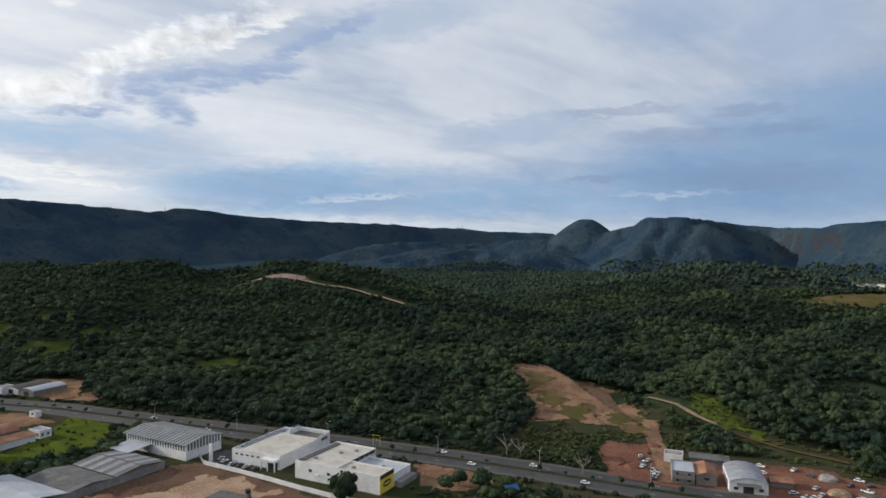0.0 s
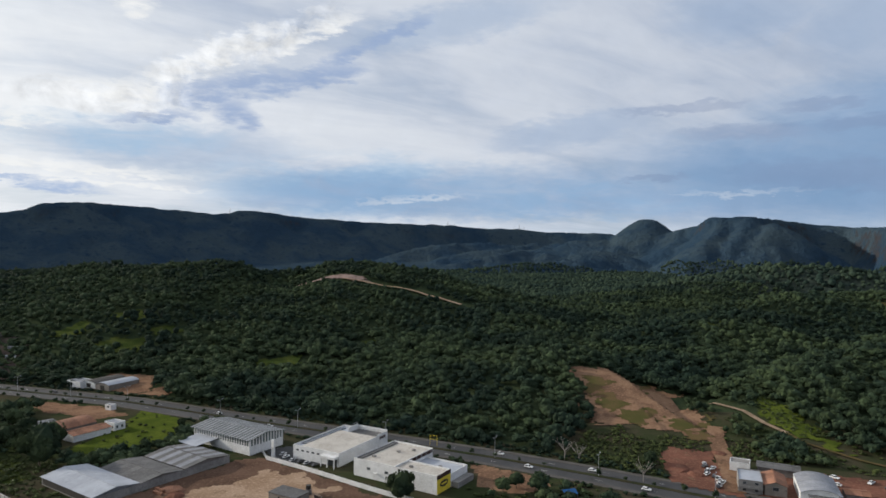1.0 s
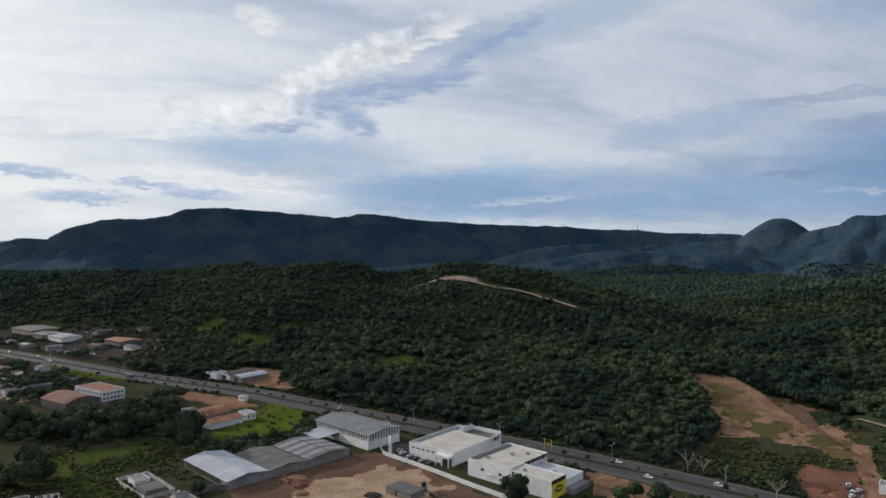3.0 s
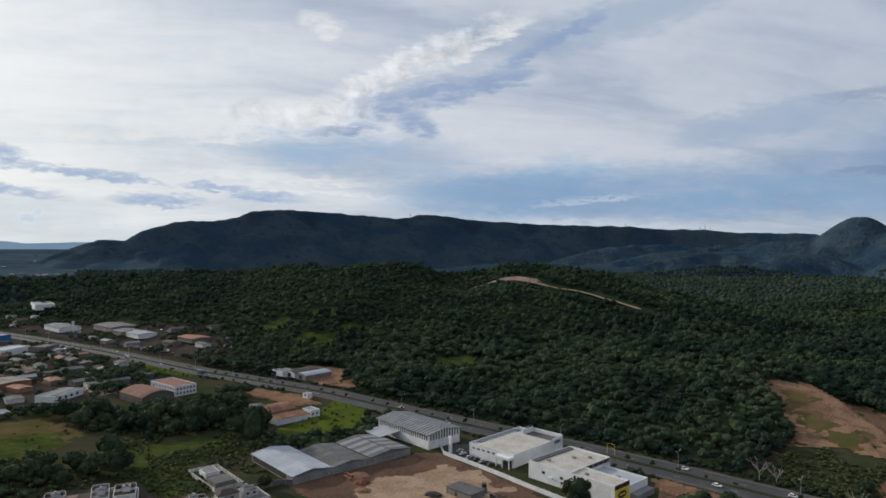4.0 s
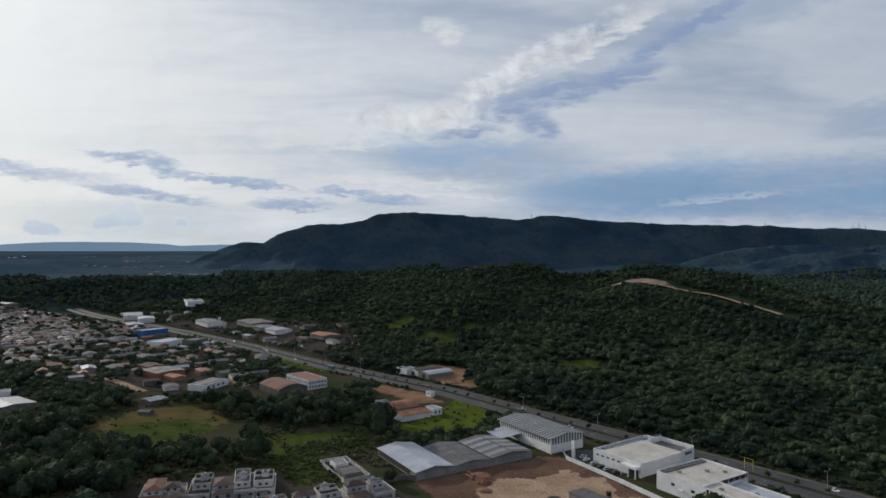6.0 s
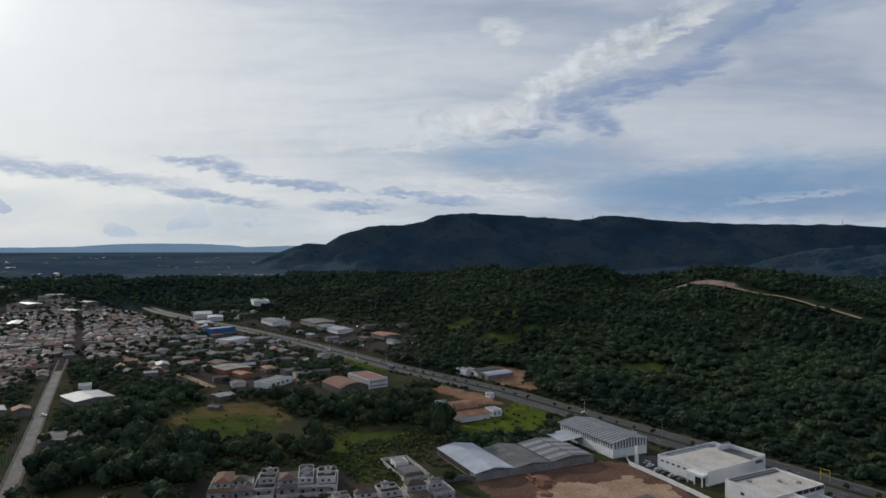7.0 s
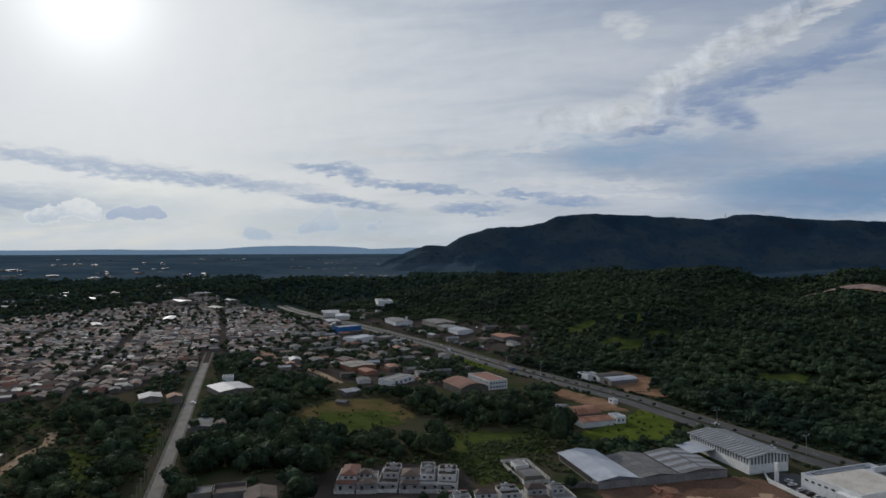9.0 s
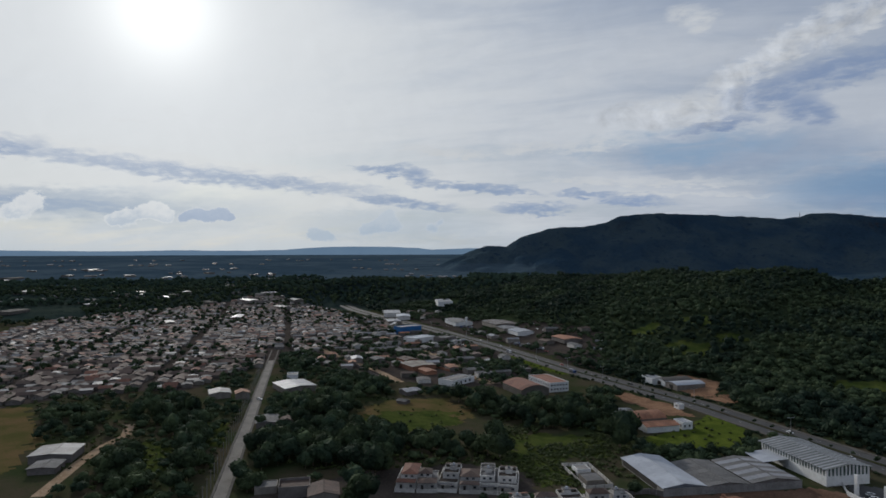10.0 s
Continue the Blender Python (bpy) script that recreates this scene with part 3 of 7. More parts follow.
def height(x, y):
    x, y = np.asarray(x, float), np.asarray(y, float)
    r = np.hypot(x, y)
    az = np.degrees(np.arctan2(-x, y))
    s, _ = along(AVENUE, x, y)
    # the plain lifts slowly towards the far horizon
    west = np.clip((az - 40) / 22, 0, 1)
    steps = (0, 1150, 1800, 2500, 3200, 4200, 4900)
    plain = np.interp(r, steps, (0, 0, 30, 44, 60, 86, 103)) * west + np.interp(r, steps, (0, 0, 4, 8, 44, 86, 103)) * (1 - west)
    hill_a = np.maximum(ridge(HILL_A, x, y, 290, 170), ridge(HILL_W, x, y, 165, 200))
    cut, _ = along(GULLY_2, x, y)
    hill_a = hill_a * (1 - 0.30 * np.exp(-(cut / 55) ** 2))
    hills = np.maximum(np.maximum(hill_a, ridge(SPUR_A, x, y, 150, 30)), ridge(HILL_B0, x, y, 105, 48))
    hills = np.maximum(hills, np.maximum(ridge(HILL_B1, x, y, 125, 95), ridge(HILL_B2, x, y, 150, 200)))
    lift = np.clip((s - 14) / 130, 0, 1) ** 1.3
    lump = rough_field(x, y, 150, 4) * 9 * np.clip(hills / 30, 0, 1)
    low = np.maximum(plain, hills + lump + 0.2 * plain) * np.where(r > 1150, np.maximum(lift, np.clip((r - 1150) / 400, 0, 1)), lift)
    # the table mountain: a long foot, then a steep rim
    order = sorted(CREST)
    a = [c[0] for c in order]
    far = np.interp(az, a, [c[1] for c in order])
    top = EYE[2] + far * np.tan(np.radians(np.interp(az, a, [c[2] for c in order])))
    fold = rough_field(x + 4000, y, 1100, 3)
    crag = rough_field(x, y, 520, 5)
    deep = np.interp(az, (-30, -20, -8, 4, 36, 46, 60), (560, 380, 620, 470, 430, 600, 800)) + 150 * fold
    u = (r - (far - deep)) / np.maximum(deep, 150)
    shape = np.interp(u, (0, 0.25, 0.55, 0.78, 0.94, 1.0, 1.6), (0, 0.07, 0.24, 0.46, 0.93, 1.0, 0.97))
    mid = np.clip(u * (1.02 - u) * 4, 0, 1)
    fine = rough_field(x, y, 150, 4)
    shape = shape + (crag * 0.26 + 0.16 * fine) * mid
    foot = np.interp(far - deep, steps, (0, 0, 4, 8, 44, 86, 103))
    mount = np.where(u > 0, foot + (top - 4 - foot) * shape, -1e3)
    mount = np.where((az > 80) | (az < -85), -1e3, mount)
    mount = mount + np.where(u > 0.9, 7 * rough_field(x, y, 60, 2), 0)
    gullies = np.abs(rough_field(x, y, 210, 4))
    spurs = np.full(np.shape(x), -1e3)
    for slope, rounding, line in SPURS:
        spurs = np.maximum(spurs, flanks(line, x, y, slope, rounding))
    spurs = spurs + 9 * fine - 34 * np.clip(0.5 - 2.2 * gullies, 0, 1)
    spurs = np.minimum(spurs, np.where(r > far, top - 6, 1e4))
    return np.maximum(np.maximum(low, mount), np.where(r > 2000, spurs, -1e3))


def raw_mesh(name, verts, faces_flat, sizes, mat, smooth=False):
    me = bpy.data.meshes.new(name)
    nv, nf, nl = len(verts), len(sizes), len(faces_flat)
    me.vertices.add(nv), me.loops.add(nl), me.polygons.add(nf)
    me.vertices.foreach_set("co", np.asarray(verts, np.float32).ravel())
    me.loops.foreach_set("vertex_index", np.asarray(faces_flat, np.int32))
    starts = np.concatenate([[0], np.cumsum(sizes)[:-1]]).astype(np.int32)
    me.polygons.foreach_set("loop_start", starts)
    me.polygons.foreach_set("use_smooth", np.full(nf, smooth))
    for m in mat if isinstance(mat, (list, tuple)) else [mat]:
        me.materials.append(m)
    me.update(calc_edges=True)
    me.validate()
    return me


def build_terrain():
    az = np.concatenate([np.arange(-50, 95, 0.28), np.arange(95, 310, 5.0)])
    rr = np.concatenate([[4, 40, 90], np.geomspace(140, 2000, 180), np.linspace(2020, 4350, 118), np.linspace(4400, 4900, 8)])
    A, Rr = np.meshgrid(np.radians(az), rr)
    X, Y = -np.sin(A) * Rr, np.cos(A) * Rr
    Z = height(X, Y)
    n, k = len(rr), len(az)
    verts = np.stack([X, Y, Z], -1).reshape(-1, 3)
    i, j = np.meshgrid(np.arange(n - 1), np.arange(k), indexing="ij")
    j2 = (j + 1) % k
    quads = np.stack([i * k + j, (i + 1) * k + j, (i + 1) * k + j2, i * k + j2], -1).reshape(-1, 4)[:, ::-1]
    centre = verts[quads].mean(1)
    s, _ = along(AVENUE, centre[:, 0], centre[:, 1])
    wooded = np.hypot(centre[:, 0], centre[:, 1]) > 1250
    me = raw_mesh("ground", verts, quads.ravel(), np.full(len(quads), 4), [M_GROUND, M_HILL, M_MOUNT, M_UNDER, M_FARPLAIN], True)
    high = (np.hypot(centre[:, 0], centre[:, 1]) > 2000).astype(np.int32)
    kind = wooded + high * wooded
    under = (~wooded) & (s > 24) & ~((centre[:, 0] > 30) & (centre[:, 0] < 330) & (centre[:, 1] < 450) & (s < 130))
    bearing = np.degrees(np.arctan2(-centre[:, 0], centre[:, 1]))
    reach = np.hypot(centre[:, 0], centre[:, 1])
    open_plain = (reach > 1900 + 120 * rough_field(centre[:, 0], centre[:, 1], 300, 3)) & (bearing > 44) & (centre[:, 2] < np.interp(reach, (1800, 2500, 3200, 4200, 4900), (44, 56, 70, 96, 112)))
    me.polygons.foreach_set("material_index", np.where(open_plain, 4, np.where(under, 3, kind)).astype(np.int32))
    # close the small hole below the eye
    ob = new("ground", me)
    tagged(ob, "rolling ground of scrub and wooded slopes up to a table mountain", "ground", kind="structure")
    bm = bmesh.new()
    bmesh.ops.create_circle(bm, cap_ends=True, segments=24, radius=4.3)
    me = bpy.data.meshes.new("ground_cap")
    bm.to_mesh(me)
    bm.free()
    me.materials.append(M_GROUND)
    cap = new("ground_cap", me)
    cap.location.z = -0.02
    tagged(cap, "small patch of scrub ground", "ground", kind="structure")


build_terrain()


# ---- far hills on the horizon ----
def far_hills():
    m = bpy.data.materials.new("far_hills_haze_glow")
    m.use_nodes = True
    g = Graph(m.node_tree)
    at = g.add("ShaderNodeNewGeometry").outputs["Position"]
    # the backdrop glows by itself, with distance haze as its blue
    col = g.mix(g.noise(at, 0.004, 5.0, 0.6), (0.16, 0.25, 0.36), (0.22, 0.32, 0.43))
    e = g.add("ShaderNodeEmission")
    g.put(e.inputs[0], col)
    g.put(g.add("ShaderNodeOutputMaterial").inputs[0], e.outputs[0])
    az = np.arange(44, 100, 0.25)
    up = np.interp(az, (44, 50, 53.4, 54.5, 57, 62, 64, 66, 69, 74, 80, 88, 100), (0.5, 0.45, 0.32, 0.48, 0.60, 0.60, 0.52, 0.36, 0.26, 0.30, 0.22, 0.32, 0.3))
    up = up + 0.035 * rough_field(az * 10, az * 0, 18, 4)
    r = 4870
    x, y = -np.sin(np.radians(az)) * r, np.cos(np.radians(az)) * r
    k = len(az)
    top = np.stack([x, y, EYE[2] + r * np.tan(np.radians(up))], -1)
    foot = np.stack([x * 0.985, y * 0.985, np.full(k, 92.0)], -1)
    i = np.arange(k - 1)
    quads = np.stack([i, i + 1, k + i + 1, k + i], -1)
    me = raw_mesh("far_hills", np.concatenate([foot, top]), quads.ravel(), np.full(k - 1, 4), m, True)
    tagged(new("backdrop_far_hills", me), "low table hills on the far horizon, a glowing haze-blue backdrop", "backdrop", kind="structure")


far_hills()


# ---- helpers for things ----
def part(name, bm, mat, parent=None, label=""):
    me = bpy.data.meshes.new(name)
    bm.to_mesh(me)
    bm.free()
    for m in mat if isinstance(mat, (list, tuple)) else [mat]:
        me.materials.append(m)
    ob = new(name, me)
    if parent:
        ob.parent = parent
    if label:
        ob["label"] = label
    return ob


def share(name, me, parent, m=None):
    """Another part on the same mesh."""
    ob = new(name, me)
    ob.parent = parent
    if m is not None:
        ob.matrix_basis = m
    return ob


def thing(name, x, y, turn, label, category, group="", z=None):
    ob = new(name)
    zz = float(height(x, y)) if z is None else z
    ob.matrix_basis = pose(x, y, zz, 0, 0, turn)
    return tagged(ob, label, category, group)


def box(bm, x0, x1, y0, y1, z0, z1, bevel=0.0):
    geo = bmesh.ops.create_cube(bm, size=1.0)
    for v in geo["verts"]:
        v.co = Vector((x0 + (v.co.x + 0.5) * (x1 - x0), y0 + (v.co.y + 0.5) * (y1 - y0), z0 + (v.co.z + 0.5) * (z1 - z0)))
    if bevel:
        edges = list({e for v in geo["verts"] for e in v.link_edges})
        bmesh.ops.bevel(bm, geom=edges, offset=bevel, segments=1, affect="EDGES")
    return bm


def boxes(*dims):
    bm = bmesh.new()
    for d in dims:
        box(bm, *d)
    return bm


def slab(bm, corners, thick):
    """A sheet through four or more corners, with thickness below."""
    up = [bm.verts.new(c) for c in corners]
    dn = [bm.verts.new((c[0], c[1], c[2] - thick)) for c in corners]
    n = len(corners)
    bm.faces.new(up)
    bm.faces.new(dn[::-1])
    for i in range(n):
        bm.faces.new((up[i], dn[i], dn[(i + 1) % n], up[(i + 1) % n]))
    return bm


def rod(bm, a, b, r0, r1, seg=6):
    a, b = Vector(a), Vector(b)
    m = (b - a).to_track_quat("Z", "Y").to_matrix().to_4x4()
    geo = bmesh.ops.create_cone(bm, cap_ends=True, segments=seg, radius1=r0, radius2=r1, depth=(b - a).length)
    bmesh.ops.transform(bm, matrix=Matrix.Translation((a + b) / 2) @ m, verts=geo["verts"])
    return bm


def inside(poly, x, y):
    x, y = np.asarray(x, float), np.asarray(y, float)
    hit = np.zeros(x.shape, bool)
    n = len(poly)
    for i in range(n):
        (ax, ay), (bx, by) = poly[i][:2], poly[(i + 1) % n][:2]
        cross = (ay > y) != (by > y)
        with np.errstate(divide="ignore", invalid="ignore"):
            at = (bx - ax) * (y - ay) / (by - ay if by != ay else 1e-9) + ax
        hit ^= cross & (x < at)
    return hit


def offset_line(line, d):
    out = []
    for i, p in enumerate(line):
        a, b = line[max(i - 1, 0)], line[min(i + 1, len(line) - 1)]
        t = Vector((b[0] - a[0], b[1] - a[1])).normalized()
        out.append((p[0] - t.y * d, p[1] + t.x * d))
    return out


def resample(line, step):
    out = []
    for a, b in zip(line, line[1:]):
        n = max(1, int(math.hypot(b[0] - a[0], b[1] - a[1]) / step))
        out += [(a[0] + (b[0] - a[0]) * k / n, a[1] + (b[1] - a[1]) * k / n) for k in range(n)]
    return out + [tuple(line[-1][:2])]


# ---- open land: lots, fields and tracks ----
LOT = ((-172, 253), (-151, 295), (-135, 320), (-119, 325), (-86, 304), (-52, 281), (-40, 262), (-80, 240), (-131, 240), (-152, 242))
VERGE = ((-14, 326), (6, 321), (24, 304), (10, 288), (-10, 296))
FIELD = ((-236, 412), (-200, 393), (-184, 350), (-190, 312), (-212, 312), (-230, 326), (-228, 372))
FORECOURT = ((-318, 428), (-258, 413), (-240, 396), (-254, 388), (-284, 396), (-310, 408))
CLEARING = ((54, 486), (76, 496), (107, 476), (120, 460), (121, 420), (128, 398), (126, 374), (112, 372), (95, 386), (72, 392), (58, 398), (54, 440))
REDLOT = ((90, 360), (112, 352), (116, 330), (107, 298), (92, 304), (80, 313), (84, 338))
YARD = ((146, 330), (178, 322), (200, 300), (230, 262), (160, 276), (110, 298), (126, 316))
MEADOW = ((-404, 240), (-406, 279), (-384, 299), (-338, 290), (-318, 240), (-334, 212), (-372, 214))
SCRUB = ((-291, 271), (-250, 312), (-222, 290), (-236, 262), (-198, 238), (-214, 222), (-251, 241))
FIELD_W = ((-640, 10), (-566, 36), (-553, 52), (-430, 42), (-392, 24), (-440, -40), (-600, -60))
GREEN_1 = ((-526, 506), (-440, 476), (-392, 452), (-398, 442), (-446, 450), (-508, 482))
PLAZA = ((-128, 340), (-104, 350), (-84, 316), (-112, 322))
YARD_N = ((-330, 476), (-268, 452), (-262, 462), (-270, 500), (-320, 510))
EARTH_N = ((-264, 452), (-246, 446), (-240, 462), (-256, 474))
STEAD = ((-560, 430), (-470, 395), (-430, 320), (-470, 306), (-560, 330), (-640, 370))
TOWN = ((-566, 33), (-578, 78), (-542, 157), (-612, 250), (-650, 300), (-668, 360), (-716, 420), (-780, 520), (-902, 560), (-1083, 590), (-1330, 560), (-1290, 300), (-1240, 150), (-1021, 20))
SCAR = [p[:2] for p in polar(((17.6, 900, 0), (15.6, 880, 0), (13.9, 850, 0), (11.1, 816, 0), (7.2, 786, 0), (4.6, 760, 0), (3.4, 750, 0)))]
TRACK = ((128, 436), (138, 430), (151, 415), (157, 396), (163, 383), (168, 368), (184, 346), (206, 326))
MEADOW_E = ((500, 905), (560, 898), (640, 880), (640, 850), (560, 840), (500, 878))
OPEN_E = ((160, 428), (172, 436), (178, 412), (180, 384), (186, 358), (178, 356), (168, 380), (160, 402))
FRONT = ((34, 344), (56, 396), (60, 430), (118, 458), (142, 446), (172, 438), (181, 398), (184, 376), (190, 358), (208, 338), (222, 316), (330, 225), (240, 240), (130, 292), (60, 320))
ROWS = ((-283, 170), (-262, 212), (-238, 232), (-204, 216), (-170, 240), (-140, 236), (-150, 190), (-240, 140), (-285, 110))
OPENINGS = [[(cx + a * math.cos(k * 0.785), cy + b * math.sin(k * 0.785)) for k in range(8)] for cx, cy, a, b in ((-350, 572, 26, 13), (-186, 536, 22, 15), (-322, 604, 18, 12), (-379, 634, 22, 14), (-262, 560, 13, 10), (-120, 600, 14, 12), (-420, 600, 18, 12), (353, 1010, 30, 26), (220, 690, 14, 14))]
QUARRY = [p[:2] for p in polar(((18.3, 900, 0), (16.4, 934, 0), (14.6, 895, 0), (12.0, 855, 0), (11.2, 800, 0), (13.4, 815, 0), (15.6, 840, 0), (17.6, 860, 0)))]
SETTLE = [p[:2] for p in polar(((-30.9, 1430, 0), (-33.5, 1405, 0), (-36.5, 1430, 0), (-36.5, 1540, 0), (-31, 1540, 0)))]
CLEAR = OPENINGS + [QUARRY, SETTLE, LOT, VERGE, FIELD, FORECOURT, CLEARING, REDLOT, YARD, MEADOW, FIELD_W, GREEN_1, PLAZA, YARD_N, EARTH_N, MEADOW_E, OPEN_E]


def patch(name, poly, mat, label, cell=2.0, lift=0.05, edge=3.0, category="ground"):
    """A sheet of earth or grass laid over the ground, with a ragged rim."""
    xs, ys = [p[0] for p in poly], [p[1] for p in poly]
    gx, gy = np.meshgrid(np.arange(min(xs) - edge, max(xs) + edge, cell), np.arange(min(ys) - edge, max(ys) + edge, cell))
    n, k = gx.shape
    jx = gx + rough_field(gx, gy, 9.0, 3) * edge * 1.6
    jy = gy + rough_field(gx + 500, gy, 9.0, 3) * edge * 1.6
    keep = inside(poly, jx + cell / 2, jy + cell / 2)[:-1, :-1]
    verts = np.stack([gx, gy, height(gx, gy) + lift], -1).reshape(-1, 3)
    i, j = np.nonzero(keep)
    quads = np.stack([i * k + j, i * k + j + 1, (i + 1) * k + j + 1, (i + 1) * k + j], -1)
    used, back = np.unique(quads, return_inverse=True)
    me = raw_mesh(name, verts[used], back.ravel(), np.full(len(quads), 4), mat, True)
    return tagged(new(name, me), label, category, kind="structure")


def ribbon(name, line, wide, mat, label, lift=0.06, step=6.0, thick=0.0, category="road"):
    pts = resample(line, step)
    a, b = offset_line(pts, wide / 2), offset_line(pts, -wide / 2)
    rows = [a, b]
    k = len(pts)
    z = lift + np.maximum(height([p[0] for p in pts], [p[1] for p in pts]), 0)
    verts = [(p[0], p[1], z[i]) for i, p in enumerate(a)] + [(p[0], p[1], z[i]) for i, p in enumerate(b)]
    quads = [(i, k + i, k + i + 1, i + 1) for i in range(k - 1)]
    sizes = [4] * len(quads)
    flat = [v for q in quads for v in q]
    if thick:
        verts += [(v[0], v[1], v[2] - thick) for v in verts]
        side = [(i + 1, i + 1 + 2 * k, i + 2 * k, i) for i in range(k - 1)] + [(k + i, 3 * k + i, 3 * k + i + 1, k + i + 1) for i in range(k - 1)]
        ends = [(0, 2 * k, 3 * k, k), (2 * k - 1, 4 * k - 1, 3 * k - 1, k - 1)]
        flat += [v for q in side + ends for v in q]
        sizes += [4] * (len(side) + len(ends))
    me = raw_mesh(name, verts, flat, sizes, mat)
    return tagged(new(name, me), label, category, kind="structure")


patch("dirt_lot", LOT, M_LOT, "bare brown earth building lot", edge=3)
patch("pale_earth", ((-138, 262), (-126, 290), (-112, 306), (-98, 301), (-80, 290), (-70, 274), (-86, 262), (-112, 250), (-132, 250)), M_PALE, "pale sandy earth in the middle of the lot", lift=0.075, edge=6, cell=0.7)
patch("dirt_verge", VERGE, M_DIRT, "bare earth beside the avenue", edge=2)
patch("grass_field", FIELD, M_SUNGRASS, "bright green grass field beside the warehouses", lift=0.07)
patch("forecourt", FORECOURT, M_DIRT, "reddish earth forecourt on the avenue", lift=0.07)
patch("clearing", CLEARING, M_DIRT, "ochre clearing at the foot of the wood", lift=0.35, edge=7)
for cx, cy, rr in ((66, 452, 9), (72, 425, 8), (86, 402, 10), (108, 392, 8), (98, 470, 8), (124, 400, 6), (116, 378, 6)):
    patch("clearing_grass", [(cx + rr * math.cos(a), cy + 1.5 * rr * math.sin(a)) for a in np.linspace(0, 2 * math.pi, 9)[:-1]], M_DRYGRASS, "dry grass spreading over the clearing", lift=0.5, edge=8, cell=1.6)
ribbon("lot_path", ((128, 395), (121, 374), (117, 349), (111, 319), (106, 300)), 9, M_DIRT, "earth way between the lots", 0.55)
patch("red_lot", REDLOT, M_RED, "turned red earth lot", lift=0.3, edge=5)
patch("scrap_yard", YARD, M_RED, "brown earth yard round the sheds", lift=0.2, edge=4)
patch("meadow", MEADOW, M_DRYGRASS, "worn meadow of dry and green grass", edge=6)
patch("meadow_green", ((-352, 280), (-326, 262), (-322, 238), (-334, 214), (-366, 216), (-380, 236)), M_GRASS, "fresh green grass along the meadow", lift=0.09, edge=7)
patch("scrub_field", SCRUB, M_GRASS, "rough green scrub field", lift=0.06, edge=6)
patch("west_field", FIELD_W, M_DRYGRASS, "pale dry field at the edge of town", edge=6, cell=3)
patch("avenue_green", GREEN_1, M_SUNGRASS, "mown green strip beside the avenue", lift=0.07, edge=2)
patch("paved_court", PLAZA, M_ASPHALT, "asphalt car park of the white hall", lift=0.09, edge=0.5)
patch("works_yard", YARD_N, M_DIRT, "earth yard round the long white works", lift=0.4, edge=3)
patch("earth_heap", EARTH_N, M_DIRT, "bare orange earth bank under the trees", lift=0.6, edge=3)
patch("homestead_ground", STEAD, M_TOWNEARTH, "brown earth between the brick sheds", lift=0.05, edge=8, cell=3)
NEAR_STRIP = ((-372, 398), (-410, 436), (-470, 462), (-560, 500), (-660, 528), (-760, 550), (-950, 590), (-1000, 560), (-900, 530), (-735, 405), (-612, 262), (-570, 300), (-470, 306), (-430, 316), (-400, 350))
FAR_STRIP = ((-380, 480), (-470, 506), (-560, 534), (-680, 562), (-760, 584), (-900, 618), (-1010, 640), (-1010, 690), (-860, 668), (-760, 650), (-620, 640), (-500, 604), (-430, 560))
patch("trade_ground", NEAR_STRIP, M_TOWNEARTH, "brown trodden earth between the sheds", lift=0.03, edge=10, cell=4)
patch("trade_ground", FAR_STRIP, M_TOWNEARTH, "brown trodden earth round the depots", lift=0.35, edge=9, cell=4)
patch("hill_meadow", MEADOW_E, M_DRYGRASS, "pale grass opening on the wooded hill", lift=1.2, edge=14, cell=4)
patch("settlement_ground", SETTLE, M_DRYGRASS, "dry grass between the houses on the far hill", lift=0.6, edge=10, cell=5)
for poly in OPENINGS:
    patch("glade", poly, M_GRASS, "small grassy glade in the wood", lift=0.9, edge=7)
patch("grass_bank", OPEN_E, M_SUNGRASS, "grassy bank beside the sandy track", lift=0.5, edge=6)
patch("row_ground", ROWS, M_TOWNEARTH, "trodden brown ground round the row houses", lift=0.05, edge=2)
patch("town_ground", TOWN, M_TOWNEARTH, "brown earth lanes between the houses", lift=0.12, edge=12, cell=7)
patch("verge_green", ((-346, 78), (-336, 90), (-400, 106), (-406, 94)), M_GRASS, "strip of bright grass between dark trees", edge=3)
patch("verge_green", ((-430, 136), (-421, 147), (-366, 127), (-378, 120)), M_GRASS, "strip of rough grass beside the street", edge=2)
ribbon("hill_road_cut", SCAR[2:], 7, M_PALE, "pale earth cut along the hill", 2.5, step=14.0)
patch("quarry_floor", polar(((17.9, 915, 0), (16.4, 930, 0), (14.6, 890, 0), (12.2, 850, 0), (11.6, 826, 0), (13.4, 842, 0), (15.6, 868, 0), (17.2, 890, 0)), 0), M_QUARRY, "pinkish scraped earth at the head of the cut", lift=1.5, edge=8, cell=3)
ribbon("sandy_track", TRACK[:5], 3.6, M_SAND, "sandy track at the foot of the hill", 0.7)
ribbon("sandy_track", TRACK[4:], 2.4, M_DRYGRASS, "overgrown track at the foot of the hill", 0.7)
ribbon("dirt_path", ((-345, 34), (-389, 58), (-413, 74), (-428, 88), (-454, 96)), 6, M_SAND, "pale dirt drive between trees", 0.1)
ribbon("dirt_road", ((-700, 350), (-568, 328), (-515, 322), (-458, 309)), 7, M_SAND, "dusty side road", 0.14)
ribbon("dirt_road", ((-610, 440), (-546, 417), (-492, 399), (-430, 372), (-405, 366)), 7, M_SAND, "dusty side road", 0.13)

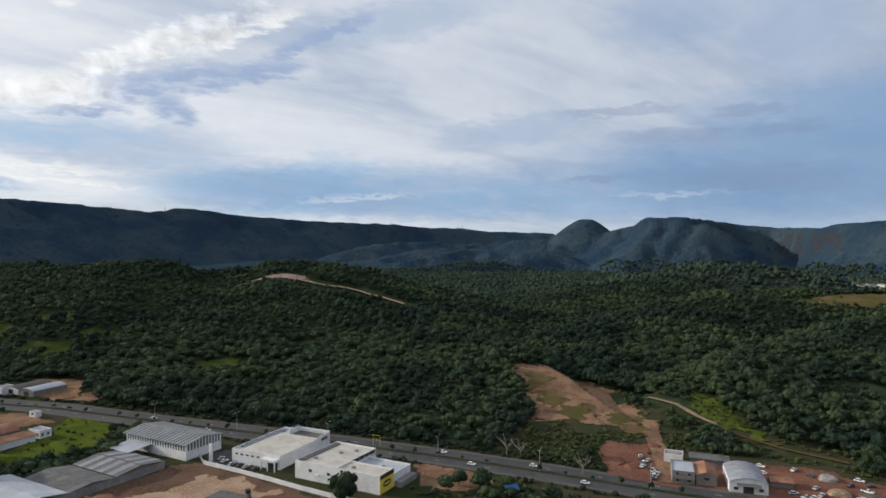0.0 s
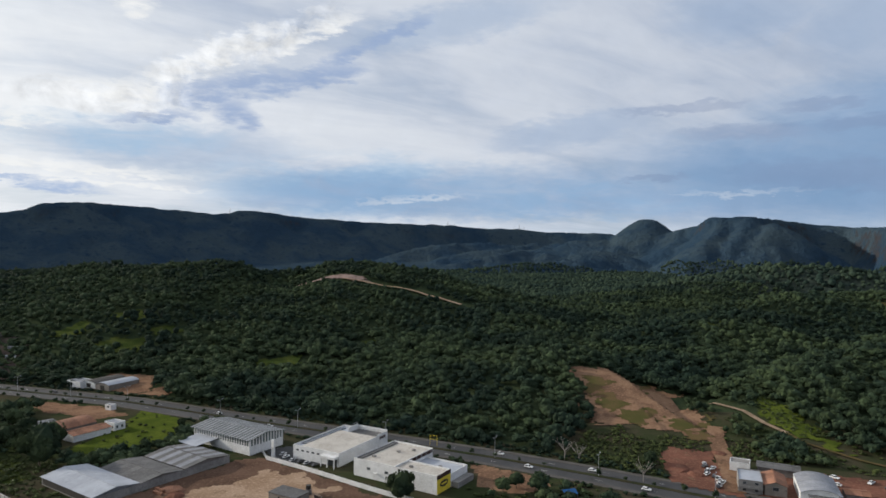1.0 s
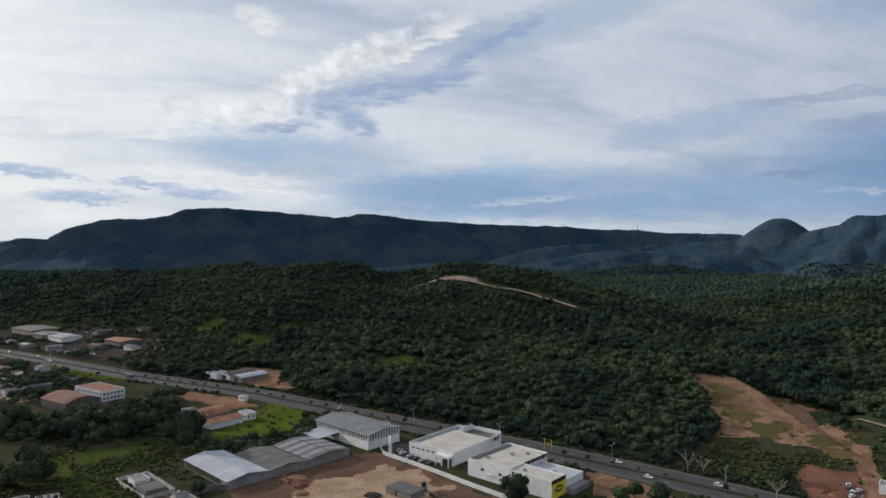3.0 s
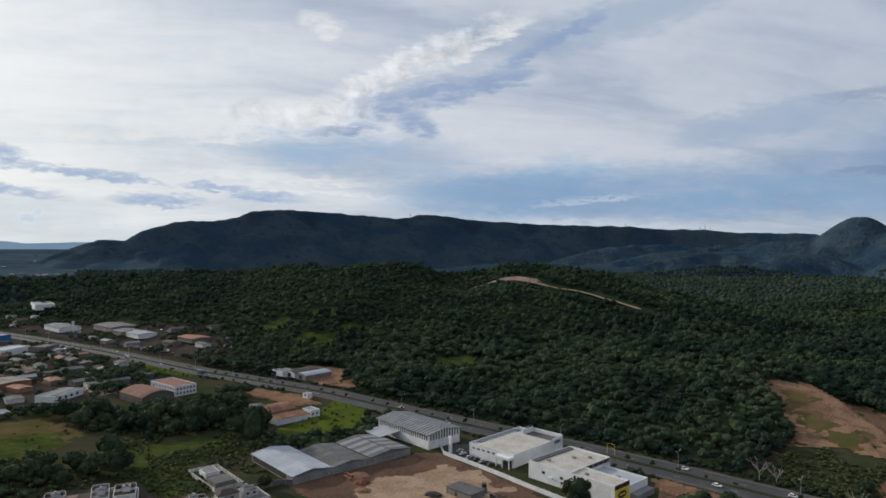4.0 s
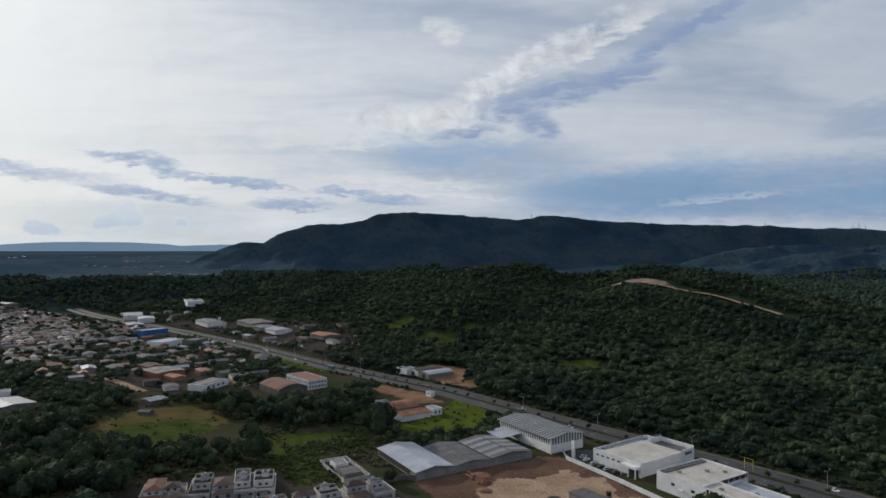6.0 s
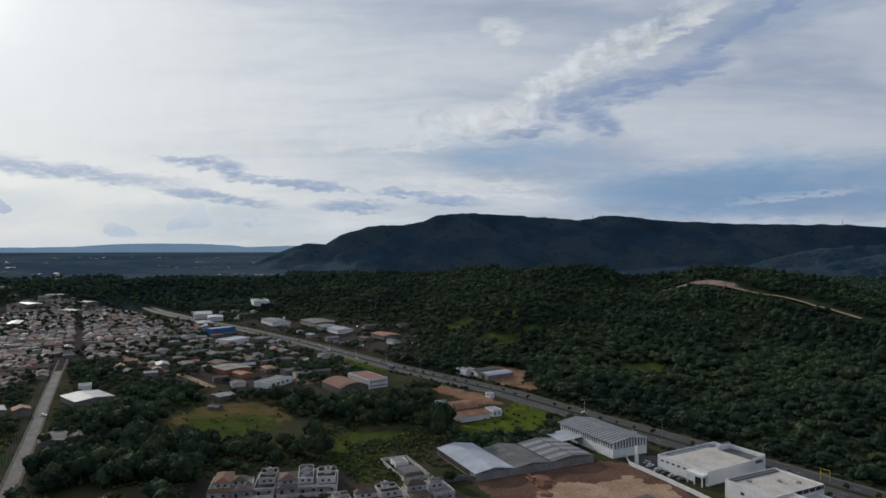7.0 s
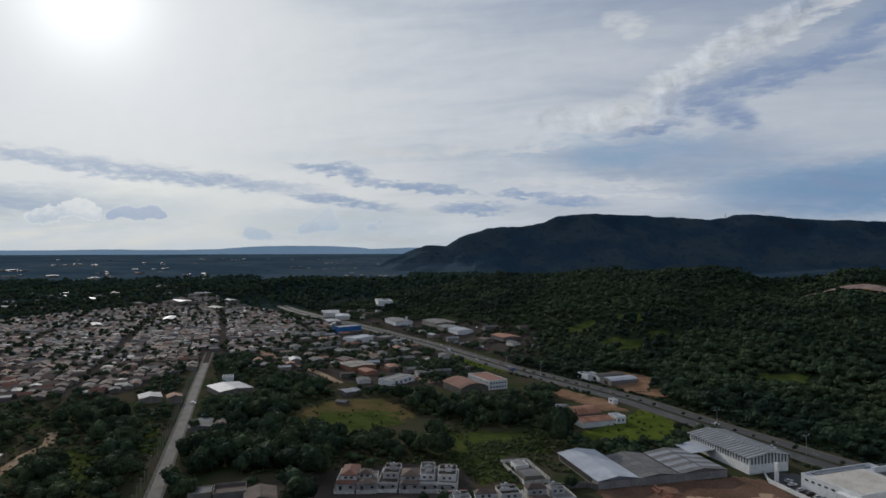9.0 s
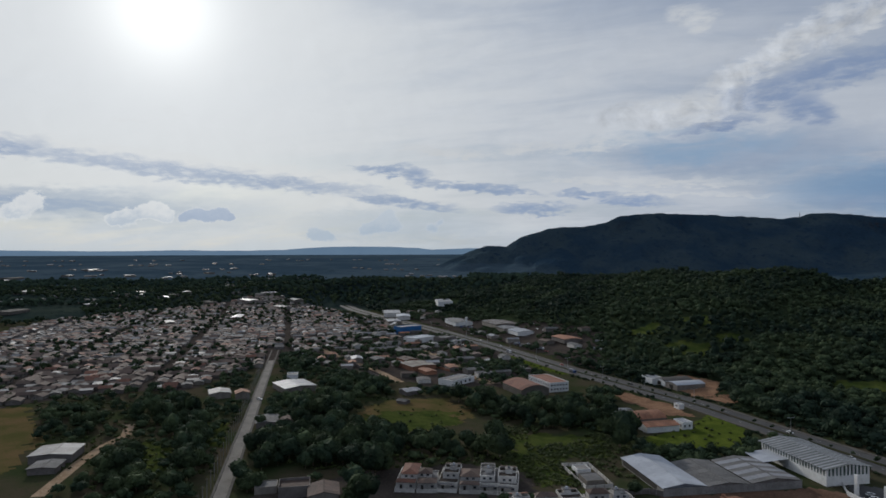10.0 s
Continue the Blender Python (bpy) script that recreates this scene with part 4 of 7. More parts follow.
# the avenue: two carriageways, a planted median and kerbed pavements
ROAD_W = 8.2
for side in (1, -1):
    ribbon("avenue_lane", offset_line(resample(AVENUE, 12), side * 5.6), ROAD_W, M_ASPHALT, "grey asphalt carriageway of the avenue", 0.12)
    ribbon("avenue_pavement", offset_line(resample(AVENUE, 12), side * 11.2), 3.0, M_PAVE, "concrete pavement with a raised kerb", 0.27, thick=0.3, category="pavement")
    edge = resample(offset_line(resample(AVENUE, 12), side * 5.6), 8.0)
    bm = bmesh.new()
    for a, b in list(zip(edge, edge[1:]))[::2]:
        if -700 < a[0] < 330:
            d = Vector((b[0] - a[0], b[1] - a[1])).normalized()
            n = Vector((-d.y, d.x)) * 0.09
            c = Vector(a) + d * 3.5
            z = 0.128
            vs = [bm.verts.new((p.x, p.y, z)) for p in (Vector(a) + n, Vector(a) - n, c - n, c + n)]
            bm.faces.new(vs)
    tagged(part("lane_marking", bm, M_PAINT), "dashed white lane marking on the avenue", "marking", kind="structure")
ribbon("avenue_median", resample(AVENUE, 12), 2.6, M_GROUND, "narrow planted median with a kerb", 0.30, thick=0.3, category="pavement")
# the street into town
STREET = ((-230, 66), (-293, 99), (-364, 134), (-422, 163), (-506, 204), (-599, 250), (-700, 300))
ribbon("street", STREET, 5.8, M_STREET, "pale worn street into town", 0.10)
for side in (1, -1):
    ribbon("street_pavement", offset_line(resample(STREET, 12), side * 3.65), 1.2, M_PAVE, "narrow kerbed pavement", 0.22, thick=0.25, category="pavement")


# ---- woods ----
def ico(sub):
    bm = bmesh.new()
    bmesh.ops.create_icosphere(bm, subdivisions=sub, radius=1.0)
    v = np.array([tuple(w.co) for w in bm.verts])
    f = np.array([[w.index for w in p.verts] for p in bm.faces])
    bm.free()
    return v, f


ICO1, ICO2 = ico(1), ico(2)


def crown(rng, lobes, core, leaves, leaf, squash=0.8, inset=0.86):
    """Crown of unit radius standing on z = 0: lumpy lobes, and loose leaf sprays that break the outline. Returns vertices, triangles, quads."""
    V, T, Q, n = [], [], [], 0
    centres = []
    for k in range(lobes):
        if k == 0:
            c, r = np.array([0, 0, 0.62]), 0.72 if lobes > 1 else 0.9
        else:
            a = 2 * math.pi * (k + rng.uniform(-0.3, 0.3)) / max(lobes - 1, 1)
            d = rng.uniform(0.40, 0.62)
            c, r = np.array([d * math.cos(a), d * math.sin(a), rng.uniform(0.30, 0.80)]), rng.uniform(0.36, 0.52)
        centres.append((c, r))
        cv, cf = core
        bump = 1 + rng.uniform(-0.24, 0.18, (len(cv), 1))
        v = cv * bump * r * inset * np.array([1, 1, squash]) + c
        v[:, 2] = np.maximum(v[:, 2], 0.02)
        V.append(v)
        T.append(cf + n)
        n += len(v)
    for k in range(leaves):
        c, r = centres[rng.integers(len(centres))]
        d = rng.normal(size=3)
        d[2] = abs(d[2]) * 1.1 - 0.25
        d /= np.linalg.norm(d)
        at = c + d * r * np.array([1, 1, squash]) * rng.uniform(0.86, 1.12)
        at[2] = max(at[2], 0.05)
        nrm = d + rng.normal(size=3) * 0.55
        nrm /= np.linalg.norm(nrm)
        u = np.cross(nrm, rng.normal(size=3))
        u /= np.linalg.norm(u)
        w = np.cross(nrm, u)
        s = leaf * rng.uniform(0.6, 1.3)
        V.append(np.stack([at + u * s, at + w * s * 0.8, at - u * s * rng.uniform(0.6, 1.1), at - w * s * 0.7]))
        Q.append([n, n + 1, n + 2, n + 3])
        n += 4
    return np.concatenate(V), np.concatenate(T), np.array(Q, int).reshape(-1, 4)


def plant(name, templates, places, rng, mat, label, flat=1.0):
    """One mesh of many crowns; places: x, y, z, radius, height factor."""
    V, F3, F4, n = [], [], [], 0
    pick = rng.integers(len(templates), size=len(places))
    for t, (tv, tt, tq) in enumerate(templates):
        p = places[pick == t]
        if not len(p):
            continue
        a = rng.uniform(0, 2 * math.pi, len(p))
        c, s = np.cos(a)[:, None], np.sin(a)[:, None]
        x = (tv[None, :, 0] * c - tv[None, :, 1] * s) * p[:, 3:4] + p[:, 0:1]
        y = (tv[None, :, 0] * s + tv[None, :, 1] * c) * p[:, 3:4] + p[:, 1:2]
        z = tv[None, :, 2] * p[:, 3:4] * p[:, 4:5] + p[:, 2:3]
        V.append(np.stack([x, y, z], -1).reshape(-1, 3))
        base = n + np.arange(len(p))[:, None, None] * len(tv)
        F3.append((tt[None] + base).reshape(-1, 3))
        if len(tq):
            F4.append((tq[None] + base).reshape(-1, 4))
        n += len(p) * len(tv)
    f3 = np.concatenate(F3)
    f4 = np.concatenate(F4) if F4 else np.zeros((0, 4), int)
    me = raw_mesh(name, np.concatenate(V), np.concatenate([f3.ravel(), f4.ravel()]), np.concatenate([np.full(len(f3), 3), np.full(len(f4), 4)]), mat)
    return tagged(new(name, me), label, "woods", kind="stuff")


def scatter(rng, r0, r1, a0, a1, gap):
    """Jittered points over a ring sector, in plan."""
    g = np.arange(-r1, r1, gap)
    x, y = np.meshgrid(g, np.arange(-200, r1, gap))
    x = (x + rng.uniform(-0.48, 0.48, x.shape) * gap).ravel()
    y = (y + rng.uniform(-0.48, 0.48, y.shape) * gap).ravel()
    r, az = np.hypot(x, y), np.degrees(np.arctan2(-x, y))
    k = (r > r0) & (r < r1) & (az > a0) & (az < a1)
    return x[k], y[k]


BUILT = []      # rectangles kept free of trees: x, y, turn, half length, half width


def free(x, y):
    ok = np.ones(x.shape, bool)
    for p in CLEAR:
        ok &= ~inside(p, x, y)
    for line, w in ((SCAR, 15), (TRACK, 7)):
        d, _ = along(line, x, y)
        ok &= np.abs(d) > w
    for cx, cy, turn, hl, hw in BUILT:
        c, s = math.cos(radians(turn)), math.sin(radians(turn))
        u, v = (x - cx) * c + (y - cy) * s, (y - cy) * c - (x - cx) * s
        ok &= (np.abs(u) > hl) | (np.abs(v) > hw)
    return ok


BUILT += [(-296, 478, -22, 26, 18), (-660, 612, -22, 62, 30), (-770, 625, -22, 50, 28), (-505, 572, -22, 26, 18), (-925, 720, -22, 40, 22), (120, 308, -22, 20, 16),
          (141, 299, -22, 14, 16), (136, 326, -22, 14, 9), (-590, 590, -22, 26, 18)]


def woods():
    rng = np.random.default_rng(5)
    near = [crown(rng, 7, ICO1, 52, 0.12, 0.85) for _ in range(10)]
    mid = [crown(rng, 2, ICO1, 11, 0.20, 0.85) for _ in range(10)]
    far = [crown(rng, 1, ICO1, 0, 0.3) for _ in range(6)]

    def places(x, y, lo, hi, uneven=2.5):
        big = wave(x / 45, y / 45)
        r = lo * 0.62 + (hi * 1.15 - lo * 0.62) * rng.beta(1.6, 2.6, len(x)) + (big - 0.5) * lo * 0.5
        tall = rng.uniform(0.75, 1.35, len(x))
        return np.stack([x, y, height(x, y) + rng.uniform(0.0, uneven, len(x)) + big * 2.5 - 0.12 * r, r, tall], -1)

    def keep(x, y, margin):
        s, _ = along(AVENUE, x, y)
        r = np.hypot(x, y)
        beyond = (s > margin) | (r > 1450)
        # thin openings in the canopy
        az = np.degrees(np.arctan2(-x, y))
        gap = rough_field(x, y, 60, 3) < np.where((r > 1500) & (az > 50), 0.10, 0.60)
        gap &= rough_field(x + 300, y, 240, 3) < np.where((r > 1150) & (az > 48), 0.30, 0.9)
        k = beyond & free(x, y) & gap & ~inside(TOWN, x, y) & ~inside(FRONT, x, y) & (height(x, y) < np.where(r > 1600, 60, 200)) & ((r < 2050) | (az < 50))
        # the strip of sheds on the far side of the avenue stays open
        k &= ~((s < 48) & (x < -420) & (x > -980)) & ~inside(FAR_STRIP, x, y)
        k &= ~((s < 38) & (x > 95) & (y < 345))
        return k

    x, y = scatter(rng, 250, 640, -46, 60, 6.3)
    k = keep(x, y, 19)
    plant("wood_edge", near, places(x[k], y[k], 2.7, 6.8, 2.0), rng, M_LEAF, "dense dark green broadleaf wood on the hillside")
    x, y = scatter(rng, 640, 1300, -44, 62, 7.2)
    r, az = np.hypot(x, y), np.degrees(np.arctan2(-x, y))
    k = keep(x, y, 22) & ~((az > 12) & (az < 28) & (r > 1090))          # the hill's back stays bare
    plant("hill_wood", mid, places(x[k], y[k], 3.3, 6.8, 2.0), rng, M_LEAF, "dense green woods over the hills")
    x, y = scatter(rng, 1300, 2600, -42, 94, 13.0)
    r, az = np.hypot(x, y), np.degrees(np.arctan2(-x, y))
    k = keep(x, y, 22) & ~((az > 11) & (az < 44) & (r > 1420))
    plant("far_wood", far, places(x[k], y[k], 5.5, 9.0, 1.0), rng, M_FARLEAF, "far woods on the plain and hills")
    # low scrub along the wood's foot and the median
    line = np.array(resample(offset_line(resample(AVENUE, 10), 16.5), 2.2))
    near_side = np.array(resample(offset_line(resample(AVENUE, 10), -15.0), 3.0))
    near_side = near_side[rough_field(near_side[:, 0], near_side[:, 1], 25, 2) > -0.1]
    line = np.concatenate([line, line + 3.0, near_side])
    line = line[(line[:, 0] > -420) & (line[:, 0] < 260)]
    j = line + rng.normal(size=line.shape) * 1.6
    j = j[np.abs(along(AVENUE, j[:, 0], j[:, 1])[0]) > 13.6]
    j = j[free(j[:, 0], j[:, 1])]
    low = np.stack([j[:, 0], j[:, 1], height(j[:, 0], j[:, 1]), rng.uniform(0.9, 2.3, len(j)), rng.uniform(0.7, 1.1, len(j))], -1)
    plant("roadside_scrub", near, low, rng, M_LEAF, "low green scrub along the avenue")


woods()


# ---- trees that stand singly ----
def limbs(rng, top, r):
    bm = bmesh.new()
    rod(bm, (0, 0, -0.3), (0, 0, top), r, r * 0.6, 7)
    for k in range(5):
        a = 2 * math.pi * k / 5 + rng.uniform(-0.4, 0.4)
        rod(bm, (0, 0, top * rng.uniform(0.6, 0.95)), (math.cos(a) * top * 0.5, math.sin(a) * top * 0.5, top * rng.uniform(1.25, 1.6)), r * 0.45, r * 0.15, 5)
    return bm


TREES = []
TREE_LABEL = "broad dark green tree with a dense rounded crown"


def tree_kinds():
    rng = np.random.default_rng(11)
    for k in range(6):
        t = thing("tree", 0, -300 - 20 * k, 0, TREE_LABEL, "tree", z=0)
        part("trunk", limbs(rng, 2.6, 0.26), M_BARK, t, "brown forked trunk")
        v, t3, q4 = crown(rng, 5 + 2 * (k % 3), ICO2, 340, 0.105, 0.8 + 0.1 * (k % 2))
        v = v * np.array([5.0, 5.0, 5.6 + 0.5 * (k % 3)]) + np.array([0, 0, 1.7])
        me = raw_mesh("crown", v, np.concatenate([t3.ravel(), q4.ravel()]), np.concatenate([np.full(len(t3), 3), np.full(len(q4), 4)]), M_LEAF2)
        share("crown", me, t)
        TREES.append(t)


tree_kinds()
used_kinds = set()


def tree(x, y, size, rng, group, label=TREE_LABEL):
    k = int(rng.integers(len(TREES)))
    m = pose(x, y, float(height(x, y)), 0, 0, float(rng.uniform(0, 360)))
    if k not in used_kinds:
        used_kinds.add(k)
        ob = TREES[k]
        ob.matrix_basis = m
    else:
        ob = copy_thing(TREES[k], m)
    ob.scale = (size, size, size * float(rng.uniform(0.85, 1.15)))
    return tagged(ob, label, "tree", group)


GROVES = (
    ("grove beside the street", 9.3, 1.35, ((-363, 136), (-361, 166), (-346, 204), (-310, 221), (-271, 249), (-247, 235), (-264, 221), (-294, 198), (-276, 180), (-293, 162), (-318, 126))),
    ("trees by the old houses", 9.2, 1.08, ((-316, 113), (-314, 129), (-284, 116), (-286, 98))),
    ("trees west of the street", 9.5, 1.24, ((-396, 66), (-379, 84), (-318, 76), (-325, 52), (-360, 62))),
    ("trees along the street", 9.8, 1.24, ((-429, 110), (-427, 134), (-362, 118), (-312, 93), (-301, 80), (-323, 75), (-344, 96))),
    ("trees at the edge of town", 11.0, 1.19, ((-534, 47), (-516, 83), (-436, 74), (-458, 54))),
    ("trees at the edge of town", 11.0, 1.24, ((-514, 112), (-518, 137), (-500, 150), (-434, 132), (-436, 112), (-454, 99))),
    ("trees round the meadow", 10.5, 1.40, ((-455, 200), (-457, 212), (-422, 249), (-373, 220), (-353, 185), (-362, 174), (-409, 185))),
    ("trees round the meadow", 11.6, 1.35, ((-508, 255), (-505, 287), (-461, 294), (-412, 268), (-429, 240))),
    ("trees at the street's end", 11.6, 1.30, ((-657, 285), (-630, 318), (-535, 275), (-551, 250))),
    ("trees round the meadow", 10.0, 1.46, ((-392, 303), (-368, 330), (-322, 292), (-351, 287))),
    ("trees behind the orange roofs", 10.0, 1.24, ((-343, 307), (-335, 335), (-318, 360), (-300, 372), (-258, 333), (-267, 305), (-291, 285))),
    ("trees by the forecourt", 10.4, 1.30, ((-315, 372), (-322, 400), (-310, 412), (-292, 384), (-282, 350), (-296, 356))),
    ("trees round the grass field", 7.3, 0.76, ((-207, 299), (-189, 308), (-181, 336), (-178, 361), (-189, 385), (-195, 369), (-193, 328))),
    ("trees by the sandy track", 5.0, 0.5, ((122, 452), (121, 418), (134, 412), (140, 434))),
    ("trees by the sandy track", 6.5, 0.62, ((132, 404), (148, 400), (154, 384), (140, 374), (130, 384))),
    ("trees beyond the yard", 8.5, 0.9, ((196, 345), (232, 320), (240, 290), (215, 298), (200, 322))),
    ("trees among the brick sheds", 10.4, 1.13, ((-467, 391), (-483, 425), (-460, 445), (-424, 419), (-426, 386), (-444, 378))),
    ("trees beside the red lot", 7.9, 0.86, ((70, 330), (92, 345), (88, 322), (76, 316))),
)


BUILT += [(-184, 277, -29, 24, 12), (-170, 293, -29, 18, 11), (-158, 313, -29, 18, 13), (-145, 349, -28, 26, 14), (-164, 337, -28, 10, 9), (-84, 341, -24, 17, 23), (-42, 306, -27, 26, 22),
          (-254, 354, -20, 30, 18), (-363, 380, -15, 24, 24), (-427, 344, 12, 12, 18), (-417, 290, 0, 9, 9), (-208, 247, -29, 19, 9), (-404, 49, -22, 14, 13), (-489, 226, -8, 22, 20),
          (-500, 169, -14, 14, 13), (-400, 166, -25, 12, 9), (-268, 134, -27, 14, 10), (-650, 478, 10, 18, 20), (-733, 504, -5, 12, 20), (-505, 360, -8, 16, 15)]
DRIVE = ((-345, 34), (-389, 58), (-413, 74), (-428, 88), (-454, 96))
THICKETS = (
    (((128, 422), (150, 442), (176, 448), (207, 366), (260, 300), (330, 225), (300, 215), (236, 268), (200, 316), (190, 346), (168, 362), (150, 428)), 5.6),
    (((134, 342), (166, 334), (158, 374), (136, 376)), 5.0),
    (((-560, 262), (-500, 214), (-420, 174), (-330, 128), (-322, 142), (-410, 186), (-500, 232)), 6.5),
    (((-600, 236), (-520, 196), (-440, 156), (-452, 140), (-530, 170), (-610, 220)), 7.5),
    (((-196, 296), (-206, 318), (-196, 330), (-184, 352), (-186, 392), (-172, 386), (-168, 350), (-182, 318), (-184, 298)), 4.2),
    (((-214, 306), (-204, 322), (-194, 326), (-196, 304)), 4.0),
    (((-570, 60), (-560, 150), (-480, 185), (-300, 96), (-290, 60), (-360, 20), (-400, 30)), 9.5),
    (((-600, 262), (-480, 204), (-380, 160), (-300, 120), (-270, 150), (-262, 215), (-310, 235), (-340, 205), (-400, 220), (-480, 300), (-560, 300)), 7.5),
    (((-345, 300), (-320, 280), (-250, 322), (-206, 292), (-200, 300), (-230, 345), (-282, 340), (-300, 390), (-330, 372)), 6.5),
    (((-530, 470), (-470, 450), (-400, 420), (-380, 410), (-400, 380), (-440, 375), (-500, 410), (-560, 440)), 9.0),
    (((-470, 300), (-430, 310), (-400, 322), (-392, 300), (-430, 268), (-480, 250)), 8.0),
    (((205, 362), (240, 350), (300, 260), (236, 262), (206, 330)), 7.0),
    (((-20, 290), (20, 300), (60, 280), (80, 262), (0, 255)), 6.0),
    (((-900, 560), (-760, 548), (-600, 505), (-560, 470), (-640, 430), (-700, 480)), 16.0),
    (((-1300, 560), (-1100, 600), (-960, 575), (-900, 545), (-1080, 548), (-1320, 505)), 11.0),
)


def groves():
    rng = np.random.default_rng(23)
    joined = []
    for name, gap, size, poly in GROVES:
        xs, ys = [p[0] for p in poly], [p[1] for p in poly]
        for gx in np.arange(min(xs), max(xs), gap):
            for gy in np.arange(min(ys), max(ys), gap):
                x, y = gx + rng.uniform(-0.4, 0.4) * gap, gy + rng.uniform(-0.4, 0.4) * gap
                if inside(poly, [x], [y])[0] and free(np.array([x]), np.array([y]))[0]:
                    k = size * (0.55 + 0.75 * rng.beta(1.5, 2.0))
                    if math.hypot(x, y) > 480:
                        joined.append((x, y, 1.5, 4.6 * k, 1.15))
                    else:
                        tree(x, y, k, rng, name)
    tufts = [crown(rng, 5, ICO1, 90, 0.13) for _ in range(5)]
    # thickets that fill the ground between
    for poly, gap in THICKETS:
        xs, ys = [p[0] for p in poly], [p[1] for p in poly]
        gx, gy = np.meshgrid(np.arange(min(xs), max(xs), gap), np.arange(min(ys), max(ys), gap))
        x = (gx + rng.uniform(-0.5, 0.5, gx.shape) * gap).ravel()
        y = (gy + rng.uniform(-0.5, 0.5, gy.shape) * gap).ravel()
        k = inside(poly, x, y) & (free(x, y) | (gap < 4.5)) & (rough_field(x, y, 34, 3) > (-0.18 if gap > 4.5 else -0.6))
        for line, w in ((STREET, 9), (AVENUE, 17), (DRIVE, 6)):
            k &= np.abs(along(line, x, y)[0]) > w
        k &= ~inside(ROWS, x, y) & ~inside(SCRUB, x, y)
        joined += [(a, b, float(height(a, b)) + 0.6, rng.uniform(1.6, 4.6), rng.uniform(0.8, 1.3)) for a, b in zip(x[k], y[k])]
    plant("thicket", tufts, np.array(joined), rng, M_LEAF2, "dark thicket of trees and shrubs between the houses")
    for x, y, s, label in ((-226, 300, 2.1, "very broad dark mango tree beside the orange roofs"), (-243, 143, 1.9, "broad leafy tree behind the row houses"),
                           (-42, 277, 1.35, "round dark tree in front of the white hall"), (-272, 168, 1.9, "broad leafy tree behind the row houses"), (-266, 152, 1.5, "broad leafy tree behind the row houses"), (-212, 186, 0.6, "clipped round bush in front of the row houses"), (-206, 192, 0.62, "clipped round bush in front of the row houses"), (-200, 204, 0.6, "clipped round bush in front of the row houses"), (-178, 247, 0.75, "small round tree beside the block wall"),
                           (-437, 158, 0.8, "small round tree on the pavement"), (-240, 330, 1.5, "broad dark tree behind the orange roofs"),
                           (-268, 345, 1.3, "broad dark tree behind the orange roofs"), (8, 296, 0.9, "bushy tree on the dirt verge"), (18, 290, 1.0, "bushy tree on the dirt verge"),
                           (2, 290, 0.9, "bushy tree on the dirt verge"), (-396, 160, 0.9, "dark tree beside a grey roof"), (-520, 460, 1.2, "dark tree beside the avenue")):
        tree(x, y, s, rng, "single trees", label)
    # crowns all through the town, too many to tell apart
    x, y = rng.uniform(-1320, -540, 2300), rng.uniform(10, 600, 2300)
    k = inside(TOWN, x, y) & (np.abs(along(STREET, x, y)[0]) > 8) & (rough_field(x, y, 90, 3) > -0.12)
    u, v = scatter(rng, 1180, 1800, 48, 92, 15.0)
    far_off = ~inside(TOWN, u, v) & (np.abs(along(AVENUE, u, v)[0]) > 20) & (rough_field(u, v, 120, 3) > -0.15)
    x, y = np.concatenate([x[k], u[far_off]]), np.concatenate([y[k], v[far_off]])
    kinds = [crown(rng, 4, ICO1, 18, 0.2) for _ in range(5)]
    plant("town_trees", kinds, np.stack([x, y, height(x, y) + 1.2, np.where(inside(TOWN, x, y), 1.0, 1.5) * rng.uniform(1.9, 4.8, len(x)), rng.uniform(0.9, 1.4, len(x))], -1), rng, M_LEAF2, "dark garden trees between the far roofs")


groves()


def street_trees():
    rng = np.random.default_rng(3)
    kinds = [crown(rng, 4, ICO1, 46, 0.18) for _ in range(5)]
    spots = []
    pts = resample(AVENUE, 13.0)
    for i, (x, y) in enumerate(pts):
        if -420 < x < 300 and rng.random() < 0.75:
            spots.append((x, y, 0.9, rng.uniform(0.9, 2.0), rng.uniform(0.8, 1.5)))
    for x, y in offset_line(pts, -14.5):
        if -700 < x < 160 and rng.random() < 0.35:
            spots.append((x, y, 0.6, rng.uniform(1.2, 2.6), rng.uniform(0.8, 1.4)))
    plant("avenue_shrubs", kinds, np.array(spots), rng, M_LEAF2, "small clipped shrubs along the avenue")


street_trees()


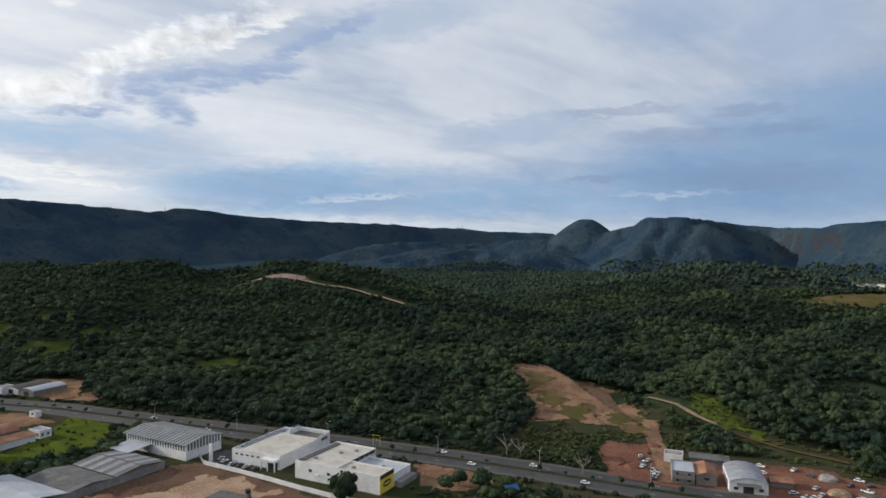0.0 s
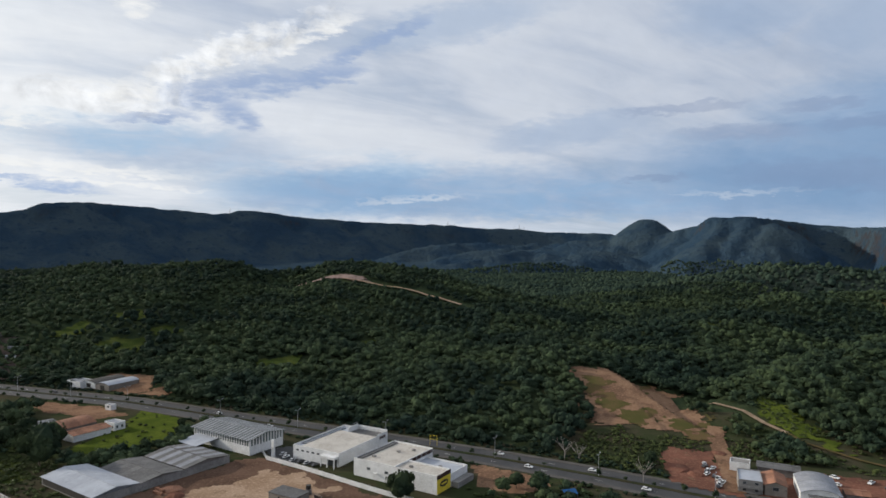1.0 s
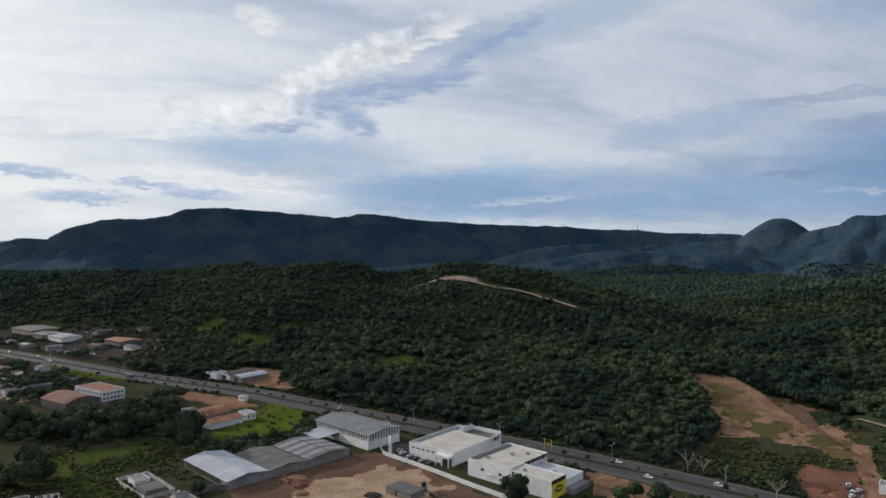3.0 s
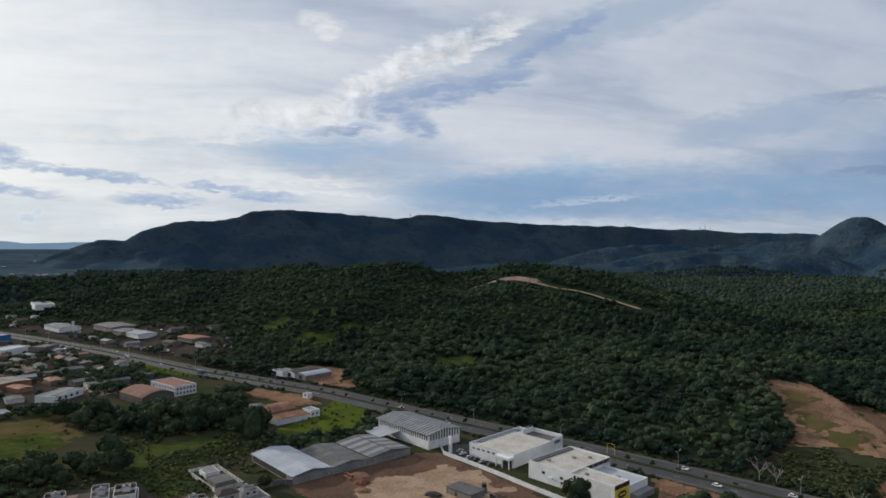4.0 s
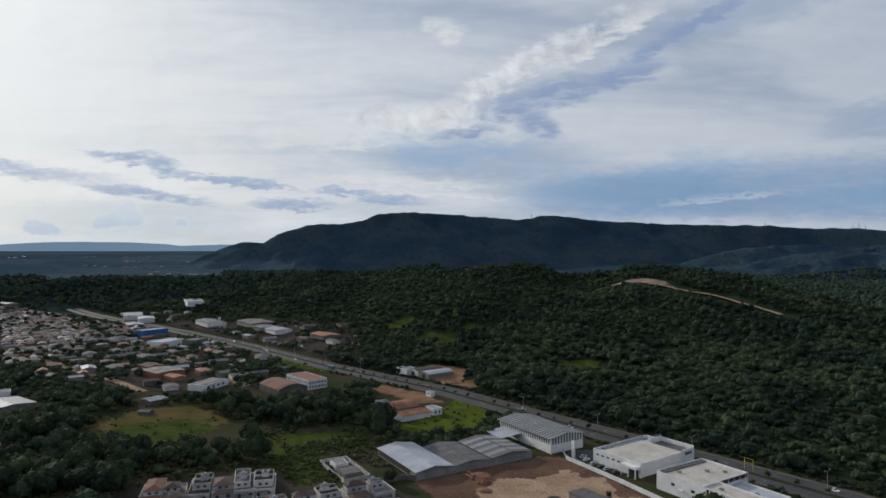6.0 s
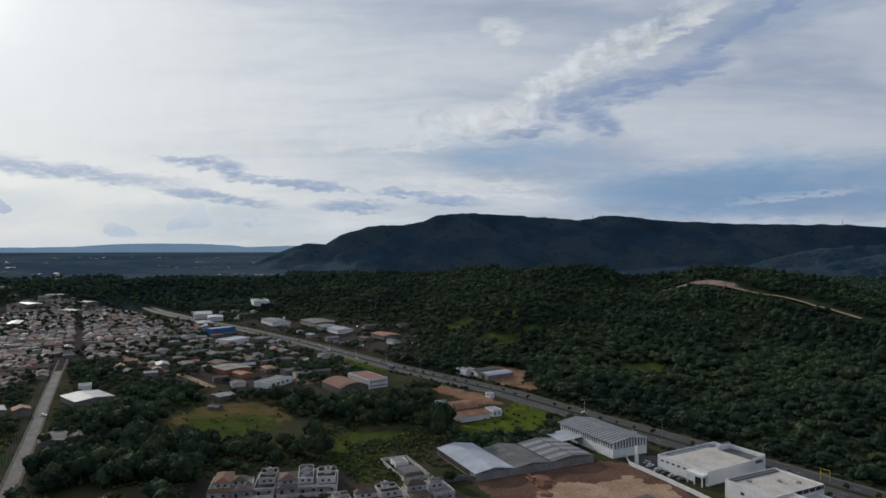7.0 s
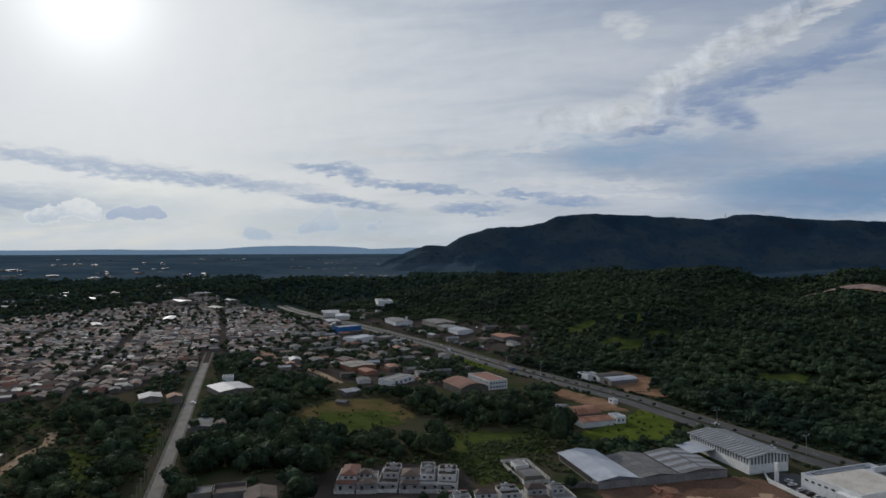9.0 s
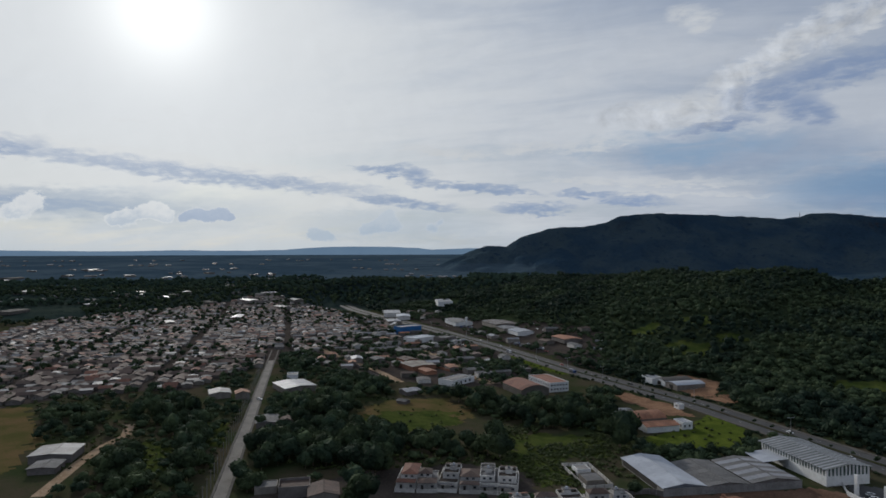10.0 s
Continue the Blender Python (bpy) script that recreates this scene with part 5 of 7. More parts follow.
def undergrowth():
    rng = np.random.default_rng(8)
    kinds = [crown(rng, 3, ICO1, 20, 0.22) for _ in range(5)]
    spots = []
    regions = [(SCRUB, 2.4), (((-300, 345), (-240, 320), (-205, 296), (-186, 262), (-230, 265), (-262, 250), (-300, 280), (-330, 300)), 3.4),
               (((-400, 160), (-330, 215), (-250, 250), (-215, 225), (-262, 190), (-300, 150), (-340, 130)), 4.0),
               (((56, 398), (82, 386), (116, 366), (106, 350), (86, 352), (80, 316), (60, 322), (36, 345)), 2.8), (((124, 376), (160, 372), (176, 346), (140, 334), (122, 345)), 3.0), (((130, 430), (206, 362), (300, 260), (240, 255), (196, 312), (150, 350)), 3.6),
               (((-620, 60), (-430, 170), (-340, 130), (-300, 60), (-420, 40)), 6.0), (((-560, 240), (-420, 320), (-360, 330), (-420, 230), (-480, 200)), 6.0),
               (((20, 330), (70, 312), (60, 345), (30, 350)), 4.0), (((-20, 300), (40, 306), (60, 270), (0, 262)), 4.5), (((-560, 470), (-400, 430), (-330, 380), (-420, 360), (-520, 400)), 7.0),
               (FIELD, 8.0), (MEADOW, 11.0), (OPEN_E, 2.3), (GREEN_1, 6.0), (((-700, 420), (-560, 470), (-540, 420), (-680, 330)), 8.0)]
    for poly, gap in regions:
        xs, ys = [p[0] for p in poly], [p[1] for p in poly]
        gx, gy = np.meshgrid(np.arange(min(xs), max(xs), gap), np.arange(min(ys), max(ys), gap))
        x = (gx + rng.uniform(-0.5, 0.5, gx.shape) * gap).ravel()
        y = (gy + rng.uniform(-0.5, 0.5, gy.shape) * gap).ravel()
        own = poly in (FIELD, SCRUB, MEADOW, CLEARING, OPEN_E, GREEN_1)
        k = inside(poly, x, y) & (rough_field(x, y, 30, 3) > (-0.05 if own else -0.25))
        k &= (free(x, y) | own)
        for line, w in ((STREET, 8), (AVENUE, 15)):
            k &= np.abs(along(line, x, y)[0]) > w
        k &= ~inside(ROWS, x, y) & ~inside(LOT, x, y)
        r = rng.uniform(0.6, 2.2, k.sum()) * (0.8 if own else 1)
        spots.append(np.stack([x[k], y[k], height(x[k], y[k]) - 0.1, r, rng.uniform(0.6, 1.1, k.sum())], -1))
    plant("scrub", kinds, np.concatenate(spots), rng, M_SCRUB, "rough green scrub and bushes on open ground")


M_SCRUB = material("scrub_leaves", [(0.034, 0.050, 0.016), (0.064, 0.080, 0.024), (0.046, 0.052, 0.022)], 0.05, 0.6, 0.8, 0.0, island=0.9, through_leaf=0.15)
undergrowth()


# ---- buildings ----
def window(parent, x, y, z, w, h, face, mat=None):
    """A window set in a wall; face: the way it looks, one of +x -x +y -y."""
    fr = bmesh.new()
    d, t = 0.10, 0.09
    for a, b, c, e in ((-w / 2, w / 2, -h / 2, -h / 2 + t), (-w / 2, w / 2, h / 2 - t, h / 2), (-w / 2, -w / 2 + t, -h / 2 + t, h / 2 - t), (w / 2 - t, w / 2, -h / 2 + t, h / 2 - t)):
        box(fr, a, b, -d, 0.04, c, e)
    turn = {"-y": 180, "+y": 0, "+x": -90, "-x": 90}[face]
    f = part("window", fr, M_STEEL, parent)
    f.matrix_basis = pose(x, y, z, 0, 0, turn)
    part("pane", boxes((-w / 2 + t, w / 2 - t, -d, 0.012, -h / 2 + t, h / 2 - t)), mat or M_GLASS, f)
    return f


def doorway(parent, x, y, w, h, face, mat):
    turn = {"-y": 180, "+y": 0, "+x": -90, "-x": 90}[face]
    d = part("door", boxes((-w / 2, w / 2, -0.08, 0.05, 0.0, h), (-w / 2 - 0.12, -w / 2, -0.08, 0.08, 0, h + 0.12), (w / 2, w / 2 + 0.12, -0.08, 0.08, 0, h + 0.12)), mat, parent)
    d.matrix_basis = pose(x, y, 0, 0, 0, turn)
    return d


def ring_wall(x0, x1, y0, y1, z0, z1, t=0.25):
    return boxes((x0, x1, y0, y0 + t, z0, z1), (x0, x1, y1 - t, y1, z0, z1), (x0, x0 + t, y0 + t, y1 - t, z0, z1), (x1 - t, x1, y0 + t, y1 - t, z0, z1))


def gable_shell(L, W, h, rise, t=0.25):
    """Four walls, the ends carried up under the roof; the roof's ridge runs along x."""
    bm = boxes((-L / 2, L / 2, -W / 2, -W / 2 + t, -0.3, h), (-L / 2, L / 2, W / 2 - t, W / 2, -0.3, h))
    for s in (-1, 1):
        x0, x1 = sorted((s * L / 2, s * (L / 2 - t)))
        ring = [(-W / 2 + t, -0.3), (W / 2 - t, -0.3), (W / 2 - t, h), (0, h + rise * (1 - 2 * t / W)), (-W / 2 + t, h)]
        a = [bm.verts.new((x0, y, z)) for y, z in ring]
        b = [bm.verts.new((x1, y, z)) for y, z in ring]
        bm.faces.new(a[::-1])
        bm.faces.new(b)
        for i in range(5):
            bm.faces.new((a[i], a[(i + 1) % 5], b[(i + 1) % 5], b[i]))
    return bm


def roof_sheets(parent, L, W, h, rise, mats, strips, over=0.6, thick=0.12, ridge_cap=None):
    """Two slopes laid in strips of sheeting with small laps, each a part."""
    lo, hi = -L / 2 - over, L / 2 + over
    w = (hi - lo) / strips
    for s in (-1, 1):
        eave = s * (W / 2 + over)
        ez = h - rise * over / (W / 2)
        made = {}
        for k in range(strips):
            m = mats[k % len(mats)]
            if m.name not in made:
                bm = bmesh.new()
                c = [(0.03, eave, ez), (w - 0.03, eave, ez), (w - 0.03, 0, h + rise), (0.03, 0, h + rise)]
                slab(bm, c if s < 0 else c[::-1], thick)
                ob = part("roof_sheet", bm, m, parent)
                made[m.name] = ob.data
            else:
                ob = share("roof_sheet", made[m.name], parent)
            ob.location = (lo + k * w, 0, thick + 0.02 * (k % 2))
    bm = boxes((lo, hi, -0.35, 0.35, h + rise + thick - 0.03, h + rise + thick + 0.10))
    part("ridge_cap", bm, ridge_cap or mats[0], parent)


def gable_hall(name, x, y, turn, L, W, h, rise, wall, roof, label, strips=8, group="", category="warehouse", over=0.6):
    b = thing(name, x, y, turn, label, category, group)
    part("wall", gable_shell(L, W, h, rise), wall, b)
    roof_sheets(b, L, W, h, rise, roof if isinstance(roof, list) else [roof], strips, over)
    return b


def barrel_hall(name, x, y, turn, L, W, h, rise, wall, roof, label, group="", category="hall", strips=6):
    """An arched roof whose axis runs along x."""
    b = thing(name, x, y, turn, label, category, group)
    n = 10
    arc = [(-W / 2 + W * i / n, h + rise * (1 - (2 * i / n - 1) ** 2)) for i in range(n + 1)]
    bm = boxes((-L / 2, L / 2, -W / 2, -W / 2 + 0.25, -0.3, h), (-L / 2, L / 2, W / 2 - 0.25, W / 2, -0.3, h))
    for s in (-1, 1):
        xo, xi = s * L / 2, s * (L / 2 - 0.25)
        ring = [(-W / 2 + 0.25, -0.3), (W / 2 - 0.25, -0.3)] + [(max(-W / 2 + 0.25, min(W / 2 - 0.25, p)), q - 0.05) for p, q in arc[::-1]]
        a = [bm.verts.new((xo, p, q)) for p, q in ring]
        c = [bm.verts.new((xi, p, q)) for p, q in ring]
        bm.faces.new(a if s > 0 else a[::-1])
        bm.faces.new(c[::-1] if s > 0 else c)
    part("wall", bm, wall, b)
    w = (L + 1.0) / strips
    me = None
    for k in range(strips):
        if me is None:
            bm = bmesh.new()
            rows = [[bm.verts.new((e, p, q + lift)) for p, q in arc] for e, lift in ((0, 0.14), (w - 0.05, 0.14), (w - 0.05, 0.0), (0, 0.0))]
            for a, c in zip(rows, rows[1:] + rows[:1]):
                for i in range(n):
                    bm.faces.new((a[i], c[i], c[i + 1], a[i + 1]))
            for i in (0, n):
                bm.faces.new([r[i] for r in rows])
            bmesh.ops.recalc_face_normals(bm, faces=bm.faces)
            ob = part("roof_sheet", bm, roof, b)
            me = ob.data
        else:
            ob = share("roof_sheet", me, b)
        ob.location = (-L / 2 - 0.5 + k * w, 0, 0.02 * (k % 2))
    return b


def flat_hall(name, x, y, turn, L, W, h, wall, roof, label, parapet=0.7, group="", category="building"):
    b = thing(name, x, y, turn, label, category, group)
    part("wall", ring_wall(-L / 2, L / 2, -W / 2, W / 2, -0.3, h), wall, b)
    part("roof", boxes((-L / 2 + 0.25, L / 2 - 0.25, -W / 2 + 0.25, W / 2 - 0.25, h - parapet - 0.2, h - parapet)), roof, b)
    return b


def bars_on(parent, name, rows, mat):
    part(name, boxes(*rows), mat, parent)


M_STUCCO = material("stained_stucco", [(0.55, 0.53, 0.50), (0.40, 0.38, 0.355), (0.60, 0.58, 0.55)], 0.3, 2.5, 0.85, 0.1, thing=0.4, stain=(0.26, 0.24, 0.22))
# the row of warehouses along the earth lot
white_hall = gable_hall("warehouse", -184.5, 277, -29, 44, 20.5, 3.7, 1.6, M_CONC, [M_TINPALE], "warehouse with a pale zinc gable roof and raw concrete walls", 10)
part("shutter", boxes((22.0, 22.62, -1.0, 3.6, 0.1, 3.3)), M_GREEN, white_hall, "dark green sliding gate")
bm = bmesh.new()
slab(bm, [(22.05, -10.2, 3.6), (22.05, 10.2, 3.6), (22.05, 0, 5.3)], 0.10)
part("gable_panel", bm, M_TINPALE, white_hall, "pale sheet-clad gable")
# dark sheet on the solid wall, in place of shade behind an open side
bars_on(white_hall, "open_side_shade", [(-21.0, 16.0, -10.31, -10.26, 0.5, 3.2)], M_DARK)
grey_hall = gable_hall("warehouse", -169.5, 293.5, -29, 34, 20.3, 3.4, 1.3, M_BLOCK, [M_FIBRE], "warehouse with a grey fibre-cement roof", 9)
grey_hall = gable_hall("warehouse", -157.3, 314.3, -29, 33, 24.6, 3.7, 1.6, M_BLOCK, [M_FIBRE, M_TIN], "warehouse with weathered grey sheet roof", 9)
lean = thing("open_shed", -163, 338, -29, "open lean-to shed with a pale metal roof", "shed")
bm = bmesh.new()
slab(bm, [(-8.5, -7.5, 4.2), (8.5, -7.5, 4.2), (8.5, 7.5, 5.2), (-8.5, 7.5, 5.2)], 0.12)
part("roof", bm, M_TINPALE, lean)
for px in (-8, 0, 8):
    for py, pz in ((-7, 4.1), (7, 5.0)):
        part("post", boxes((px - 0.12, px + 0.12, py - 0.12, py + 0.12, -0.2, pz)), M_STEEL, lean)

# the striped shed
shed = thing("striped_shed", -145, 349, -28, "long shed with a striped zinc roof and white-finned walls", "shed")
SL, SW, SH, SR = 47, 24, 8.2, 1.9
part("wall", ring_wall(-SL / 2 + 0.4, SL / 2 - 0.4, -SW / 2 + 0.4, SW / 2 - 0.4, -0.3, 4.6), M_WHITE, shed, "white plastered lower wall")
part("upper_wall", gable_shell(SL - 1.6, SW - 1.6, SH, SR * 0.93, 0.2), M_GREEN, shed, "dark green recessed upper wall")
fin = None
for k in range(24):
    px = -SL / 2 + 0.9 + k * (SL - 1.8) / 23
    for py in (-SW / 2 + 0.45, SW / 2 - 0.45):
        if fin is None:
            ob = part("fin", boxes((-0.42, 0.42, -0.14, 0.14, 4.6, SH - 0.05)), M_WHITE, shed)
            fin = ob.data
        else:
            ob = share("fin", fin, shed)
        ob.location = (px, py, 0)
for k in range(12):
    py = -SW / 2 + 1.0 + k * (SW - 2.0) / 11
    top = SH + SR * (1 - abs(py) / (SW / 2)) - 0.2
    for px in (-SL / 2 + 0.45, SL / 2 - 0.45):
        part("fin", boxes((px - 0.14, px + 0.14, py - 0.45, py + 0.45, 4.6, top)), M_WHITE, shed)
roof_sheets(shed, SL, SW, SH, SR, [M_TIN, M_DARKTIN], 34, 1.0)

# totem and low white wall in front of the halls
totem = thing("totem_sign", -117, 327, -28, "tall blank white sign pillar", "sign")
part("pillar", box(bmesh.new(), -1.0, 1.0, -0.5, 0.5, 0.4, 9.2, 0.08), M_WHITE, totem)
part("plinth", boxes((-1.5, 1.5, -0.9, 0.9, -0.2, 0.4)), M_CONC, totem)
WALL_LINE = ((-119, 323), (-100, 312.5), (-84, 303), (-65, 291), (-48, 281), (-36, 275))


def run_wall(name, line, h, mat, label, pier=4.0, thick=0.2, cap=M_CONC):
    """A boundary wall of bays between piers."""
    x0, y0 = line[0][:2]
    w = thing(name, x0, y0, 0, label, "wall")
    for a, b in zip(line, line[1:]):
        d = Vector((b[0] - a[0], b[1] - a[1]))
        n = max(1, round(d.length / pier))
        turn = math.degrees(math.atan2(d.y, d.x))
        bay = d.length / n
        for k in range(n):
            p = Vector(a) + d * (k / n)
            m = pose(p.x - x0, p.y - y0, 0, 0, 0, turn)
            part("bay", boxes((0.15, bay - 0.15, -thick / 2, thick / 2, -0.3, h)), mat, w).matrix_basis = m
            part("pier", boxes((-0.2, 0.2, -thick, thick, -0.3, h + 0.18)), cap, w).matrix_basis = m
    return w


run_wall("boundary_wall", WALL_LINE, 2.1, M_WHITE, "low white rendered wall round the car park", cap=M_WHITE)
run_wall("boundary_wall", ((-186, 238), (-176, 255), (-169.8, 256.9)), 2.6, M_BLOCK, "raw block wall beside the warehouse")
run_wall("front_wall", ((-169.7, 257.0), (-159.0, 276.2), (-147.9, 295.8), (-136.2, 317.2)), 3.5, M_CONC, "long stained concrete wall in front of the warehouses", 6.0)
run_wall("boundary_wall", ((-119, 323), (-127, 337)), 1.6, M_WHITE, "low white wall beside the shed", cap=M_WHITE)

# first white hall
hall = flat_hall("white_hall", -84, 341, -24, 30, 43, 7.0, M_WHITE, M_TINPALE, "large white flat-roofed hall with small windows", 0.9)
part("roof_deck", boxes((-10, 14.7, -21.2, 11.5, 6.1, 6.85)), M_ROOFCREAM, hall, "beige roof membrane")
part("roof_panel", boxes((-14.2, -11.2, -16, 18, 6.1, 6.5)), M_GLASS, hall, "dark strip of roof panels")
part("facade_block", boxes((-5, 14.9, 21.1, 21.45, 6.95, 8.4), (-5.0, -4.7, 12, 21.1, 6.2, 9.0), (14.6, 14.95, 12, 21.1, 6.95, 7.7)), M_WHITE, hall, "raised white facade parapet")
# shadow between the parapets is put into this floor's darker grey
part("well_floor", boxes((-4.7, 14.6, 11.5, 21.1, 6.1, 6.2)), M_FIBRE, hall, "sunken roof in a shade-dark grey")
bm = bmesh.new()
for k in range(9):
    rod(bm, (-5.3, 12 + k * 1.15, 6.1), (-5.3, 12 + k * 1.15, 10.0), 0.07, 0.07, 4)
for k in range(4):
    rod(bm, (-5.3, 12, 6.8 + k * 1.0), (-5.3, 21.2, 6.8 + k * 1.0), 0.06, 0.06, 4)
part("steel_screen", bm, M_STEEL, hall, "steel lattice screen")
for k in range(6):
    window(hall, -12 + k * 3.4, -21.5, 4.6, 1.9, 0.9, "-y")
for z in (4.9, 5.7):
    part("louvre", boxes((14.98, 15.10, 13.5, 19.2, z, z + 0.6)), M_BROWN, hall, "dark louvre")
porch = part("porch", boxes((5.5, 14.8, -25.2, -21.55, 4.4, 5.6)), M_WHITE, hall, "white entrance canopy")
for px in (6.0, 10.0, 14.3):
    part("column", boxes((px - 0.25, px + 0.25, -25.0, -24.5, -0.2, 4.4)), M_WHITE, hall)
part("door", boxes((7, 13.5, -21.62, -21.5, 0.05, 3.8)), M_GLASS, hall, "glazed entrance")
part("kerb_bed", boxes((15.2, 17.0, -21, 18, -0.1, 0.25)), M_GROUND, hall)

# second white hall, with a yellow sign panel
hall = thing("white_hall", -69.5, 306, -27, "white hall of three flat-roofed blocks with a yellow sign panel", "building")
part("wall", ring_wall(0, 24, 0, 33, -0.3, 8.4), M_WHITE, hall)
part("roof", boxes((0.25, 23.75, 0.25, 32.75, 7.3, 7.5)), M_ROOFCREAM, hall, "cream roof membrane")
part("front_block", ring_wall(24, 47.5, 0, 11.5, -0.3, 8.4), M_WHITE, hall)
part("front_roof", boxes((24, 47.25, 0.25, 11.25, 7.5, 7.7)), M_ROOFCREAM, hall)
part("rear_wing", ring_wall(24, 47.5, 11.5, 27, -0.3, 6.0), M_WHITE, hall)
part("rear_roof", boxes((24, 47.25, 11.5, 26.75, 5.0, 5.2)), M_TINPALE, hall)
part("clerestory", boxes((24.02, 24.10, 11.8, 32.4, 6.4, 8.1)), M_BROWN, hall, "dark brown fascia with high windows")
part("roof_edge", boxes((0.3, 3.0, 2, 32, 7.5, 8.0)), M_FIBRE, hall, "grey strip of roof along the parapet")
for k in range(5):
    part("mullion", boxes((24.08, 24.16, 14 + k * 4.2, 14.3 + k * 4.2, 6.2, 7.9)), M_WHITE, hall)
panel = part("sign_panel", boxes((47.52, 47.72, 0.1, 11.3, 0.2, 6.6)), M_YELLOW, hall, "yellow sign panel")
part("sign_band", boxes((47.52, 47.76, 0.0, 11.4, 6.62, 8.5)), M_BROWN, hall, "dark brown band above the sign")
bm = bmesh.new()
geo = bmesh.ops.create_cone(bm, cap_ends=True, segments=28, radius1=1.0, radius2=1.0, depth=0.1)
for v in geo["verts"]:
    v.co = Vector((47.76 + v.co.z * 0.6, 5.6 + v.co.x * 3.4, 3.9 + v.co.y * 1.5))
part("sign_oval", bm, M_BLACK, hall, "dark oval badge")
part("sign_bar", boxes((47.80, 47.83, 3.4, 7.9, 3.5, 4.3)), M_YELLOW, hall)
for k in range(2):
    window(hall, 9.0 + k * 10.5, 0, 4.6, 2.0, 1.3, "-y")
    part("awning", boxes((12.0 + k * 10.5, 14.5 + k * 10.5, -1.2, -0.03, 3.4, 3.6)), M_WHITE, hall)
for k in range(2):
    part("shutter", boxes((27.5 + k * 9, 32.0 + k * 9, -0.06, 0.02, 0.1, 4.2)), M_WHITE, hall)
part("low_annex", boxes((47.8, 51.5, 12, 26, -0.2, 2.6)), M_CONC, hall)
for px, py in ((6, 8), (12, 20), (30, 5), (38, 18), (17, 26)):
    part("roof_unit", boxes((px - 0.8, px + 0.8, py - 0.6, py + 0.6, 5.2 if px > 24 and py > 11.5 else 7.5, 6.3 if px > 24 and py > 11.5 else 8.5)), M_CONC, hall)

# hut and rubble on the lot
hut = flat_hall("hut", -91, 274, -24, 15, 9, 3.0, M_CREAM, M_FIBRE, "low hut with a grey slab roof on the lot", 0.05, category="hut")
part("roof_slab", boxes((-7.8, 7.8, -4.8, 4.8, 2.97, 3.15)), M_FIBRE, hut)
part("door", boxes((-2, -1, -4.56, -4.48, 0.05, 2.1)), M_DARK, hut, "dark door")
run_wall("brick_wall", ((-83, 266), (-72, 262), (-68, 268), (-80, 275)), 1.8, M_OLDTILE, "unfinished brick wall beside the hut", 4.0, cap=M_CONC)
tank = thing("water_tank", -84, 280, 20, "dark water tank on a low brick stand", "tank")
part("stand", boxes((-1.3, 1.3, -1.3, 1.3, -0.2, 2.4)), M_BLOCK, tank)
part("drum", rod(bmesh.new(), (0, 0, 2.4), (0, 0, 4.0), 1.1, 1.2, 14), M_BLACK, tank, "dark plastic drum")

# orange-roofed place on the avenue
barn = barrel_hall("orange_hall", -252, 355, 65, 27, 19, 5.2, 2.6, M_CREAM, M_TILE, "hall with a rounded orange clay roof")
gable_hall("orange_annex", -236.5, 352, 65, 22, 12.5, 3.8, 1.2, M_WHITE, [M_TILE], "low annex with an orange tiled roof", 6, category="house")
gable_hall("pale_annex", -271, 356, 65, 20, 13.5, 4.2, 1.2, M_CREAM, [M_TIN, M_FIBRE], "annex with a pale sheet roof", 6, category="house")
an = flat_hall("white_annex", -229.5, 368.5, -25, 10, 7, 4.6, M_WHITE, M_TIN, "small white annex with dark windows", 0.4)
for k in range(3):
    window(an, -3.2 + k * 3.2, -3.5, 2.2, 1.3, 1.6, "-y")
    if k < 2:
        window(an, 5.0, -1.8 + k * 3.2, 2.2, 1.3, 1.6, "+x")
kiosk = flat_hall("kiosk", -259, 411, -22, 6, 4, 3.6, M_WHITE, M_TIN, "small white kiosk on the forecourt", 0.3, category="kiosk")
window(kiosk, 0, -2, 2.2, 2.4, 1.2, "-y")

# long white works across the avenue
for k, (px, w) in enumerate(((-12, 15), (4, 15))):
    wk = barrel_hall("works_hall", -297 + px * 0.93, 476 - px * 0.37, 68, 26, w, 3.8, 1.5, M_CREAM if k else M_WHITE, M_TINPALE if k else M_PAVE, "works hall with a low pale arched roof", "works halls")
    part("gate", boxes((-13.1, -12.98, -2.4, 2.4, 0.05, 3.2)), M_DARK, wk, "dark gate")
flat_hall("works_office", -323, 474, -22, 16, 12, 5.0, M_WHITE, M_TIN, "low white office of the works", 0.5)

# rounded orange roof and white block behind the grove
gym = barrel_hall("school_hall", -366, 366, -18, 33, 24, 5.0, 3.2, M_CREAM, M_REDTILE, "hall with a broad rounded orange roof")
blk = flat_hall("school_block", -366, 392, -18, 36, 17, 7.6, M_WHITE, M_REDTILE, "white two-storey block with rows of windows", 0.3)
for k in range(6):
    for z in (2.2, 5.4):
        window(blk, 18.0, -6.6 + k * 2.65, z, 1.5, 1.5, "+x")
for k in range(9):
    window(blk, -16 + k * 4, -8.5, 5.6, 1.6, 1.3, "-y")
flat = flat_hall("white_house", -427, 345, 13, 16, 29, 4.8, M_WHITE, M_CONC, "low white flat-roofed house with a wide door", 0.5, category="house")
part("terrace_slab", boxes((1, 7.6, -10, 13, 4.3, 4.6)), M_FIBRE, flat)
for k in range(4):
    window(flat, 8.0, -10 + k * 6, 2.3, 2.6, 2.0, "+x")
gable_hall("field_shed", -417, 290, 85, 13, 12, 3.2, 0.9, M_BLOCK, [M_TIN], "shed with a pale sheet roof beside the meadow", 4, category="shed")
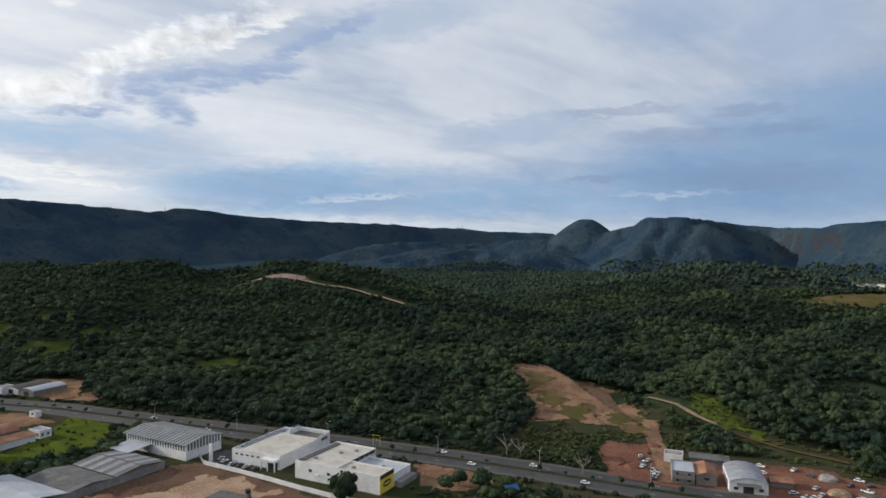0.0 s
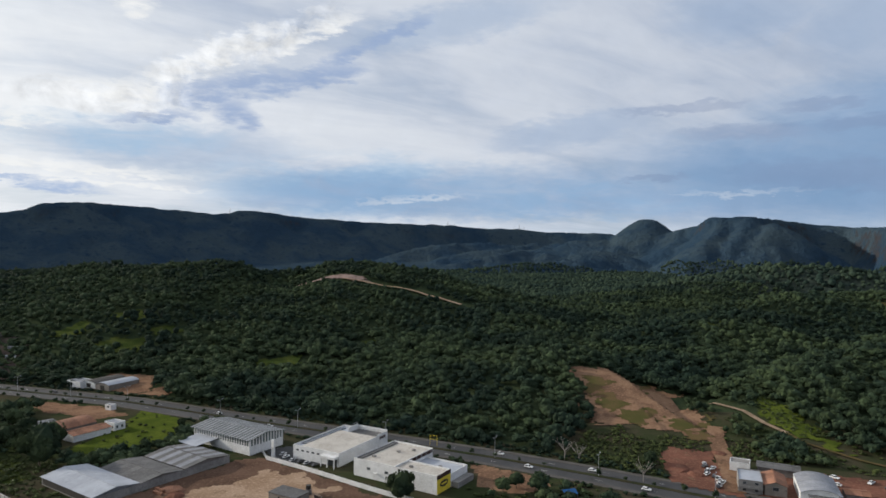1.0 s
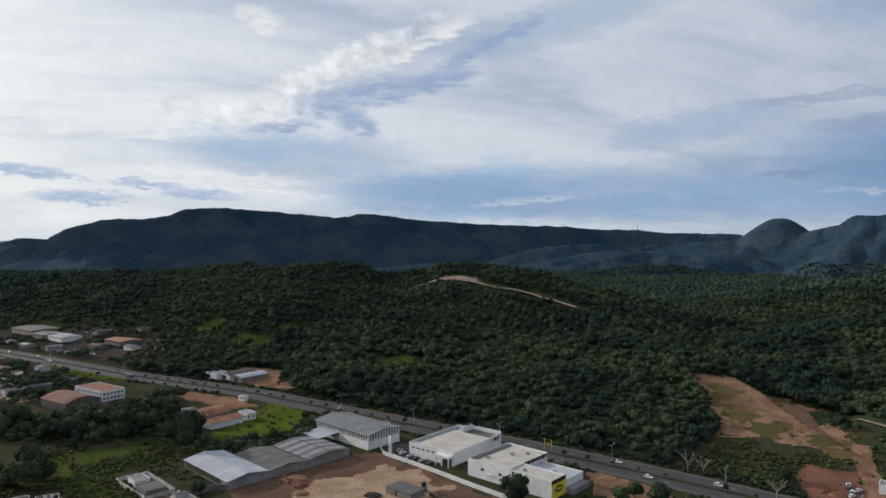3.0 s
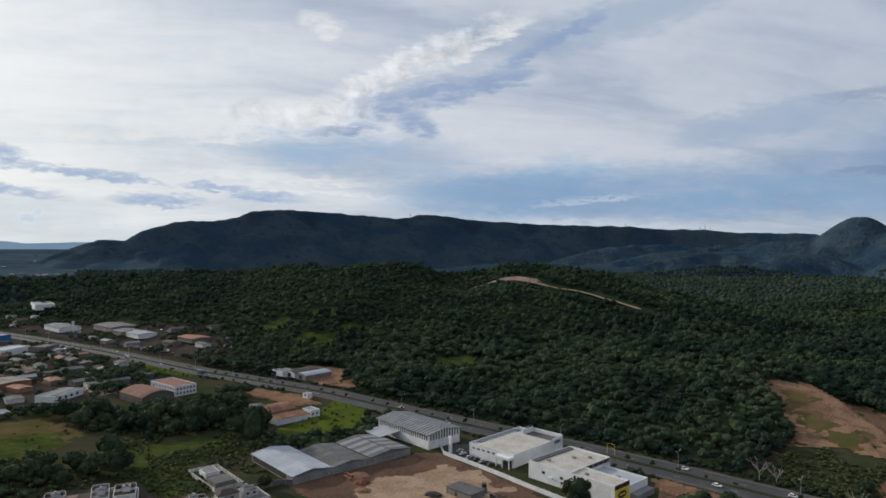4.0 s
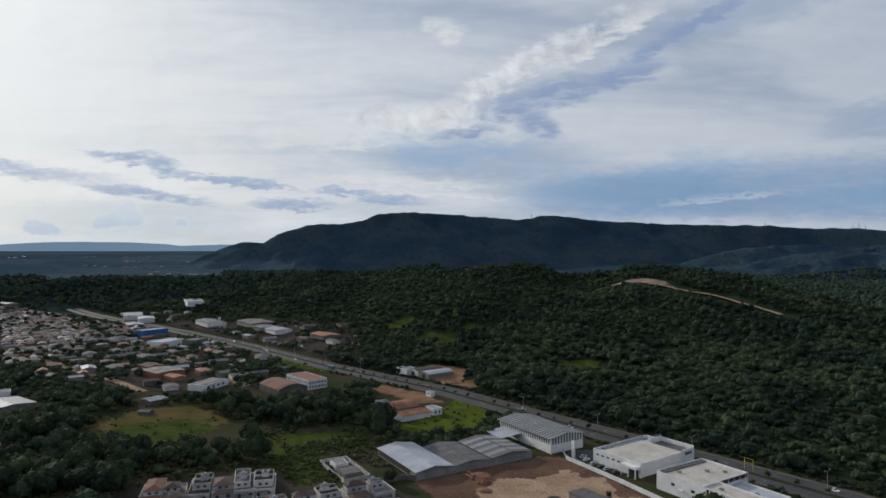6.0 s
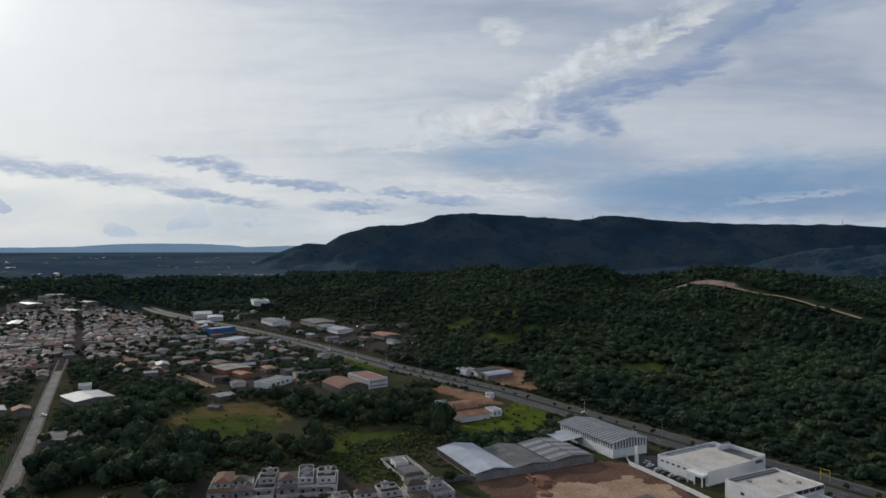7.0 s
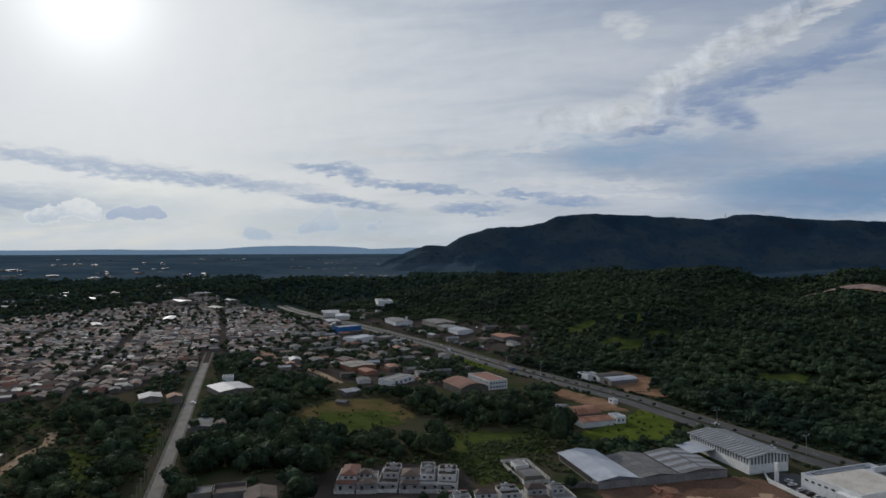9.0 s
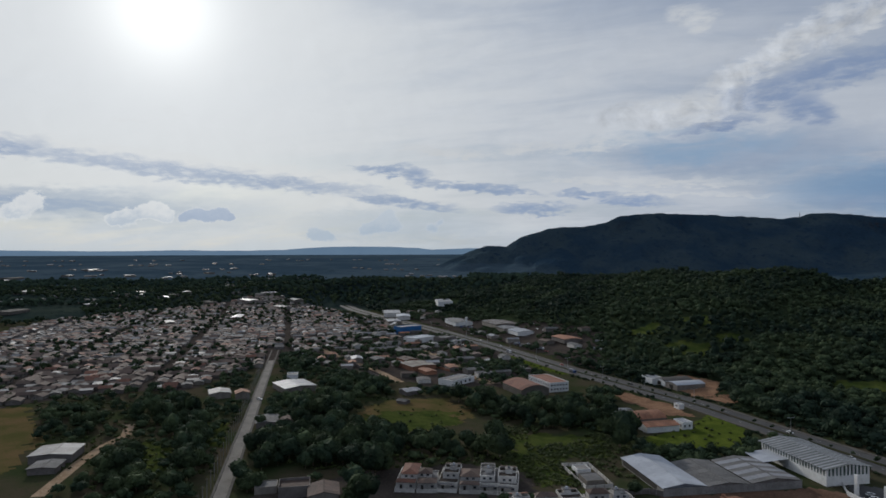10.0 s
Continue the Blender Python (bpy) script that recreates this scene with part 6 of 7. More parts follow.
gable_hall("field_hut", -394, 268, 20, 8, 6, 2.2, 0.6, M_BLOCK, [M_FIBRE], "small dark hut at the meadow's edge", 3, category="hut")

# walled plot with a small house
run_wall("plot_wall", ((-226, 252), (-218.5, 264), (-191, 248.5), (-197, 236.5), (-226, 252)), 1.9, M_STUCCO, "stained pale wall round a small plot", cap=M_CONC)
flat_hall("small_house", -201, 245, -29, 11, 9, 3.4, M_CREAM, M_FIBRE, "small house with a grey slab roof in a walled plot", 0.25, category="house")
flat_hall("small_house", -214, 253, -29, 8, 7, 3.0, M_WHITE, M_CONC, "small pale house in a walled plot", 0.3, category="house")


# row houses with roof terraces
def hip_roof(x0, x1, y0, y1, z, rise, over=0.35, thick=0.14):
    """Four slopes over a rectangle, the ridge along its longer side."""
    x0, x1, y0, y1 = x0 - over, x1 + over, y0 - over, y1 + over
    run = min(x1 - x0, y1 - y0) / 2
    if x1 - x0 > y1 - y0:
        a, c = (x0 + run, (y0 + y1) / 2, z + rise), (x1 - run, (y0 + y1) / 2, z + rise)
        faces = ([(x0, y0, z), (x1, y0, z), c, a], [(x1, y0, z), (x1, y1, z), c], [(x1, y1, z), (x0, y1, z), a, c], [(x0, y1, z), (x0, y0, z), a])
    else:
        a, c = ((x0 + x1) / 2, y0 + run, z + rise), ((x0 + x1) / 2, y1 - run, z + rise)
        faces = ([(x0, y0, z), (x1, y0, z), a], [(x1, y0, z), (x1, y1, z), c, a], [(x1, y1, z), (x0, y1, z), c], [(x0, y1, z), (x0, y0, z), a, c])
    out = []
    for f in faces:
        bm = bmesh.new()
        out.append(slab(bm, f, thick))
    return out


def row_unit(x, y, turn, w, d, k):
    rng = np.random.default_rng(100 + k)
    tiled = k in (0, 1, 3, 7, 9)
    b = thing("row_house", x, y, turn, "white house with reddish hipped tile roofs" if tiled else "white two-storey row house with a walled roof terrace", "house", "row houses")
    low, up = rng.uniform(2.7, 3.3), rng.uniform(5.0, 6.4)
    tile = (M_REDTILE, M_OLDTILE)[k % 2]
    part("wall", ring_wall(-w / 2, w / 2, -d / 2, d / 2, -0.3, low + 0.5), M_STUCCO, b)
    part("floor_slab", boxes((-w / 2 + 0.25, w / 2 - 0.25, -d / 2 + 0.25, d / 2 - 0.25, low - 0.2, low)), (M_CONC, M_FIBRE, M_TOWNEARTH)[k % 3], b, "stained terrace floor")
    y0, y1 = -d / 2 + rng.uniform(2.5, 7.0), d / 2 - rng.uniform(0.8, 4.0)
    x0, x1 = (-w / 2 + 0.02, w / 2 - rng.uniform(0.1, 3.2)) if rng.random() < 0.5 else (-w / 2 + rng.uniform(0.1, 3.2), w / 2 - 0.02)
    part("upper_wall", ring_wall(x0, x1, y0, y1, low, up), M_STUCCO, b)
    if tiled:
        for bm in hip_roof(x0, x1, y0, y1, up, 1.5):
            part("roof_slope", bm, tile, b, "reddish clay tile slope")
        for bm in hip_roof(-w / 2 + 0.4, w / 2 - 0.4, -d / 2 - 1.6, y0 - 0.8, low + 0.52, 1.0):
            part("porch_slope", bm, tile, b, "reddish clay tile slope")
    else:
        part("roof", boxes((x0 + 0.25, x1 - 0.25, y0 + 0.25, y1 - 0.25, up - 0.8, up - 0.6)), (M_CONC, M_FIBRE, M_TOWNEARTH)[k % 3], b, "stained terrace floor")
        hx, hy = rng.uniform(x0 + 0.3, (x0 + x1) / 2 - 0.6), rng.uniform(y0 + 0.8, max(y0 + 1.0, y1 - 4.6))
        part("stair_hut", ring_wall(hx, hx + 3.2, hy, hy + 3.4, up - 0.6, up + 1.5, 0.2), M_STUCCO, b)
        part("hut_roof", boxes((hx - 0.2, hx + 3.4, hy - 0.2, hy + 3.6, up + 1.5, up + 1.65)), (M_FIBRE, M_CONC)[k % 2], b)
        part("terrace_wall", boxes((x0 + 0.3, x1 - 0.3, (y0 + y1) / 2 - 0.1, (y0 + y1) / 2 + 0.1, up - 0.6, up + 0.3)), M_STUCCO, b)
        part("water_tank", rod(bmesh.new(), (hx + 1.6, hy + 1.2, up + 1.65), (hx + 1.6, hy + 1.2, up + 2.6), 0.65, 0.55, 10), (M_TINPALE, M_DULLTIN)[k % 2], b)
        bm = bmesh.new()
        e = y1 - rng.uniform(2.4, 3.6)
        slab(bm, [(x0 + 0.3, e, up + 1.0), (x1 - 0.4, e, up + 1.0), (x1 - 0.4, y1 - 0.3, up + 0.5), (x0 + 0.3, y1 - 0.3, up + 0.5)], 0.1)
        part("terrace_shade", bm, (M_REDTILE, M_FIBRE, M_OLDTILE)[k % 3], b, "sheet shade over the terrace")
        for px in (x0 + 0.5, x1 - 0.6):
            part("post", boxes((px - 0.08, px + 0.08, e + 0.1, e + 0.26, up - 0.6, up + 0.9)), M_CONC, b)
        part("porch_slab", boxes((-w / 2 + 0.3, w / 2 - 2.5, -d / 2 - 2.2, -d / 2 - 0.02, 2.5, 2.65)), M_FIBRE, b)
    part("yard_wall", boxes((-w / 2, w / 2, -d / 2 - 4.4, -d / 2 - 4.2, -0.2, 1.7), (-w / 2, -w / 2 + 0.18, -d / 2 - 4.2, -d / 2 - 0.05, -0.2, 1.7)), M_STUCCO, b)
    window(b, (x0 + x1) / 2 - 1.4, y0, low + 1.5, 1.4, 1.1, "-y")
    window(b, (x0 + x1) / 2 + 1.4, y0, low + 1.5, 1.4, 1.1, "-y")
    window(b, w / 4, -d / 2, 1.5, 1.5, 1.2, "-y")
    doorway(b, -w / 4, -d / 2, 1.0, 2.1, "-y", M_DARK)
    return b


for k in range(6):
    row_unit(-257 + k * 6.5 + (0, 1.5, -0.8, 1.0, -0.4, 0.6)[k], 178 + k * 7.0 + (0, -1.4, 1.8, 0.3, 1.6, -0.6)[k], 47 + (0, 3, -2, 1, 0, -3)[k], 9.4, (20, 16, 21, 18, 22, 19)[k], k)
for k in range(5):
    row_unit(-200 + k * 6.4 + (0, 0.8, -0.6, 0.5, 0)[k], 196 + k * 9.4, 57 + (0, -3, 2, 0, 3)[k], 9.6, (14, 12, 15, 13, 14)[k], k + 6)
gable_hall("old_house", -262, 135, -27, 15, 13, 4.6, 1.5, M_CREAM, [M_OLDTILE], "old house with a dark clay roof", 5, category="house")
flat_hall("brick_house", -277, 128, -27, 12, 14, 5.2, M_BLOCK, M_OLDTILE, "unfinished brick house with an open top", 1.2, category="house")
flat_hall("brick_house", -288, 119, -27, 9, 10, 3.4, M_CREAM, M_FIBRE, "small rendered house with a slab roof", 0.3, category="house")

# west of the street
gable_hall("long_shed", -404, 49, -27, 19, 21, 4.4, 0.8, M_BLOCK, [M_DULLTIN], "broad shed with a grey sheet roof", 5, category="shed")
gable_hall("low_shed", -384, 42, -27, 13, 13, 3.2, 0.6, M_BLOCK, [M_FIBRE], "low shed with a dark grey roof", 4, category="shed")
gable_hall("market_hall", -489, 226, -5, 30, 26, 4.4, 1.2, M_CREAM, [M_TIN], "open hall with a pale zinc roof", 7, category="hall")
gable_hall("street_house", -500, 169, -15, 17, 15, 4.2, 1.2, M_CREAM, [M_DULLTIN], "house with a grey sheet roof", 5, category="house")
gable_hall("street_house", -484, 181, -15, 10, 10, 4.8, 1.6, M_CREAM, [M_TILE], "house with a red tiled roof beside the street", 4, category="house")
gable_hall("street_house", -400, 166, -25, 20, 13, 3.4, 0.8, M_BLOCK, [M_FIBRE], "low house with a grey sheet roof beside the street", 5, category="house")
gable_hall("street_house", -392, 176, -25, 9, 8, 3.6, 1.3, M_CREAM, [M_OLDTILE], "small house with an old tiled roof", 3, category="house")
flat_hall("street_house", -523, 240, -25, 11, 9, 6.4, M_WHITE, M_CONC, "narrow white two-storey house", 0.6, category="house")

# brick yards and sheds towards the avenue
gable_hall("brick_shed", -505, 360, -8, 28, 25, 4.4, 0.9, M_TILE, [M_CREAM], "open brick shed with a pale sheet roof", 6, category="shed")
gable_hall("brick_shed", -540, 372, -10, 22, 14, 3.6, 1.2, M_TILE, [M_OLDTILE], "brick shed with a brown tiled roof", 5, category="shed")
gable_hall("brick_shed", -478, 352, -10, 18, 10, 3.2, 0.8, M_TILE, [M_TILE], "low red-roofed brick shed", 4, category="shed")
gable_hall("brick_shed", -560, 350, -14, 16, 12, 3.6, 1.0, M_BLOCK, [M_FIBRE], "low grey-roofed block shed", 4, category="shed")
gable_hall("brick_shed", -530, 398, -14, 18, 12, 3.6, 1.0, M_BLOCK, [M_OLDTILE], "brown-roofed shed beside the side road", 4, category="shed")
gable_hall("brick_shed", -590, 400, -14, 20, 14, 4.0, 1.2, M_CREAM, [M_FIBRE], "grey-roofed shed beside the side road", 4, category="shed")
gable_hall("brick_shed", -480, 432, -20, 12, 9, 3.2, 0.8, M_BLOCK, [M_TIN], "small shed with a pale roof", 3, category="shed")
run_wall("brick_wall", ((-470, 300), (-560, 322), (-600, 338)), 2.2, M_BLOCK, "dusty brick wall along the side road", 8.0)
run_wall("brick_wall", ((-560, 385), (-470, 372)), 2.2, M_TILE, "red brick yard wall", 8.0)
blue = flat_hall("blue_building", -733, 506, -4, 17, 34, 10.5, M_BLUE, M_TIN, "tall blue-clad building with a pale roof", 0.4)
fl = flat_hall("flat_store", -655, 470, 12, 22, 34, 6.6, M_WHITE, M_TINPALE, "white store with a flat pale roof", 0.5)
fl = flat_hall("flat_store", -632, 492, 12, 18, 22, 7.0, M_BLOCK, M_FIBRE, "brown store with a flat grey roof", 0.5)
gable_hall("depot", -760, 618, -22, 58, 26, 5.4, 1.4, M_WHITE, [M_DULLTIN, M_FIBRE], "depot with a wide grey roof beside the avenue", 10)
gable_hall("depot", -672, 622, -22, 56, 34, 5.6, 1.4, M_CREAM, [M_DULLTIN, M_OLDTILE], "depot with brown and grey sheeting", 10)
gable_hall("depot", -596, 588, -22, 34, 22, 4.8, 1.2, M_WHITE, [M_TINPALE, M_TIN], "white depot with a pale roof", 8)
gable_hall("depot", -632, 600, -22, 30, 24, 4.8, 1.2, M_CREAM, [M_DULLTIN], "rendered depot with a grey roof", 6)
gable_hall("orange_shed", -504, 571, -22, 34, 22, 4.4, 1.2, M_BLOCK, [M_TILE], "open shed with an orange roof under the wood", 7, category="shed")
bld = flat_hall("white_block", -925, 718, -32, 62, 26, 8.5, M_WHITE, M_TIN, "long white two-storey block under the wood", 0.5)
flat_hall("far_store", -958, 628, -32, 58, 28, 7.5, M_STUCCO, M_TIN, "large white store at the edge of town", 0.5)
gable_hall("far_store", -900, 612, -32, 40, 22, 6.0, 1.0, M_STUCCO, [M_TINPALE], "store with a bright zinc roof", 6)
gable_hall("far_store", -850, 560, -25, 34, 20, 5.0, 1.0, M_CREAM, [M_TIN], "store with a grey roof", 6)
tw = thing("water_tower", -727, 606, 0, "slim white water tower by the depots", "tower")
part("shaft", rod(bmesh.new(), (0, 0, -0.3), (0, 0, 11), 1.3, 1.2, 12), M_WHITE, tw)
part("tank", rod(bmesh.new(), (0, 0, 11.05), (0, 0, 14), 1.7, 1.7, 12), M_WHITE, tw)

# sheds and barn by the red yard
barn = barrel_hall("barn", 141, 300, 73, 24, 16, 5.0, 2.0, M_WHITE, M_TIN, "white barn with a grey arched roof")
part("gate", boxes((-12.1, -11.98, -2.2, 2.2, 0.05, 3.2)), M_DARK, barn, "dark gate")
for py in (-5.2, 5.2):
    window(barn, -12.0, py, 2.0, 2.0, 1.4, "-x")
bm = bmesh.new()
slab(bm, [(-14.2, -5, 3.9), (-12.05, -5, 4.5), (-12.05, 5, 4.5), (-14.2, 5, 3.9)][::-1], 0.12)
part("canopy", bm, M_FIBRE, barn)
h1 = flat_hall("yard_house", 115, 308, -17, 10, 16, 6.0, M_CONC, M_TINPALE, "two-storey raw concrete house with a flat roof", 0.4, category="house")
part("balcony", boxes((-5, 5, -10.2, -8.05, 2.9, 3.1), (-5, 5, -10.2, -10.05, 3.1, 4.0)), M_CONC, h1)
for px in (-2.5, 2.5):
    window(h1, px, -8, 4.6, 1.6, 1.2, "-y")
    window(h1, px, -8, 1.6, 1.6, 1.2, "-y")
h2 = gable_hall("yard_house", 125, 306, 73, 17, 9, 4.8, 1.5, M_CREAM, [M_TILE], "rendered house with an orange tiled roof", 5, category="house")
window(h2, -8.5, 0, 3.2, 2.6, 1.6, "-x")
gable_hall("long_shed", 135.5, 327, -22, 18, 9, 3.6, 0.8, M_BLOCK, [M_FIBRE], "long low shed with a grey roof", 5, category="shed")
flat_hall("yard_hut", 119, 331, -22, 9, 8, 4.6, M_WHITE, M_CONC, "small white hut in the yard", 0.4, category="hut")
gable_hall("red_shed", 157, 299, -15, 9, 7.5, 2.8, 0.8, M_BLOCK, [M_TILE], "small open shed with a red roof", 3, category="shed")
for k, (a, r) in enumerate(((-31.3, 1470), (-31.8, 1500), (-32.2, 1455), (-32.6, 1490), (-33.1, 1470), (-33.5, 1510), (-33.9, 1460), (-34.3, 1495), (-34.9, 1475), (-32.9, 1440), (-35.5, 1500))):
    x, y, _ = polar(((a, r, 0),))[0]
    gable_hall("hill_house", x, y, 20 + 37 * k, 15 + k % 3 * 3, 11, 4.0, 1.4, (M_WHITE, M_STUCCO)[k % 2], [(M_OLDTILE, M_TIN, M_PAVE)[k % 3]],
               ("small white house with an old tiled roof on the hill", "small house with a zinc roof on the hill", "small house with a pale roof on the hill")[k % 3], 2, "houses on the far hill", "house")

# small sheds and workshops that line the avenue
def trade_sheds():
    rng = np.random.default_rng(61)
    looks = ((M_BLOCK, M_FIBRE, "low workshop with a grey sheet roof"), (M_CREAM, M_OLDTILE, "workshop with an old brown tiled roof"), (M_STUCCO, M_DULLTIN, "pale workshop with a zinc roof"),
             (M_BLOCK, M_TILE, "brick shed with a red roof"), (M_CREAM, M_TIN, "workshop with a pale zinc roof"), (M_STUCCO, M_FIBRE, "rendered house with a grey roof"))
    done = []
    for poly, n in ((NEAR_STRIP, 62), (FAR_STRIP, 14)):
        xs, ys = [p[0] for p in poly], [p[1] for p in poly]
        tries = 0
        while n and tries < 900:
            tries += 1
            x, y = rng.uniform(min(xs), max(xs)), rng.uniform(min(ys), max(ys))
            L, W = rng.uniform(9, 19), rng.uniform(7, 12)
            pt = (np.array([x]), np.array([y]))
            if not inside(poly, *pt)[0] or not free(*pt)[0] or abs(along(AVENUE, *pt)[0][0]) < 24 or inside(TOWN, *pt)[0]:
                continue
            if inside(STEAD, *pt)[0] and rng.random() < 0.5:
                continue
            if any(math.hypot(x - a, y - b) < 17 for a, b in done):
                continue
            done.append((x, y))
            wall, roof, label = looks[int(rng.choice(6, p=(0.24, 0.2, 0.14, 0.14, 0.1, 0.18)))]
            gable_hall("workshop", x, y, -22 + 90 * int(rng.integers(2)) + rng.uniform(-6, 6), L, W, rng.uniform(2.8, 4.4), rng.uniform(0.6, 1.4), wall, [roof], label, 2, "workshops along the avenue", "workshop", 0.4)
            n -= 1
    return done


BUILT += [(-505, 360, -8, 16, 15), (-540, 372, -10, 12, 9), (-478, 352, -10, 10, 6), (-590, 400, -14, 12, 9), (-530, 398, -14, 11, 8), (-560, 350, -14, 10, 8), (-855, 560, -25, 20, 13), (-900, 612, -32, 24, 14), (-958, 628, -32, 32, 18), (-727, 606, 0, 6, 6)]
TRADE = trade_sheds()


# ---- the town ----
def town_house(kind):
    L, W, h, rise, wall, roof = ((9.6, 8, 2.6, 1.5, M_CREAM, M_OLDTILE), (11, 9, 2.7, 1.4, M_CREAM, M_OLDTILE), (8.6, 8, 2.5, 0.9, M_CREAM, M_FIBRE), (10, 8, 2.8, 1.6, M_CREAM, M_REDTILE),
                                 (9, 8.4, 2.6, 0.7, M_BLOCK, M_DULLTIN), (10.4, 9.2, 2.6, 1.4, M_BLOCK, M_OLDTILE))[kind]
    label = ("small rendered house with an old brown tiled roof", "rendered house with a weathered tiled roof", "small house with a grey sheet roof", "rendered house with a red tiled roof",
             "small block house with a pale metal roof", "block house with a brown tiled roof")[kind]
    b = thing("house", -700, -100 - 20 * kind, 0, label, "house", "houses in town", z=0)
    part("wall", gable_shell(L, W, h, rise, 0.2), wall, b)
    for s in (-1, 1):
        bm = bmesh.new()
        c = [(-L / 2 - 0.5, s * (W / 2 + 0.5), h - 0.15), (L / 2 + 0.5, s * (W / 2 + 0.5), h - 0.15), (L / 2 + 0.5, 0, h + rise), (-L / 2 - 0.5, 0, h + rise)]
        slab(bm, c if s < 0 else c[::-1], 0.12)
        part("roof_slope", bm, roof, b).location.z = 0.13
    window(b, L / 2, -W / 5, 1.6, 1.3, 1.1, "+x")
    part("door", boxes((L / 4, L / 4 + 0.9, -W / 2 - 0.05, -W / 2 + 0.02, 0.05, 2.1)), M_DARK, b)
    return b


def town():
    rng = np.random.default_rng(41)
    kinds = [town_house(k) for k in range(6)]
    fresh = set(range(6))
    u, v = np.meshgrid(np.arange(-1500, -300, 9.6), np.arange(-900, 900, 10.4))
    keep = np.ones(u.shape, bool)
    keep[10::11, :] = False            # cross streets
    keep[:, 16::17] = False
    u, v = u[keep], v[keep]
    u, v = u + rng.uniform(-2.6, 2.6, u.shape), v + rng.uniform(-2.4, 2.4, v.shape)
    c, s = math.cos(radians(-24)), math.sin(radians(-24))
    x, y = u * c - v * s, u * s + v * c
    k = inside(TOWN, x, y) & (rng.random(x.shape) < 0.90) & (np.abs(along(STREET, x, y)[0]) > 10)
    x, y = x[k], y[k]
    turns = -24 + 90 * rng.integers(4, size=len(x)) + rng.uniform(-9, 9, len(x))
    z = height(x, y)
    spots = [(math.hypot(p + 560, q - 120), p, q, t, e) for p, q, t, e in zip(x, y, turns, z)]
    spots.sort()
    for d, x, y, turn, e in spots[:280]:
        k = int(rng.choice(6, p=(0.26, 0.2, 0.18, 0.1, 0.1, 0.16)))
        m = pose(x, y, e + 0.1, 0, 0, turn)
        if k in fresh:
            fresh.discard(k)
            kinds[k].matrix_basis = m
        else:
            copy_thing(kinds[k], m)
    # the rest of the town, too far to tell apart
    V, F, mats, n = [], [], [], 0
    rest = [(x, y, t, e) for d, x, y, t, e in spots[280:]]
    for i in range(260):                       # far quarters beyond the woods
        a, r = radians(rng.uniform(50, 90)), rng.choice((1500, 1700, 1950, 2300, 2700, 3200, 3700)) + rng.normal() * 60
        if wave(np.array(math.degrees(a) * 0.35), np.array(r / 300.0)) > 0.45:
            x, y = -math.sin(a) * r, math.cos(a) * r
            rest.append((x, y, rng.uniform(0, 90), float(height(x, y))))
    for x, y, turn, e0 in rest:
        far_off = math.hypot(x, y) > 1420
        L, W = (rng.uniform(10, 26), rng.uniform(8, 14)) if far_off else (rng.uniform(7, 12), rng.uniform(7, 10))
        h, rise = rng.uniform(2.4, 3.2) + (1 if far_off else 0), rng.uniform(0.6, 1.6)
        z = e0 + 0.05
        ca, sa = math.cos(radians(turn)), math.sin(radians(turn))
        loc = [(-L / 2, -W / 2, 0), (L / 2, -W / 2, 0), (L / 2, W / 2, 0), (-L / 2, W / 2, 0), (-L / 2, -W / 2, h), (L / 2, -W / 2, h), (L / 2, W / 2, h), (-L / 2, W / 2, h), (-L / 2, 0, h + rise), (L / 2, 0, h + rise)]
        V += [(x + a * ca - b * sa, y + a * sa + b * ca, z + e) for a, b, e in loc]
        F += [[n + i for i in f] for f in ((0, 1, 5, 4), (2, 3, 7, 6), (1, 2, 6, 9, 5), (3, 0, 4, 8, 7), (4, 5, 9, 8), (6, 7, 8, 9))]
        roof = int(rng.choice(4, p=(0.52, 0.30, 0.08, 0.10))) + 2 if not far_off else int(rng.choice((3, 4, 6)))
        wall = int(rng.integers(2))
        mats += [wall] * 4 + [roof] * 2
        n += 10
    me = raw_mesh("town_roofs", V, [i for f in F for i in f], [len(f) for f in F], [M_CREAM, M_BLOCK, M_OLDTILE, M_FIBRE, M_DULLTIN, M_REDTILE, M_TIN])
    me.polygons.foreach_set("material_index", np.array(mats, np.int32))
    tagged(new("town_roofs", me), "crowded brown and grey roofs of the far town", "houses", kind="stuff")


town()


